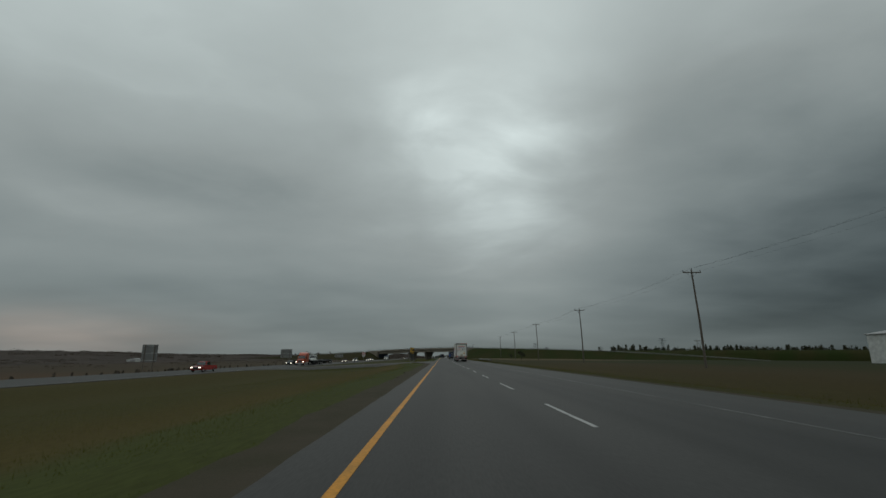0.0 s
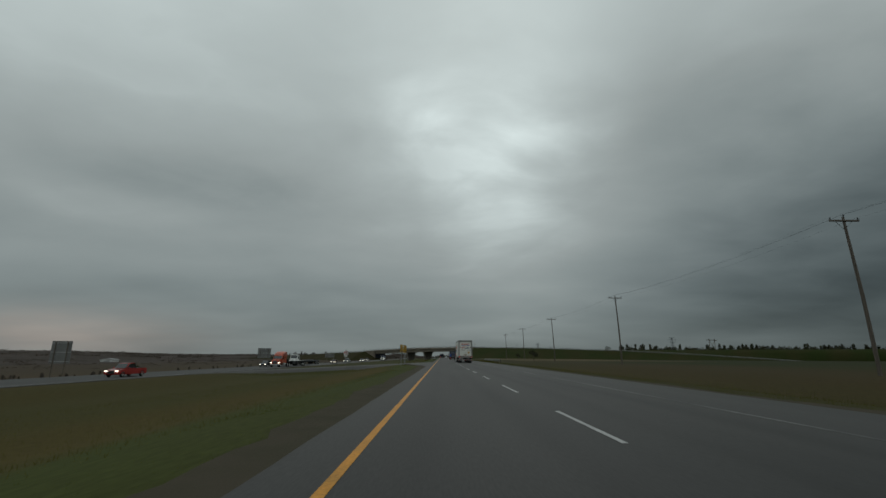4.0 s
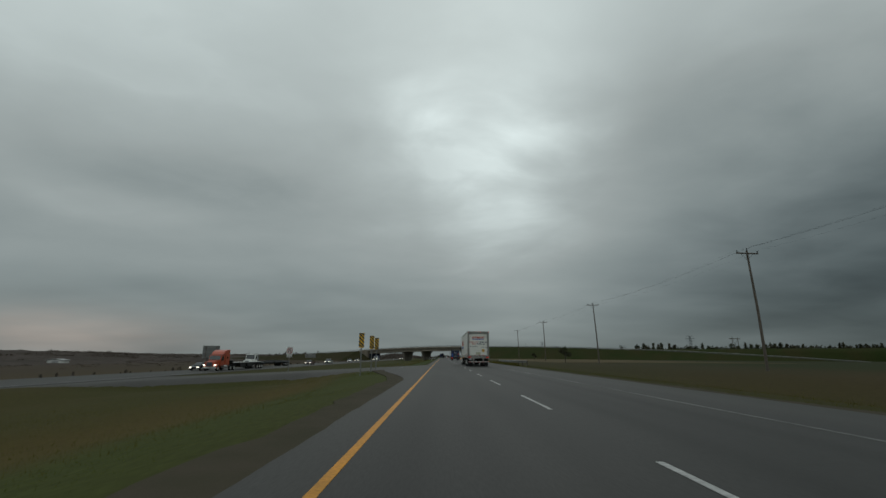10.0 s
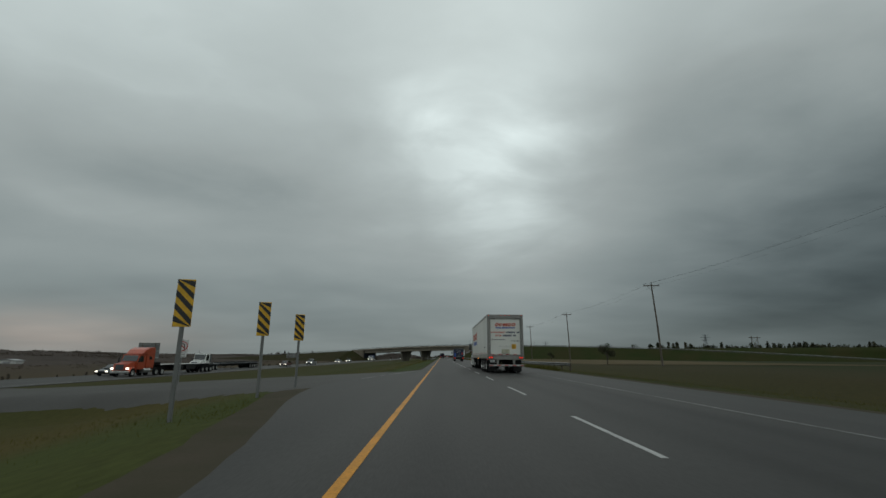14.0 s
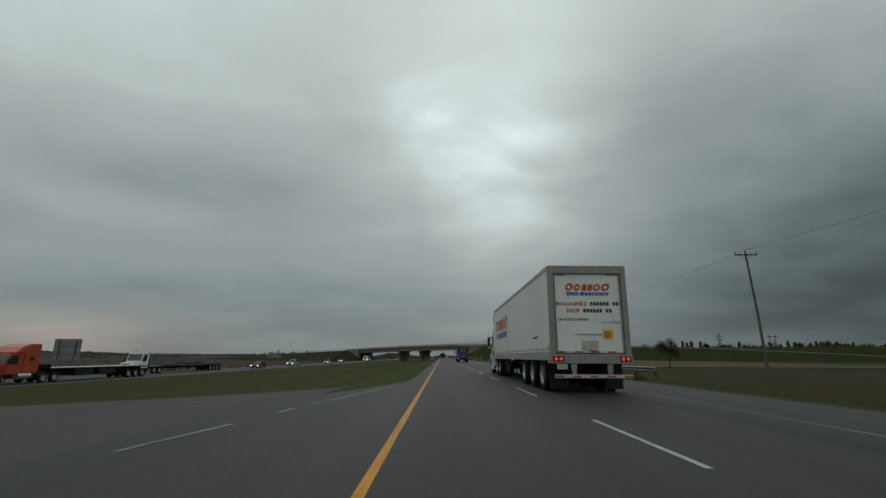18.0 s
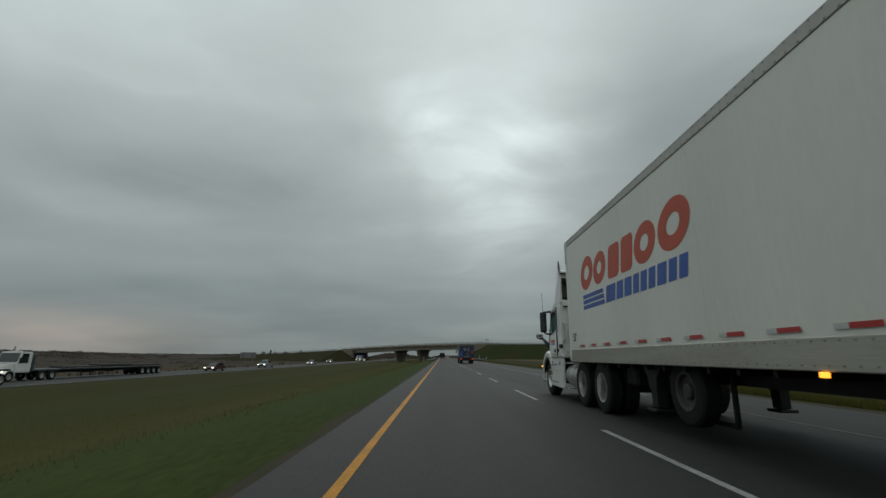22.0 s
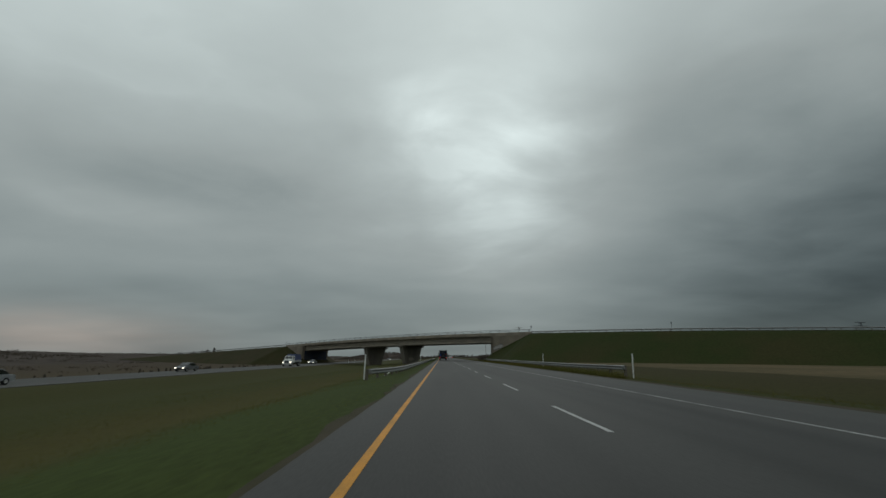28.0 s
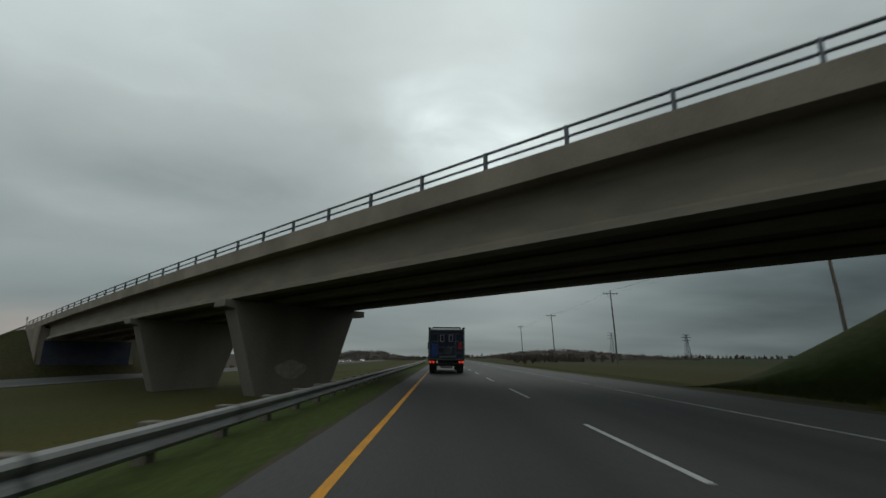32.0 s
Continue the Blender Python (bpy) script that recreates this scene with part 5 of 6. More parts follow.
def guard_rail(name, x, y0, y1, side, label, drop=0.0):
    """A steel W-beam on wooden posts, its near end flared away from the road and lowered."""
    ob = thing(name, label, "guard rail", pose(0, 0, -drop))
    n = int((y1 - y0) / 3.81)
    for i in range(n):
        a, b = y0 + 3.81 * i, y0 + 3.81 * (i + 1) + 0.12
        bm = bm_new()
        rows = []
        for y in (a, (a + b) / 2, b):
            k = max(0.0, 1 - (y - y0) / 11.0)
            sh = side * 1.2 * k * k
            rows.append([bm.verts.new((x + sh - side * d, y, 0.58 + dz)) for d, dz in beam_outline()] + [bm.verts.new((x + sh - side * (d - 0.006), y, 0.58 + dz)) for d, dz in reversed(beam_outline())])
        for p, q in zip(rows, rows[1:]):
            m = len(p)
            for j in range(m):
                bm.faces.new((p[j], p[(j + 1) % m], q[(j + 1) % m], q[j]))
        bmesh.ops.recalc_face_normals(bm, faces=bm.faces)
        part("beam", bm, M["galvanised"], ob, smooth=False)
    post = mesh_of("post", box(bm_new(), -0.08, 0.08, -0.1, 0.1, -0.9, 0.72, 0.01), M["post_wood"])
    block = mesh_of("block", box(bm_new(), -0.09, 0.09, -0.075, 0.075, 0.42, 0.72, 0.008), M["post_wood"])
    for i in range(int((y1 - y0) / 1.905)):
        y = y0 + 0.15 + 1.905 * i
        k = max(0.0, 1 - (y - y0) / 11.0)
        sh = side * 1.2 * k * k
        for nm, me, dx in (("post", post, 0.27), ("block", block, 0.10)):
            o = new(nm, me)
            o.parent = ob
            o.location = (x + sh + side * dx, y, 0)
    part("end_piece", box(bm_new(), x + side * 1.2 - 0.09, x + side * 1.2 + 0.09, y0 - 0.25, y0 + 0.02, 0.42, 0.74, 0.06, 2), M["galvanised"], ob)
    return ob


guard_rail("guard_rail", -3.08, 137.0, 330.0, -1, "galvanised steel guard rail on wooden posts beside the median", 0.36)
guard_rail("guard_rail", 11.6, 142.0, 239.0, 1, "galvanised steel guard rail on wooden posts beside the outer shoulder", 0.14)
guard_rail("guard_rail", 11.6, 14.0, 37.0, 1, "galvanised steel guard rail on wooden posts beside the outer shoulder", 0.14)
# the rail along the top of the approach embankment
top_rail = thing("guard_rail", "pale steel guard rail along the top of the embankment", "guard rail")
for i in range(30):
    s = -12.3 - 7.62 * i
    bm = rod(bm_new(), at_bridge(s, 0.2, deck_top(s) + 0.02), at_bridge(s - 7.62, 0.2, deck_top(s - 7.62) + 0.02), 0.13, n=6)
    part("beam", bm, M["galvanised"], top_rail)
    for k in range(4):
        q = s - 1.905 * k
        part("post", rod(bm_new(), at_bridge(q, 0.4, deck_top(q) - 0.6), at_bridge(q, 0.4, deck_top(q) + 0.10), 0.08, n=6), M["post_wood"], top_rail)
far_rail = thing("guard_rail", "dark steel guard rail along the far approach embankment", "guard rail")
for i in range(16):
    s = 101.6 + 7.62 * i
    bm = rod(bm_new(), at_bridge(s, 0.2, deck_top(s) + 0.22), at_bridge(s + 7.62, 0.2, deck_top(s + 7.62) + 0.22), 0.13, n=6)
    part("beam", bm, M["galvanised"], far_rail)
    for k in range(4):
        q = s + 1.905 * k
        part("post", rod(bm_new(), at_bridge(q, 0.4, deck_top(q) - 0.6), at_bridge(q, 0.4, deck_top(q) + 0.3), 0.08, n=6), M["post_wood"], far_rail)
# white lining on the median rail's anchor cable
anchor = solid("anchor_cable", rod(bm_new(), (-4.6, 141.4, -0.55), (-3.5, 145.4, 0.25), 0.03, n=8), M["sign_white"], "pale anchor cable behind the guard rail", "cable")


def delineator(x, y, z, h=1.25):
    ob = thing("delineator_post", "slim white roadside delineator post", "marker post", pose(x, y, z, 0, 1.5), group="delineator posts")
    part("post", box(bm_new(), -0.045, 0.045, -0.015, 0.015, -0.3, h, 0.01), M["sign_white"], ob)
    part("reflector", box(bm_new(), -0.035, 0.035, -0.02, -0.014, h - 0.22, h - 0.08), M["silver_tape"], ob)


for x, y, z, h in ((-5.0, 139.0, -0.85, 2.1), (12.9, 140.5, -0.5, 1.9), (13.4, 171.0, -0.5, 2.1), (-4.8, 215.0, -0.8, 2.2), (-34.5, 284.0, -1.7, 1.5), (-34.6, 297.0, -1.7, 1.5)):
    delineator(x, y, z, h)
for s in (-12.3, 101.5, -45.0):
    p = at_bridge(s, 0.1, deck_top(s))
    ob = thing("bridge_marker", "thin dark marker post at the end of the railing", "marker post", Matrix.Translation(p), group="bridge end markers")
    part("post", rod(bm_new(), (0, 0, -0.6), (0, 0, 1.5), 0.035, n=8), M["dark_steel"], ob)
    part("plate", box(bm_new(), -0.1, 0.1, -0.05, -0.035, 0.95, 1.5), M["dark_steel"], ob)


# ---- signs at the median opening ----
def hazard_marker(x, y, turn):
    ob = thing("hazard_marker", "yellow and black diagonally striped marker board on a steel post", "road sign", pose(x, y, -0.3, 0, 0, turn), group="hazard markers")
    part("post", box(bm_new(), -0.04, 0.04, 0.0, 0.06, -0.6, 2.95, 0.006), M["galvanised"], ob)
    part("board", box(bm_new(), -0.18, 0.18, -0.016, 0.0, 2.0, 3.0, 0.004), M["sign_yellow"], ob)
    w, z0, z1, slope = 0.18, 2.0, 3.0, 1.0
    for k in range(-1, 5):
        c = z0 + 0.02 + 0.27 * k
        lo, hi = c, c + 0.135
        # a band that falls to the right, clipped to the board
        pts = []
        for zz, xs in (((lo, hi), (-w, w)),):
            poly = [(-w, lo + 0.36), (w, lo), (w, hi), (-w, hi + 0.36)]
        out = [(px, min(z1, max(z0, pz))) for px, pz in poly]
        area = abs(sum(out[i][0] * out[(i + 1) % 4][1] - out[(i + 1) % 4][0] * out[i][1] for i in range(4)))
        if area > 0.02:
            uniq = [p for i, p in enumerate(out) if p != out[i - 1]]
            part("stripe", prism(bm_new(), uniq, "y", -0.02, -0.0155), M["ink"], ob, "black diagonal stripe")


for x, y, turn in ((-5.4, -23.9, 8), (-5.3, -19.7, 6), (-5.5, -15.5, 5)):
    hazard_marker(x, y, turn)

uturn = thing("turn_sign", "white no U-turn sign with a small tab below", "road sign", pose(-17.5, -1.8, -0.75, 0, 0, 10))
part("post", box(bm_new(), -0.035, 0.035, 0.0, 0.06, -1.2, 2.9, 0.006), M["galvanised"], uturn)
part("board", box(bm_new(), -0.36, 0.36, -0.016, 0.0, 2.05, 2.85, 0.004), M["sign_white"], uturn)
ring = bm_new()
for i in range(28):
    a0, a1 = 2 * math.pi * i / 28, 2 * math.pi * (i + 1) / 28
    prism(ring, [(r * math.cos(q), 2.45 + r * math.sin(q)) for r, q in ((0.27, a0), (0.33, a0), (0.33, a1), (0.27, a1))], "y", -0.02, -0.0165)
part("ring", ring, M["red_tape"], uturn)
bm = bm_new()
for i in range(9):
    a0, a1 = math.pi * i / 9, math.pi * (i + 1) / 9
    prism(bm, [(0.10 * math.cos(a0), 2.48 + 0.10 * math.sin(a0)), (0.16 * math.cos(a0), 2.48 + 0.16 * math.sin(a0)), (0.16 * math.cos(a1), 2.48 + 0.16 * math.sin(a1)), (0.10 * math.cos(a1), 2.48 + 0.10 * math.sin(a1))], "y", -0.021, -0.0165)
box(bm, 0.10, 0.16, -0.021, -0.0165, 2.22, 2.48)
prism(bm, [(-0.21, 2.40), (-0.05, 2.40), (-0.13, 2.26)], "y", -0.021, -0.0165)
part("arrow", bm, M["ink"], uturn)
part("slash", prism(bm_new(), [(-0.24, 2.64), (-0.20, 2.68), (0.24, 2.26), (0.20, 2.22)], "y", -0.026, -0.0215), M["red_tape"], uturn)
tab = part("tab", box(bm_new(), -0.30, 0.30, -0.016, 0.0, 1.72, 2.02, 0.004), M["sign_white"], uturn)
for z in (1.92, 1.80):
    part("text_bar", box(bm_new(), -0.22, 0.22, -0.02, -0.0165, z - 0.03, z + 0.03), M["rear_frame"], tab)


def sign_back(x, y, w, z0, z1, turn):
    ob = thing("road_sign", "bare grey back of a road sign on two posts", "road sign", pose(x, y, -2.3, 0, 0, turn), group="signs seen from behind")
    part("panel", box(bm_new(), -w / 2, w / 2, 0.0, 0.03, z0, z1), M["galvanised"], ob)
    for k in (-0.3, 0.3):
        part("post", box(bm_new(), k * w - 0.06, k * w + 0.06, -0.1, 0.0, -1.0, z1, 0.01), M["post_wood"], ob)
    for z in (z0 + 0.25, (z0 + z1) / 2, z1 - 0.25):
        part("stiffener", box(bm_new(), -w / 2, w / 2, -0.03, 0.0, z - 0.03, z + 0.03), M["aluminium"], ob)


sign_back(-52.0, -24.0, 2.8, 2.2, 5.2, 0)
sign_back(-52.0, 50.0, 3.8, 2.7, 5.5, 0)
sign_back(-52.0, 131.0, 4.2, 2.7, 4.2, 0)


# ---- vehicles on both carriageways ----
def vehicle_body(bm_pts, x0, x1, bevel):
    bm = prism(bm_new(), bm_pts, "x", x0, x1)
    bmesh.ops.bevel(bm, geom=[e for e in bm.edges if e.calc_face_angle(0) > 0.35], offset=bevel, segments=2, affect="EDGES")
    return bm


def car(m, paint, label, pickup=False, lights=True, category="car", name="car", group="traffic on the opposite carriageway"):
    """A passenger car with its nose towards +y; pickup gives an open bed."""
    ob = thing(name, label, category, m, group=group)
    L, h = (5.6, 1.0) if pickup else (4.7, 0.86)
    y0, y1 = -L / 2, L / 2
    low = [(y0, 0.34), (y1 - 0.1, 0.30), (y1, 0.5), (y1 - 0.06, h - 0.2), (y1 - 1.25, h), (y0 + 0.1, h + 0.03), (y0, h - 0.15)]
    part("body", vehicle_body(low, -0.9, 0.9, 0.07), paint, ob)
    if pickup:
        roof = [(y1 - 1.55, h - 0.02), (y1 - 2.2, h + 0.68), (y1 - 3.3, h + 0.70), (y1 - 3.6, h - 0.02)]
    else:
        roof = [(y1 - 1.2, h - 0.02), (y1 - 2.0, h + 0.55), (y0 + 1.25, h + 0.56), (y0 + 0.35, h - 0.0)]
    part("cabin", vehicle_body(roof, -0.74, 0.74, 0.09), paint, ob)
    gl = [((a - sum(p[0] for p in roof) / 4) * 0.88 + sum(p[0] for p in roof) / 4, (z - h) * 0.78 + h + 0.07) for a, z in roof]
    for x0, x1 in ((-0.755, -0.735), (0.735, 0.755)):
        part("side_window", prism(bm_new(), gl, "x", x0, x1), M["glass_dark"], ob)
    a, b = Vector((0, roof[0][0], roof[0][1])), Vector((0, roof[1][0], roof[1][1]))
    part("windscreen", prism(bm_new(), [(a.y - 0.08, a.z + 0.08), (a.y - 0.04, a.z + 0.09), (b.y + 0.10, b.z - 0.06), (b.y + 0.06, b.z - 0.07)], "x", -0.64, 0.64), M["glass_dark"], ob)
    c, d = roof[3], roof[2]
    part("rear_window", prism(bm_new(), [(c[0] + 0.1, c[1] + 0.12), (c[0] + 0.06, c[1] + 0.13), (d[0] - 0.10, d[1] - 0.07), (d[0] - 0.06, d[1] - 0.08)], "x", -0.62, 0.62), M["glass_dark"], ob)
    for x in (-0.66, 0.66):
        part("headlight", box(bm_new(), x - 0.17, x + 0.17, y1 - 0.16, y1 + 0.012, h - 0.34, h - 0.2, 0.03), M["head_light"] if lights else M["glass_dark"], ob)
        part("tail_light", box(bm_new(), x - 0.16, x + 0.16, y0 - 0.012, y0 + 0.1, h - 0.26, h - 0.1, 0.02), M["tail_light"], ob)
        part("wing_mirror", box(bm_new(), x * 1.45 - 0.09, x * 1.45 + 0.09, roof[0][0] - 0.35, roof[0][0] - 0.22, h + 0.02, h + 0.16, 0.03), paint, ob)
    for x, sd in ((-0.8, -1), (0.8, 1)):
        for y in (y0 + 0.95, y1 - 0.9):
            wheel(ob, x, y, 0.36 if pickup else 0.33, 0.22, sd, nuts=False)
    part("grille", box(bm_new(), -0.42, 0.42, y1 - 0.05, y1 + 0.008, 0.42, h - 0.22, 0.02), M["black"], ob)
    if pickup:
        part("bed", box(bm_new(), -0.72, 0.72, y0 + 0.12, y1 - 3.75, h + 0.0, h + 0.045), M["black"], ob)
    return ob


def facing_us(x, y):
    return pose(x, y, OPP_Z + 0.02, 0, 0, 180)


car(facing_us(-40.0, -28.0), M["red_paint"], "red pickup truck with its headlights on, on the opposite carriageway", True, category="pickup truck", name="pickup_truck")
car(facing_us(-43.8, 30.0), M["dark_paint"], "dark sedan with dim headlights on the opposite carriageway")
car(facing_us(-40.0, 88.0), M["maroon_paint"], "dark maroon sedan on the opposite carriageway")
car(facing_us(-40.0, 112.0), M["silver_paint"], "white pickup truck with its headlights on beyond the median", True, category="pickup truck", name="pickup_truck")
car(facing_us(-40.0, 150.0), M["silver_paint"], "silver car with its headlights on, coming the other way")
car(facing_us(-43.8, 190.0), M["grey_paint"], "grey car with its headlights on, coming the other way")
car(facing_us(-43.5, 268.0), M["silver_paint"], "silver sedan on the opposite carriageway near the overpass")
car(facing_us(-40.0, 420.0), M["grey_paint"], "grey car with its headlights on beyond the overpass")
car(facing_us(-43.8, 455.0), M["dark_paint"], "dark car with its headlights on beyond the overpass")
car(facing_us(-40.0, 470.0), M["silver_paint"], "silver car with its headlights on beyond the overpass")
car(pose(4.4, 345, 0.01), M["silver_paint"], "pale car driving ahead far along the road", group="traffic ahead")
car(pose(0.8, 430, 0.01), M["dark_paint"], "dark car driving ahead far along the road", group="traffic ahead")


def truck_front(ob, paint, y1, top, hood_len=1.6):
    """A conventional truck's nose and cab whose bumper stands at y1, nose towards +y."""
    part("hood", vehicle_body([(y1 - hood_len, 0.75), (y1 - 0.1, 0.75), (y1, 1.05), (y1 - 0.08, 1.55), (y1 - hood_len, 1.85)], -0.85, 0.85, 0.08), paint, ob)
    part("cab", vehicle_body([(y1 - hood_len - 1.6, 0.85), (y1 - hood_len, 0.85), (y1 - hood_len, 1.85), (y1 - hood_len - 0.3, top), (y1 - hood_len - 1.6, top)], -1.1, 1.1, 0.08), paint, ob)
    part("windscreen", prism(bm_new(), [(y1 - hood_len + 0.0, 1.92), (y1 - hood_len + 0.03, 1.92), (y1 - hood_len - 0.24, top - 0.12), (y1 - hood_len - 0.28, top - 0.12)], "x", -0.95, 0.95), M["glass_dark"], ob)
    for x in (-1.12, 1.10):
        part("side_window", prism(bm_new(), [(y1 - hood_len - 0.15, 1.8), (y1 - hood_len - 0.36, top - 0.2), (y1 - hood_len - 1.1, top - 0.2), (y1 - hood_len - 1.1, 1.8)], "x", x, x + 0.02), M["glass_dark"], ob)
        part("mirror", box(bm_new(), x * 1.18 - 0.08, x * 1.18 + 0.08, y1 - hood_len + 0.05, y1 - hood_len + 0.15, 1.75, 2.35, 0.03), M["black"], ob)
    part("bumper", box(bm_new(), -1.15, 1.15, y1 - 0.25, y1 + 0.05, 0.42, 0.72, 0.05), M["aluminium"], ob)
    part("grille", box(bm_new(), -0.5, 0.5, y1 - 0.06, y1 + 0.02, 0.85, 1.5, 0.03), M["dark_steel"], ob)
    for x in (-0.95, 0.95):
        part("headlight", box(bm_new(), x - 0.16, x + 0.16, y1 - 0.2, y1 + 0.02, 0.9, 1.12, 0.04), M["head_light"], ob)
        arch(ob, x - 0.22, x + 0.22, y1 - 0.95, 0.52, 0.56, 0.66, 0, 180, paint)
    for x, sd in ((-1.0, -1), (1.0, 1)):
        wheel(ob, x, y1 - 0.95, 0.5, 0.28, sd, nuts=False)


def sleeper_truck(m):
    ob = thing("sleeper_truck", "orange-red sleeper-cab truck with an empty black flatbed trailer", "truck", m)
    paint = M["semi_orange"]
    truck_front(ob, paint, 6.0, 2.75, 1.7)
    part("sleeper", vehicle_body([(0.9, 0.95), (2.75, 0.95), (2.75, 2.7), (3.6, 2.78), (2.9, 3.35), (2.2, 3.62), (0.9, 3.68)], -1.16, 1.16, 0.10), paint, ob, "tall orange sleeper with a curved roof")
    for x in (-1.175, 1.155):
        part("sleeper_window", box(bm_new(), x, x + 0.02, 1.6, 2.1, 2.1, 2.45), M["glass_dark"], ob)
        part("fuel_tank", lathe(bm_new(), [(0.28, -0.7), (0.31, -0.66), (0.31, 0.66), (0.28, 0.7)], (x * 0.78, 2.3, 0.72), "y", 18), M["aluminium"], ob)
    part("exhaust", rod(bm_new(), (1.05, 0.72, 0.9), (1.05, 0.72, 3.7), 0.07, n=10), M["aluminium"], ob)
    part("headboard", box(bm_new(), -1.2, 1.2, -0.5, -0.4, 1.2, 1.75, 0.02), M["black"], ob)
    part("bed", box(bm_new(), -1.25, 1.25, -15.6, -0.4, 1.22, 1.38, 0.03), M["black"], ob, "black flat load bed")
    part("bed_edge", box(bm_new(), -1.28, 1.28, -15.6, -0.4, 1.36, 1.41, 0.01), M["aluminium"], ob, "pale worn edge of the bed")
    for x in (-0.55, 0.35):
        part("frame_rail", box(bm_new(), x, x + 0.2, -15.4, 4.3, 0.72, 1.22), M["black"], ob)
    for y in (-5.0, -8.4):
        part("side_box", box(bm_new(), -1.24, 1.24, y - 1.3, y + 1.3, 0.55, 1.2, 0.03), M["black"], ob, "dark toolbox under the bed")
    for y in (0.3, -1.05, -12.2, -13.5, -14.8):
        for x, sd in ((-1.08, -1), (1.08, 1)):
            wheel(ob, x, y, 0.5, 0.34, sd, nuts=False)
    return ob


sleeper_truck(facing_us(-40.0, 31.4))


def flatbed(m):
    ob = thing("flatbed_truck", "white conventional truck with a long low dark flatbed trailer", "truck", m)
    truck_front(ob, M["cab_white"], 6.0, 2.95, 1.7)
    part("headboard", box(bm_new(), -1.2, 1.2, 2.35, 2.5, 0.95, 2.75, 0.02), M["grey_paint"], ob)
    part("exhaust", rod(bm_new(), (1.05, 2.62, 0.9), (1.05, 2.62, 3.5), 0.07, n=10), M["aluminium"], ob)
    part("roof_lamp", box(bm_new(), -0.5, 0.5, 3.4, 3.6, 2.95, 3.05, 0.03), M["silver_tape"], ob)
    part("tractor_deck", box(bm_new(), -1.1, 1.1, -1.2, 2.3, 0.98, 1.16, 0.03), M["dark_steel"], ob)
    part("bed", box(bm_new(), -1.25, 1.25, -20.6, -1.6, 1.02, 1.2, 0.03), M["dark_steel"], ob, "dark flat load bed")
    for x in (-0.55, 0.35):
        part("frame_rail", box(bm_new(), x, x + 0.2, -20.4, 4.3, 0.68, 1.02), M["black"], ob)
    for y0, y1, h in ((-7.6, -2.2, 0.16), (-13.4, -8.2, 0.3), (-20.0, -14.4, 0.2)):
        part("load_board", box(bm_new(), -1.1, 1.1, y0, y1, 1.2, 1.2 + h, 0.02), M["black"], ob, "low dark load")
    for y in (-8.0, -12.0):
        part("side_box", box(bm_new(), 0.9, 1.24, y - 0.9, y + 0.9, 0.5, 1.0, 0.03), M["dark_steel"], ob)
    for y in (1.3, 0.0, -15.6, -16.9, -18.2, -19.5):
        for x, sd in ((-1.08, -1), (1.08, 1)):
            wheel(ob, x, y, 0.5, 0.34, sd, nuts=False)
    return ob


flatbed(facing_us(-43.8, 56.3))


def tanker(m):
    ob = thing("tank_truck", "white-cabbed truck with a blue and silver tank body", "truck", m)
    truck_front(ob, M["cab_white"], 4.6, 2.65, 1.6)
    part("tank", vehicle_body([(-4.2, 1.15), (1.1, 1.15), (1.1, 2.9), (0.9, 3.05), (-4.0, 3.05), (-4.2, 2.9)], -1.2, 1.2, 0.25), M["hauler_blue"], ob, "blue tank body")
    part("fender_panel", box(bm_new(), -1.24, 1.24, -4.1, 1.0, 1.0, 1.55, 0.06), M["silver_paint"], ob)
    part("badge", box(bm_new(), 1.2, 1.215, -3.7, -1.6, 2.0, 2.5), M["sign_white"], ob)
    part("frame", box(bm_new(), -0.5, 0.5, -4.2, 3.6, 0.65, 1.0), M["black"], ob)
    for y in (-1.6, -2.9):
        for x, sd in ((-1.02, -1), (1.02, 1)):
            wheel(ob, x, y, 0.5, 0.34, sd, nuts=False)
    return ob


tanker(facing_us(-40.0, 235.0))


# ---- the blue truck ahead, seen from behind ----
hauler = thing("blue_truck", "dark blue high-sided truck with glowing tail lamps", "truck", pose(0.47, 260.8, 0), group="blue trucks ahead")
part("body", vehicle_body([(0.14, 0.98), (7.2, 0.98), (7.2, 2.95), (0.14, 2.95)], -1.2, 1.2, 0.05), M["hauler_blue"], hauler, "deep blue sides")
part("tail_beam", box(bm_new(), -1.24, 1.24, 0.0, 0.14, 2.82, 2.98, 0.03), M["dark_paint"], hauler)
part("tail_beam", box(bm_new(), -1.24, 1.24, 0.0, 0.14, 0.86, 1.0, 0.03), M["dark_paint"], hauler)
for x in (-1.25, 1.11):
    part("tail_post", box(bm_new(), x, x + 0.14, -0.02, 0.12, 0.86, 3.04, 0.02), M["dark_paint"], hauler)
    part("post_cap", box(bm_new(), x - 0.03, x + 0.17, -0.04, 0.16, 2.98, 3.1, 0.03), M["black"], hauler)
part("tail_gate", box(bm_new(), -1.11, 1.11, 0.06, 0.12, 1.0, 2.82, 0.01), M["navy"], hauler, "dark navy tailgate")
for z in (1.32, 1.72, 2.12, 2.62):
    part("gate_rib", box(bm_new(), -1.1, 1.1, 0.03, 0.065, z, z + 0.06, 0.01), M["dark_paint"], hauler)
for x in (-0.62, 0.58):
    part("gate_stile", box(bm_new(), x, x + 0.06, 0.025, 0.066, 1.0, 2.8, 0.01), M["dark_paint"], hauler)
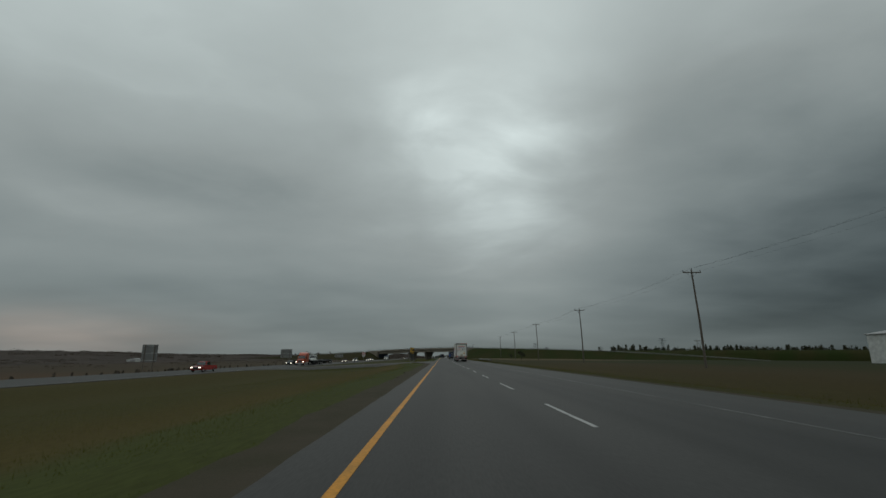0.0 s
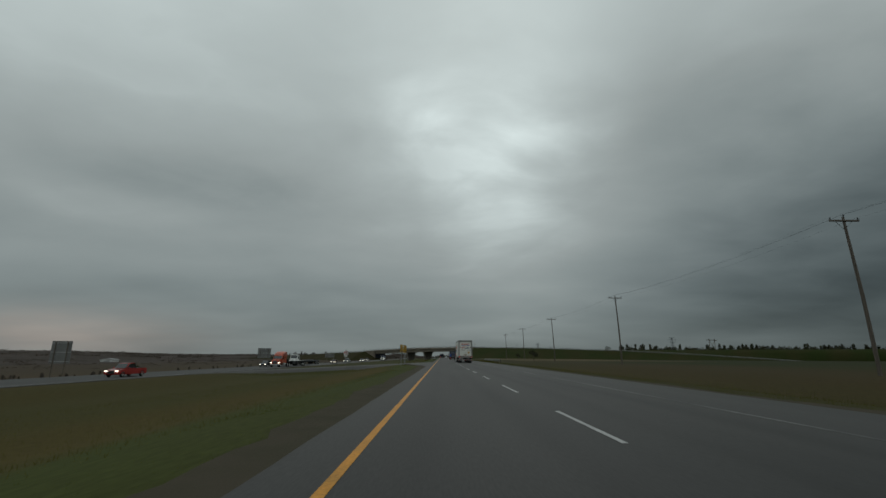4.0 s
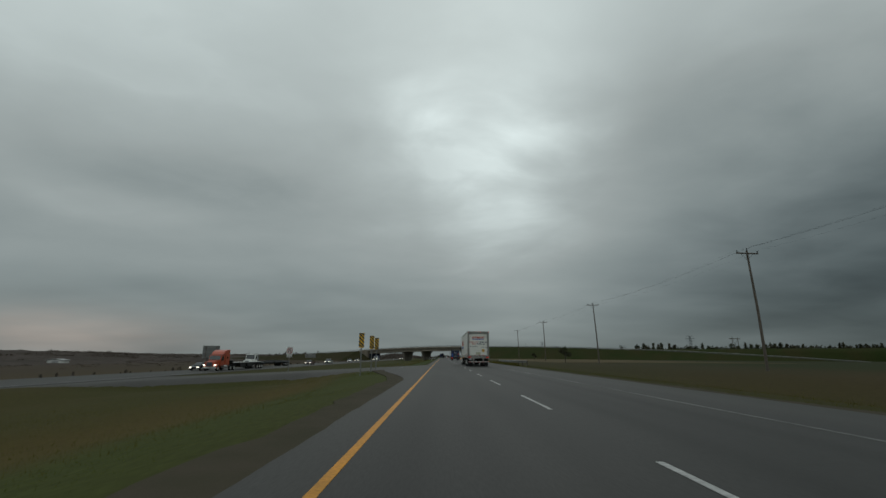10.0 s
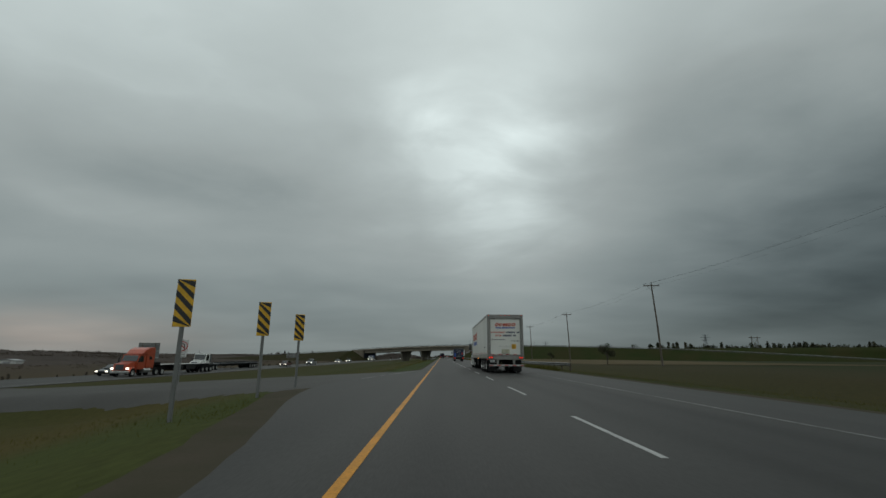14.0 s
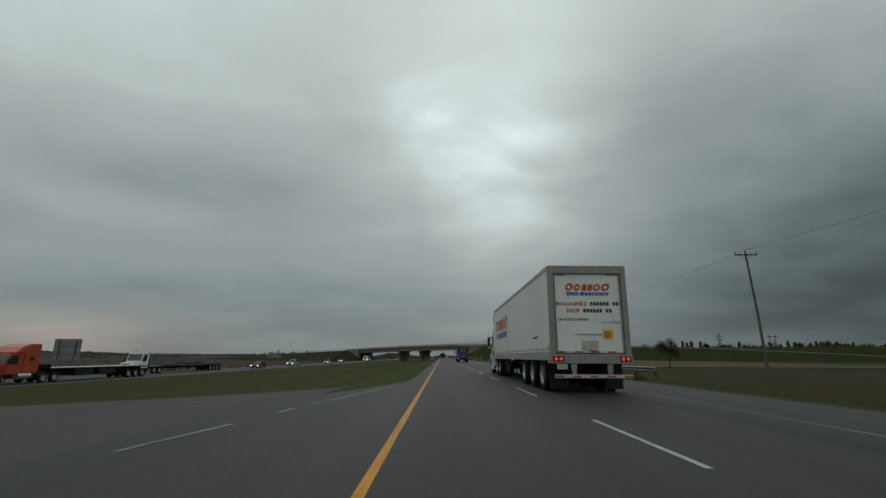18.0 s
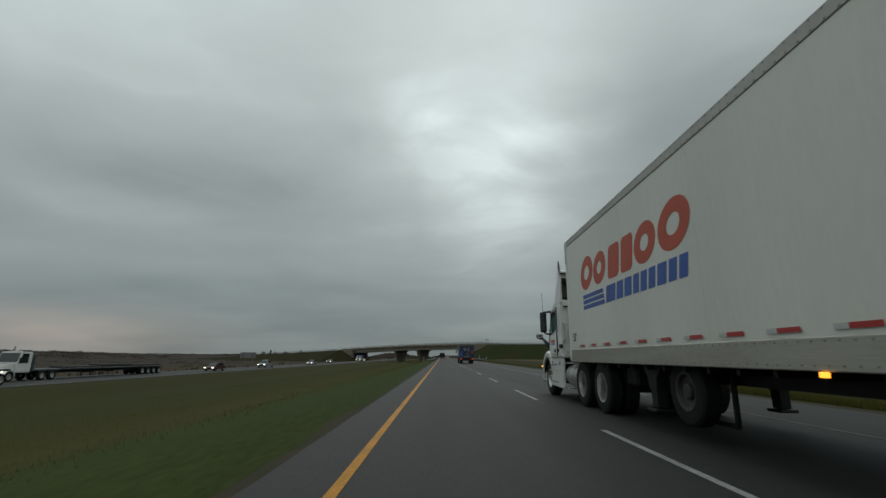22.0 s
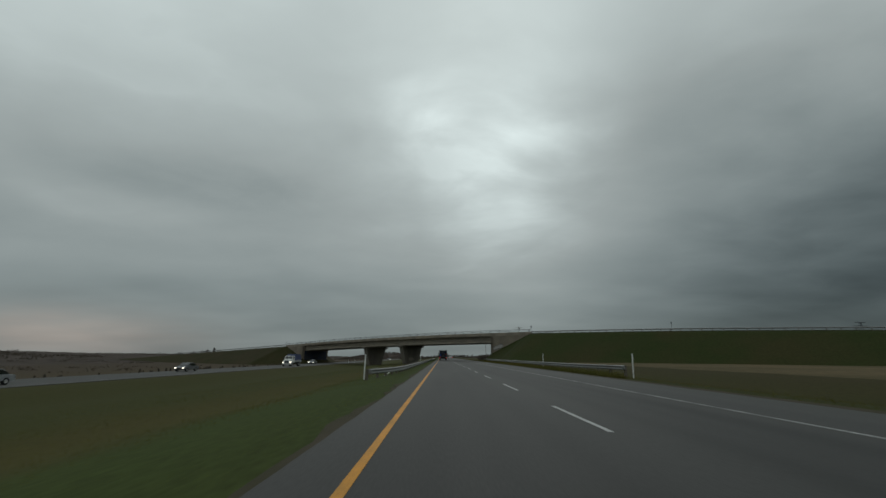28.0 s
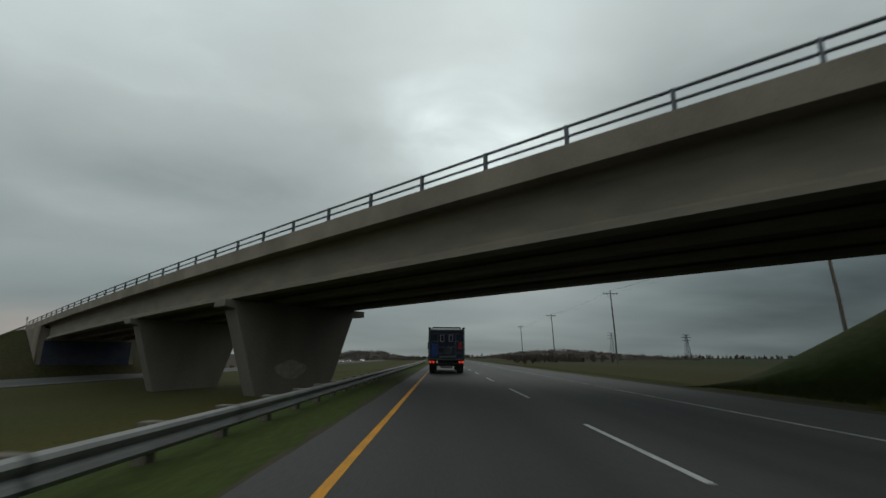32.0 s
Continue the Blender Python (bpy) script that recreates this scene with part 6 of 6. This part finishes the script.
for x in (-0.3, 0.3):
    bm = rod(bm_new(), (x - 0.12, 0.0, 2.14), (x - 0.12, 0.0, 2.58), 0.022, n=8)
    rod(bm, (x + 0.12, 0.0, 2.14), (x + 0.12, 0.0, 2.58), 0.022, n=8)
    rod(bm, (x - 0.12, 0.0, 2.58), (x + 0.12, 0.0, 2.58), 0.022, n=8)
    rod(bm, (x - 0.12, 0.0, 2.14), (x + 0.12, 0.0, 2.14), 0.022, n=8)
    part("ladder_hoop", bm, M["silver_tape"], hauler, "pale upright hoop")
part("blue_panel", box(bm_new(), -1.06, -0.66, 0.0, 0.05, 1.1, 2.0, 0.02), M["blue_logo"], hauler, "brighter blue panel")
part("red_panel", box(bm_new(), 0.78, 1.04, 0.0, 0.05, 1.62, 2.08, 0.02), M["red_tape"], hauler, "red patch on the tailgate")
part("hose_reel", lathe(bm_new(), [(0.26, -0.08), (0.3, -0.06), (0.3, 0.06), (0.26, 0.08), (0.1, 0.08), (0.1, -0.08)], (0.1, -0.06, 1.52), "y", 18), M["dark_steel"], hauler, "dark hose reel")
part("pale_panel", box(bm_new(), -0.5, 0.62, -0.02, 0.03, 1.04, 1.2, 0.02), M["galvanised"], hauler)
for x in (-1.02, 0.94):
    part("roof_rail", box(bm_new(), x, x + 0.08, 0.3, 7.0, 2.95, 3.08, 0.02), M["dark_steel"], hauler)
part("roof_rack", box(bm_new(), -0.98, 0.98, 0.2, 0.32, 3.04, 3.14, 0.02), M["dark_steel"], hauler)
part("bumper", box(bm_new(), -1.18, 1.18, -0.16, 0.1, 0.5, 0.68, 0.03), M["black"], hauler)
part("chassis", box(bm_new(), -0.6, 0.6, 0.1, 9.6, 0.55, 0.98), M["black"], hauler)
part("plate", box(bm_new(), -0.42, 0.42, -0.19, -0.16, 0.36, 0.5, 0.01), M["galvanised"], hauler)
for x in (-1.18, 0.66):
    part("mud_flap", box(bm_new(), x, x + 0.52, 0.62, 0.65, 0.12, 0.62), M["black"], hauler)
part("cab", vehicle_body([(7.5, 0.8), (9.9, 0.8), (9.9, 1.8), (9.5, 2.8), (7.5, 2.8)], -1.12, 1.12, 0.1), M["hauler_blue"], hauler)
for x in (-1.0, 1.0):
    sg = -1 if x < 0 else 1
    part("mirror_arm", rod(bm_new(), (sg * 1.1, 9.1, 2.35), (sg * 1.45, 9.0, 2.35), 0.025, n=6), M["black"], hauler)
    part("mirror", box(bm_new(), sg * 1.47 - 0.1, sg * 1.47 + 0.1, 8.92, 9.05, 1.75, 2.35, 0.03), M["black"], hauler)
for x in (-1.1, -0.9, 0.9, 1.1):
    part("tail_light", lathe(bm_new(), [(0.08, -0.02), (0.08, -0.05), (0.05, -0.065), (0.0, -0.067)], (x, -0.02, 0.76), "y", 14), M["tail_light"], hauler, "lit red lamp")
for y in (1.3, 2.65, 8.8):
    for x, sd in ((-0.98, -1), (0.98, 1)):
        wheel(hauler, x, y, 0.5, 0.4, sd, nuts=False)
copy_thing(hauler, pose(4.3, 84.0, 0))


# ---- farm buildings ----
def barn(m, w, d, h, label):
    ob = thing("farm_building", label, "barn", m)
    part("wall_shell", prism(bm_new(), [(0, 0), (w, 0), (w, h), (w / 2, h * 1.25), (0, h)], "y", 0, d), M["barn"], ob)
    part("roof", prism(bm_new(), [(-0.3, h - 0.1), (w / 2, h * 1.25 + 0.02), (w + 0.3, h - 0.1), (w + 0.3, h + 0.08), (w / 2, h * 1.25 + 0.22), (-0.3, h + 0.08)], "y", -0.4, d + 0.4), M["roof_metal"], ob)
    part("door", box(bm_new(), w * 0.3, w * 0.7, -0.05, 0.0, 0, h * 0.75), M["roof_metal"], ob)


barn(pose(100.5, -12, 0.2), 20, 14, 6.6, "white metal farm building across the field")
barn(pose(-172, 150, ground_z(-170, 150) - 0.2), 7, 3.5, 1.7, "small white shed far off in the brown field")
barn(pose(240, 260, 0.6), 16, 8, 2.6, "low pale farm shed before the trees")


# ---- woods, copses and bushes ----
ico = bmesh.new()
bmesh.ops.create_icosphere(ico, subdivisions=1, radius=1.0)
ICO_V = np.array([v.co[:] for v in ico.verts])
ICO_F = np.array([[v.index for v in f.verts] for f in ico.faces])
ico.free()


def clumps(name, centres, sizes, material, rng):
    """Many rough leaf clumps in one mesh."""
    vs, fs = [], []
    for i, (c, s) in enumerate(zip(centres, sizes)):
        v = ICO_V * (1 + 0.35 * (rng.random((len(ICO_V), 1)) - 0.5)) * np.array(s) + np.array(c)
        vs.append(v)
        fs.append(ICO_F + i * len(ICO_V))
    me = bpy.data.meshes.new(name)
    me.from_pydata(np.concatenate(vs).tolist(), [], np.concatenate(fs).tolist())
    me.materials.append(material)
    return me


def leaf_cloud(name, centres, radii, per, size, material, rng):
    """Small leaf faces scattered through blobs, for crowns seen with gaps."""
    vs = []
    for c, r in zip(centres, radii):
        d = rng.normal(size=(per, 3))
        d /= np.linalg.norm(d, axis=1, keepdims=True)
        p = np.array(c) + d * np.array(r) * (rng.random((per, 1)) ** 0.4)
        a, b = rng.normal(size=(per, 3)), rng.normal(size=(per, 3))
        a *= size / np.linalg.norm(a, axis=1, keepdims=True)
        b *= size / np.linalg.norm(b, axis=1, keepdims=True)
        vs.append(np.stack([p - a * 0.5, p + b * 0.6, p + a * 0.5], 1).reshape(-1, 3))
    v = np.concatenate(vs)
    me = bpy.data.meshes.new(name)
    me.from_pydata(v.tolist(), [], np.arange(len(v)).reshape(-1, 3).tolist())
    me.materials.append(material)
    return me


rng = np.random.default_rng(5)
# wooded rise beyond the valley
def hill_z(x, y):
    far = smooth(-95, -560, x)
    roll = 0.75 + 0.5 * noise.noise(Vector((x * 0.003, y * 0.0022, 3))) + 0.25 * noise.noise(Vector((x * 0.01, y * 0.008, 5)))
    return ground_z(x, y) - 0.25 * (1 - far) + far * (3.2 + 6.6 * roll)


hx = [-90 - 7 * i for i in range(24)] + [-260 - 16 * i for i in range(42)]
hy = [-420 + 14 * i for i in range(140)]
hv = [(x, y, hill_z(x, y) + 1.1 * smooth(-120, -260, x) * noise.noise(Vector((x * 0.11, y * 0.09, 1)))) for y in hy for x in hx]
k = len(hx)
hme = bpy.data.meshes.new("hill")
hme.from_pydata(hv, [], [(b * k + a, (b + 1) * k + a, (b + 1) * k + a + 1, b * k + a + 1) for b in range(len(hy) - 1) for a in range(k - 1)])
for p in hme.polygons:
    p.use_smooth = True
hme.materials.append(M["hill_scrub"])
tagged(new("hill", hme), "low brown scrub-covered rise beyond the valley", "hill", kind="structure")
cs, rs = [], []
for i in range(2600):
    x = -230 - 520 * rng.random()
    y = -380 + 1800 * rng.random()
    if noise.noise(Vector((x * 0.012, y * 0.007, 9))) < 0.08:
        continue
    cs.append((x, y, hill_z(x, y) - 0.1))
    rs.append((4 + 6 * rng.random(), 4 + 6 * rng.random(), 0.9 + 1.9 * rng.random() ** 2))
tagged(new("far_woods", leaf_cloud("far_woods", cs, rs, 50, 1.5, M["leaf_autumn"], rng)), "far brown autumn woods on a low rise", "woods", kind="stuff")


def wooded_mound(name, xc, yc, rx, ry, h, label):
    """A low rise wholly covered with leafless scrub."""
    def top(x, y):
        q = math.hypot((x - xc) / rx, (y - yc) / ry)
        return ground_z(x, y) - 0.3 + h * (1 - smooth(0.0, 1.0, q)) * (0.9 + 0.3 * noise.noise(Vector((x * 0.05, y * 0.05, 2))))
    vs = [(xc + rx * (i / 15 - 1), yc + ry * (j / 15 - 1), top(xc + rx * (i / 15 - 1), yc + ry * (j / 15 - 1))) for j in range(31) for i in range(31)]
    me = bpy.data.meshes.new(name)
    me.from_pydata(vs, [], [(j * 31 + i, j * 31 + i + 1, j * 31 + i + 32, j * 31 + i + 31) for j in range(30) for i in range(30)])
    for p in me.polygons:
        p.use_smooth = True
    me.materials.append(M["hill_scrub"])
    ob = tagged(new(name, me), label, "hill", kind="structure")
    cs, rs = [], []
    for i in range(900):
        a, q = rng.random() * 2 * math.pi, math.sqrt(rng.random()) * 0.93
        x, y = xc + rx * q * math.cos(a), yc + ry * q * math.sin(a)
        cs.append((x, y, top(x, y) + 0.4))
        rs.append((1.6, 1.6, 0.5 + 0.8 * rng.random()))
    tagged(new("mound_scrub", leaf_cloud("mound_scrub", cs, rs, 40, 0.55, M["leaf_autumn"], rng)), "leafless brown scrub covering a low mound", "scrub", kind="stuff")


wooded_mound("mound_far", -62, 600, 52, 60, 7.2, "low wooded mound beside the road far ahead")
wooded_mound("mound_roadside", 78, 560, 62, 170, 6.0, "brown brushy slope beside the road beyond the overpass")


def copse(name, x0, y0, x1, y1, n, h0, h1, label, mat="leaf_dark", depth=25, fir=0.4):
    cs, rs, trunks = [], [], bm_new()
    for i in range(n):
        k = rng.random()
        x, y = x0 + (x1 - x0) * k + depth * (rng.random() - 0.5), y0 + (y1 - y0) * k + depth * (rng.random() - 0.5)
        h = h0 + (h1 - h0) * rng.random() ** 1.5
        base = ground_z(x, y)
        rod(trunks, (x, y, base - 0.5), (x, y, base + h * 0.8), 0.16, 0.06, 5)
        if rng.random() < fir:
            for j in range(4):
                cs.append((x, y, base + h * (0.2 + 0.22 * j)))
                rs.append((h * (0.19 - 0.04 * j), h * (0.19 - 0.04 * j), h * 0.16))
        else:
            for j in range(3):
                cs.append((x + h * 0.15 * (rng.random() - 0.5), y, base + h * (0.25 + 0.22 * j)))
                rs.append((h * (0.30 - 0.05 * j), h * 0.28, h * 0.22))
    ob = tagged(new(name, leaf_cloud(name, cs, rs, 60, (h0 + h1) * 0.07, M[mat], rng)), label, "woods", kind="stuff")
    t = part("trunks", trunks, M["bark"], ob)
    return ob


copse("tree_line", 150, 300, 420, 250, 520, 6.5, 12, "dark line of mixed trees across the fields")
copse("tree_line", 420, 250, 520, 60, 260, 7, 14, "dark line of mixed trees across the fields")
copse("copse", -175, 430, -120, 430, 40, 5, 9, "dark copse on a mound far off", "leaf_autumn")
copse("tree_line", -90, 800, 40, 830, 200, 3, 5, "far hazy line of trees beyond the road", "leaf_autumn", 25, 0.0)
copse("tree_line", 40, 620, 420, 640, 260, 2.5, 4.5, "low far hedge of trees", "leaf_autumn", 25, 0.0)
copse("roadside_scrub", 26, 330, 40, 470, 240, 1.0, 2.3, "low brown scrub beside the road beyond the overpass", "leaf_autumn", 18)


copse("roadside_brush", -55, -110, -55, 420, 300, 0.4, 1.1, "low dark brush along the far side of the opposite road", "leaf_autumn", 7, 0.0)
cs, rs = [], []
for i in range(700):
    x, y = -70 - 170 * rng.random(), -120 + 620 * rng.random()
    if noise.noise(Vector((x * 0.02, y * 0.012, 4))) < -0.05:
        continue
    cs.append((x, y, hill_z(x, y) + 0.1))
    rs.append((1.2 + 2.2 * rng.random(), 1.2 + 2.2 * rng.random(), 0.3 + 0.7 * rng.random() ** 2))
tagged(new("field_scrub", leaf_cloud("field_scrub", cs, rs, 40, 0.5, M["leaf_autumn"], rng)), "brown scrub scattered over the field below the rise", "scrub", kind="stuff")


def small_tree(x, y, h, label):
    ob = thing("tree", label, "tree", pose(x, y, ground_z(x, y)))
    bm = rod(bm_new(), (0, 0, -0.3), (0.05, 0, h * 0.45), 0.09, 0.06, 8)
    for i in range(6):
        a = i * 1.05
        rod(bm, (0.05, 0, h * (0.25 + 0.05 * i)), (h * 0.3 * math.cos(a), h * 0.3 * math.sin(a), h * (0.55 + 0.06 * i)), 0.045, 0.015, 6)
    part("trunk", bm, M["bark"], ob)
    cs = [(h * 0.24 * math.cos(k * 0.9), h * 0.24 * math.sin(k * 0.9), h * (0.45 + 0.07 * (k % 6))) for k in range(11)]
    rs = [(h * 0.17, h * 0.17, h * 0.15)] * 11
    cr = new("crown", leaf_cloud("crown", cs, rs, 150, h * 0.05, M["leaf_dark"], rng))
    cr.parent = ob


small_tree(24.5, 36.0, 3.3, "small dark bushy tree standing alone in the field")
small_tree(30.0, 95.0, 2.6, "small dark bush in the field")
small_tree(-55.0, -2.0, 1.6, "low dark bush beyond the opposite road")
small_tree(-58.0, 80.0, 1.8, "low dark bush beyond the opposite road")


# ---- grass blades on the verges ----
def blades(name, n, xr, yr, h0, h1, w, material, label, keep=lambda x, y: True):
    x = xr[0] + (xr[1] - xr[0]) * rng.random(n)
    y = yr[0] + (yr[1] - yr[0]) * rng.random(n)
    mask = np.array([keep(a, b) for a, b in zip(x, y)])
    x, y = x[mask], y[mask]
    z = np.array([ground_z(a, b) for a, b in zip(x, y)]) - 0.03
    k = len(x)
    a = rng.random(k) * math.pi
    h = h0 + (h1 - h0) * rng.random(k) ** 1.6
    ww = w * (0.6 + 0.8 * rng.random(k))
    lean = (rng.random((k, 2)) - 0.5) * h[:, None] * 1.2
    p0 = np.stack([x - ww * np.cos(a), y - ww * np.sin(a), z], 1)
    p1 = np.stack([x + ww * np.cos(a), y + ww * np.sin(a), z], 1)
    p2 = np.stack([x + lean[:, 0], y + lean[:, 1], z + h], 1)
    v = np.stack([p0, p1, p2], 1).reshape(-1, 3)
    me = bpy.data.meshes.new(name)
    me.from_pydata(v.tolist(), [], np.arange(len(v)).reshape(-1, 3).tolist())
    me.materials.append(material)
    return tagged(new(name, me), label, "grass", kind="stuff")


def median(x, y):
    return crossover(x, y) < 0.02 and x < paved_left(y) - 0.80 - 0.35 * noise.noise(Vector((y * 0.2, 9, 0))) + 0.70 * smooth(-4, 8, y)


blades("verge_grass", 230000, (-5.2, -1.7), (-112, 300), 0.015, 0.05, 0.006, M["blade_green"], "short green mown grass along the median edge", median)
blades("median_grass", 260000, (-20.0, -4.6), (-112, 320), 0.03, 0.13, 0.007, M["blade_dry"], "taller olive and straw-coloured median grass", median)
blades("outer_grass", 170000, (9.8, 18.0), (-112, 320), 0.03, 0.16, 0.008, M["blade_dry"], "olive and straw-coloured grass along the outer verge")

for y0, y1, n in ((12, 38, 16000), (138, 240, 60000)):
    blades("rank_grass", n, (10.3, 11.5), (y0, y1), 0.18, 0.52, 0.009, M["blade_dry"], "rank brown grass standing in front of the guard rail")

# sprayed tag on the abutment's wing wall: unreadable, so plain outlined blobs
tag_ob = thing("wall_graffiti", "pale bubble-shaped graffiti on the concrete wall", "graffiti")
for i in range(5):
    s, z, r = -1.15 - 0.58 * i, 3.3 + 0.17 * i, 0.50 + 0.12 * (i % 2)
    ring_o, ring_i = bm_new(), bm_new()
    for bm_, rr, n0 in ((ring_o, r, -0.010), (ring_i, r * 0.8, -0.016)):
        pts = [(s + rr * 0.8 * math.cos(q) * (1 + 0.12 * math.sin(3 * q + i)), z + rr * math.sin(q) * (1 + 0.1 * math.cos(2 * q + i))) for q in [2 * math.pi * k / 18 for k in range(18)]]
        lo = [bm_.verts.new(at_bridge(a, n0, b)) for a, b in pts]
        hi = [bm_.verts.new(at_bridge(a, n0 + 0.02, b)) for a, b in pts]
        bm_.faces.new(lo)
        for k in range(18):
            bm_.faces.new((lo[k], hi[k], hi[(k + 1) % 18], lo[(k + 1) % 18]))
        bmesh.ops.recalc_face_normals(bm_, faces=bm_.faces)
    part("outline_blob", ring_o, M["ink"], tag_ob)
    part("pale_blob", ring_i, M["graffiti"], tag_ob)
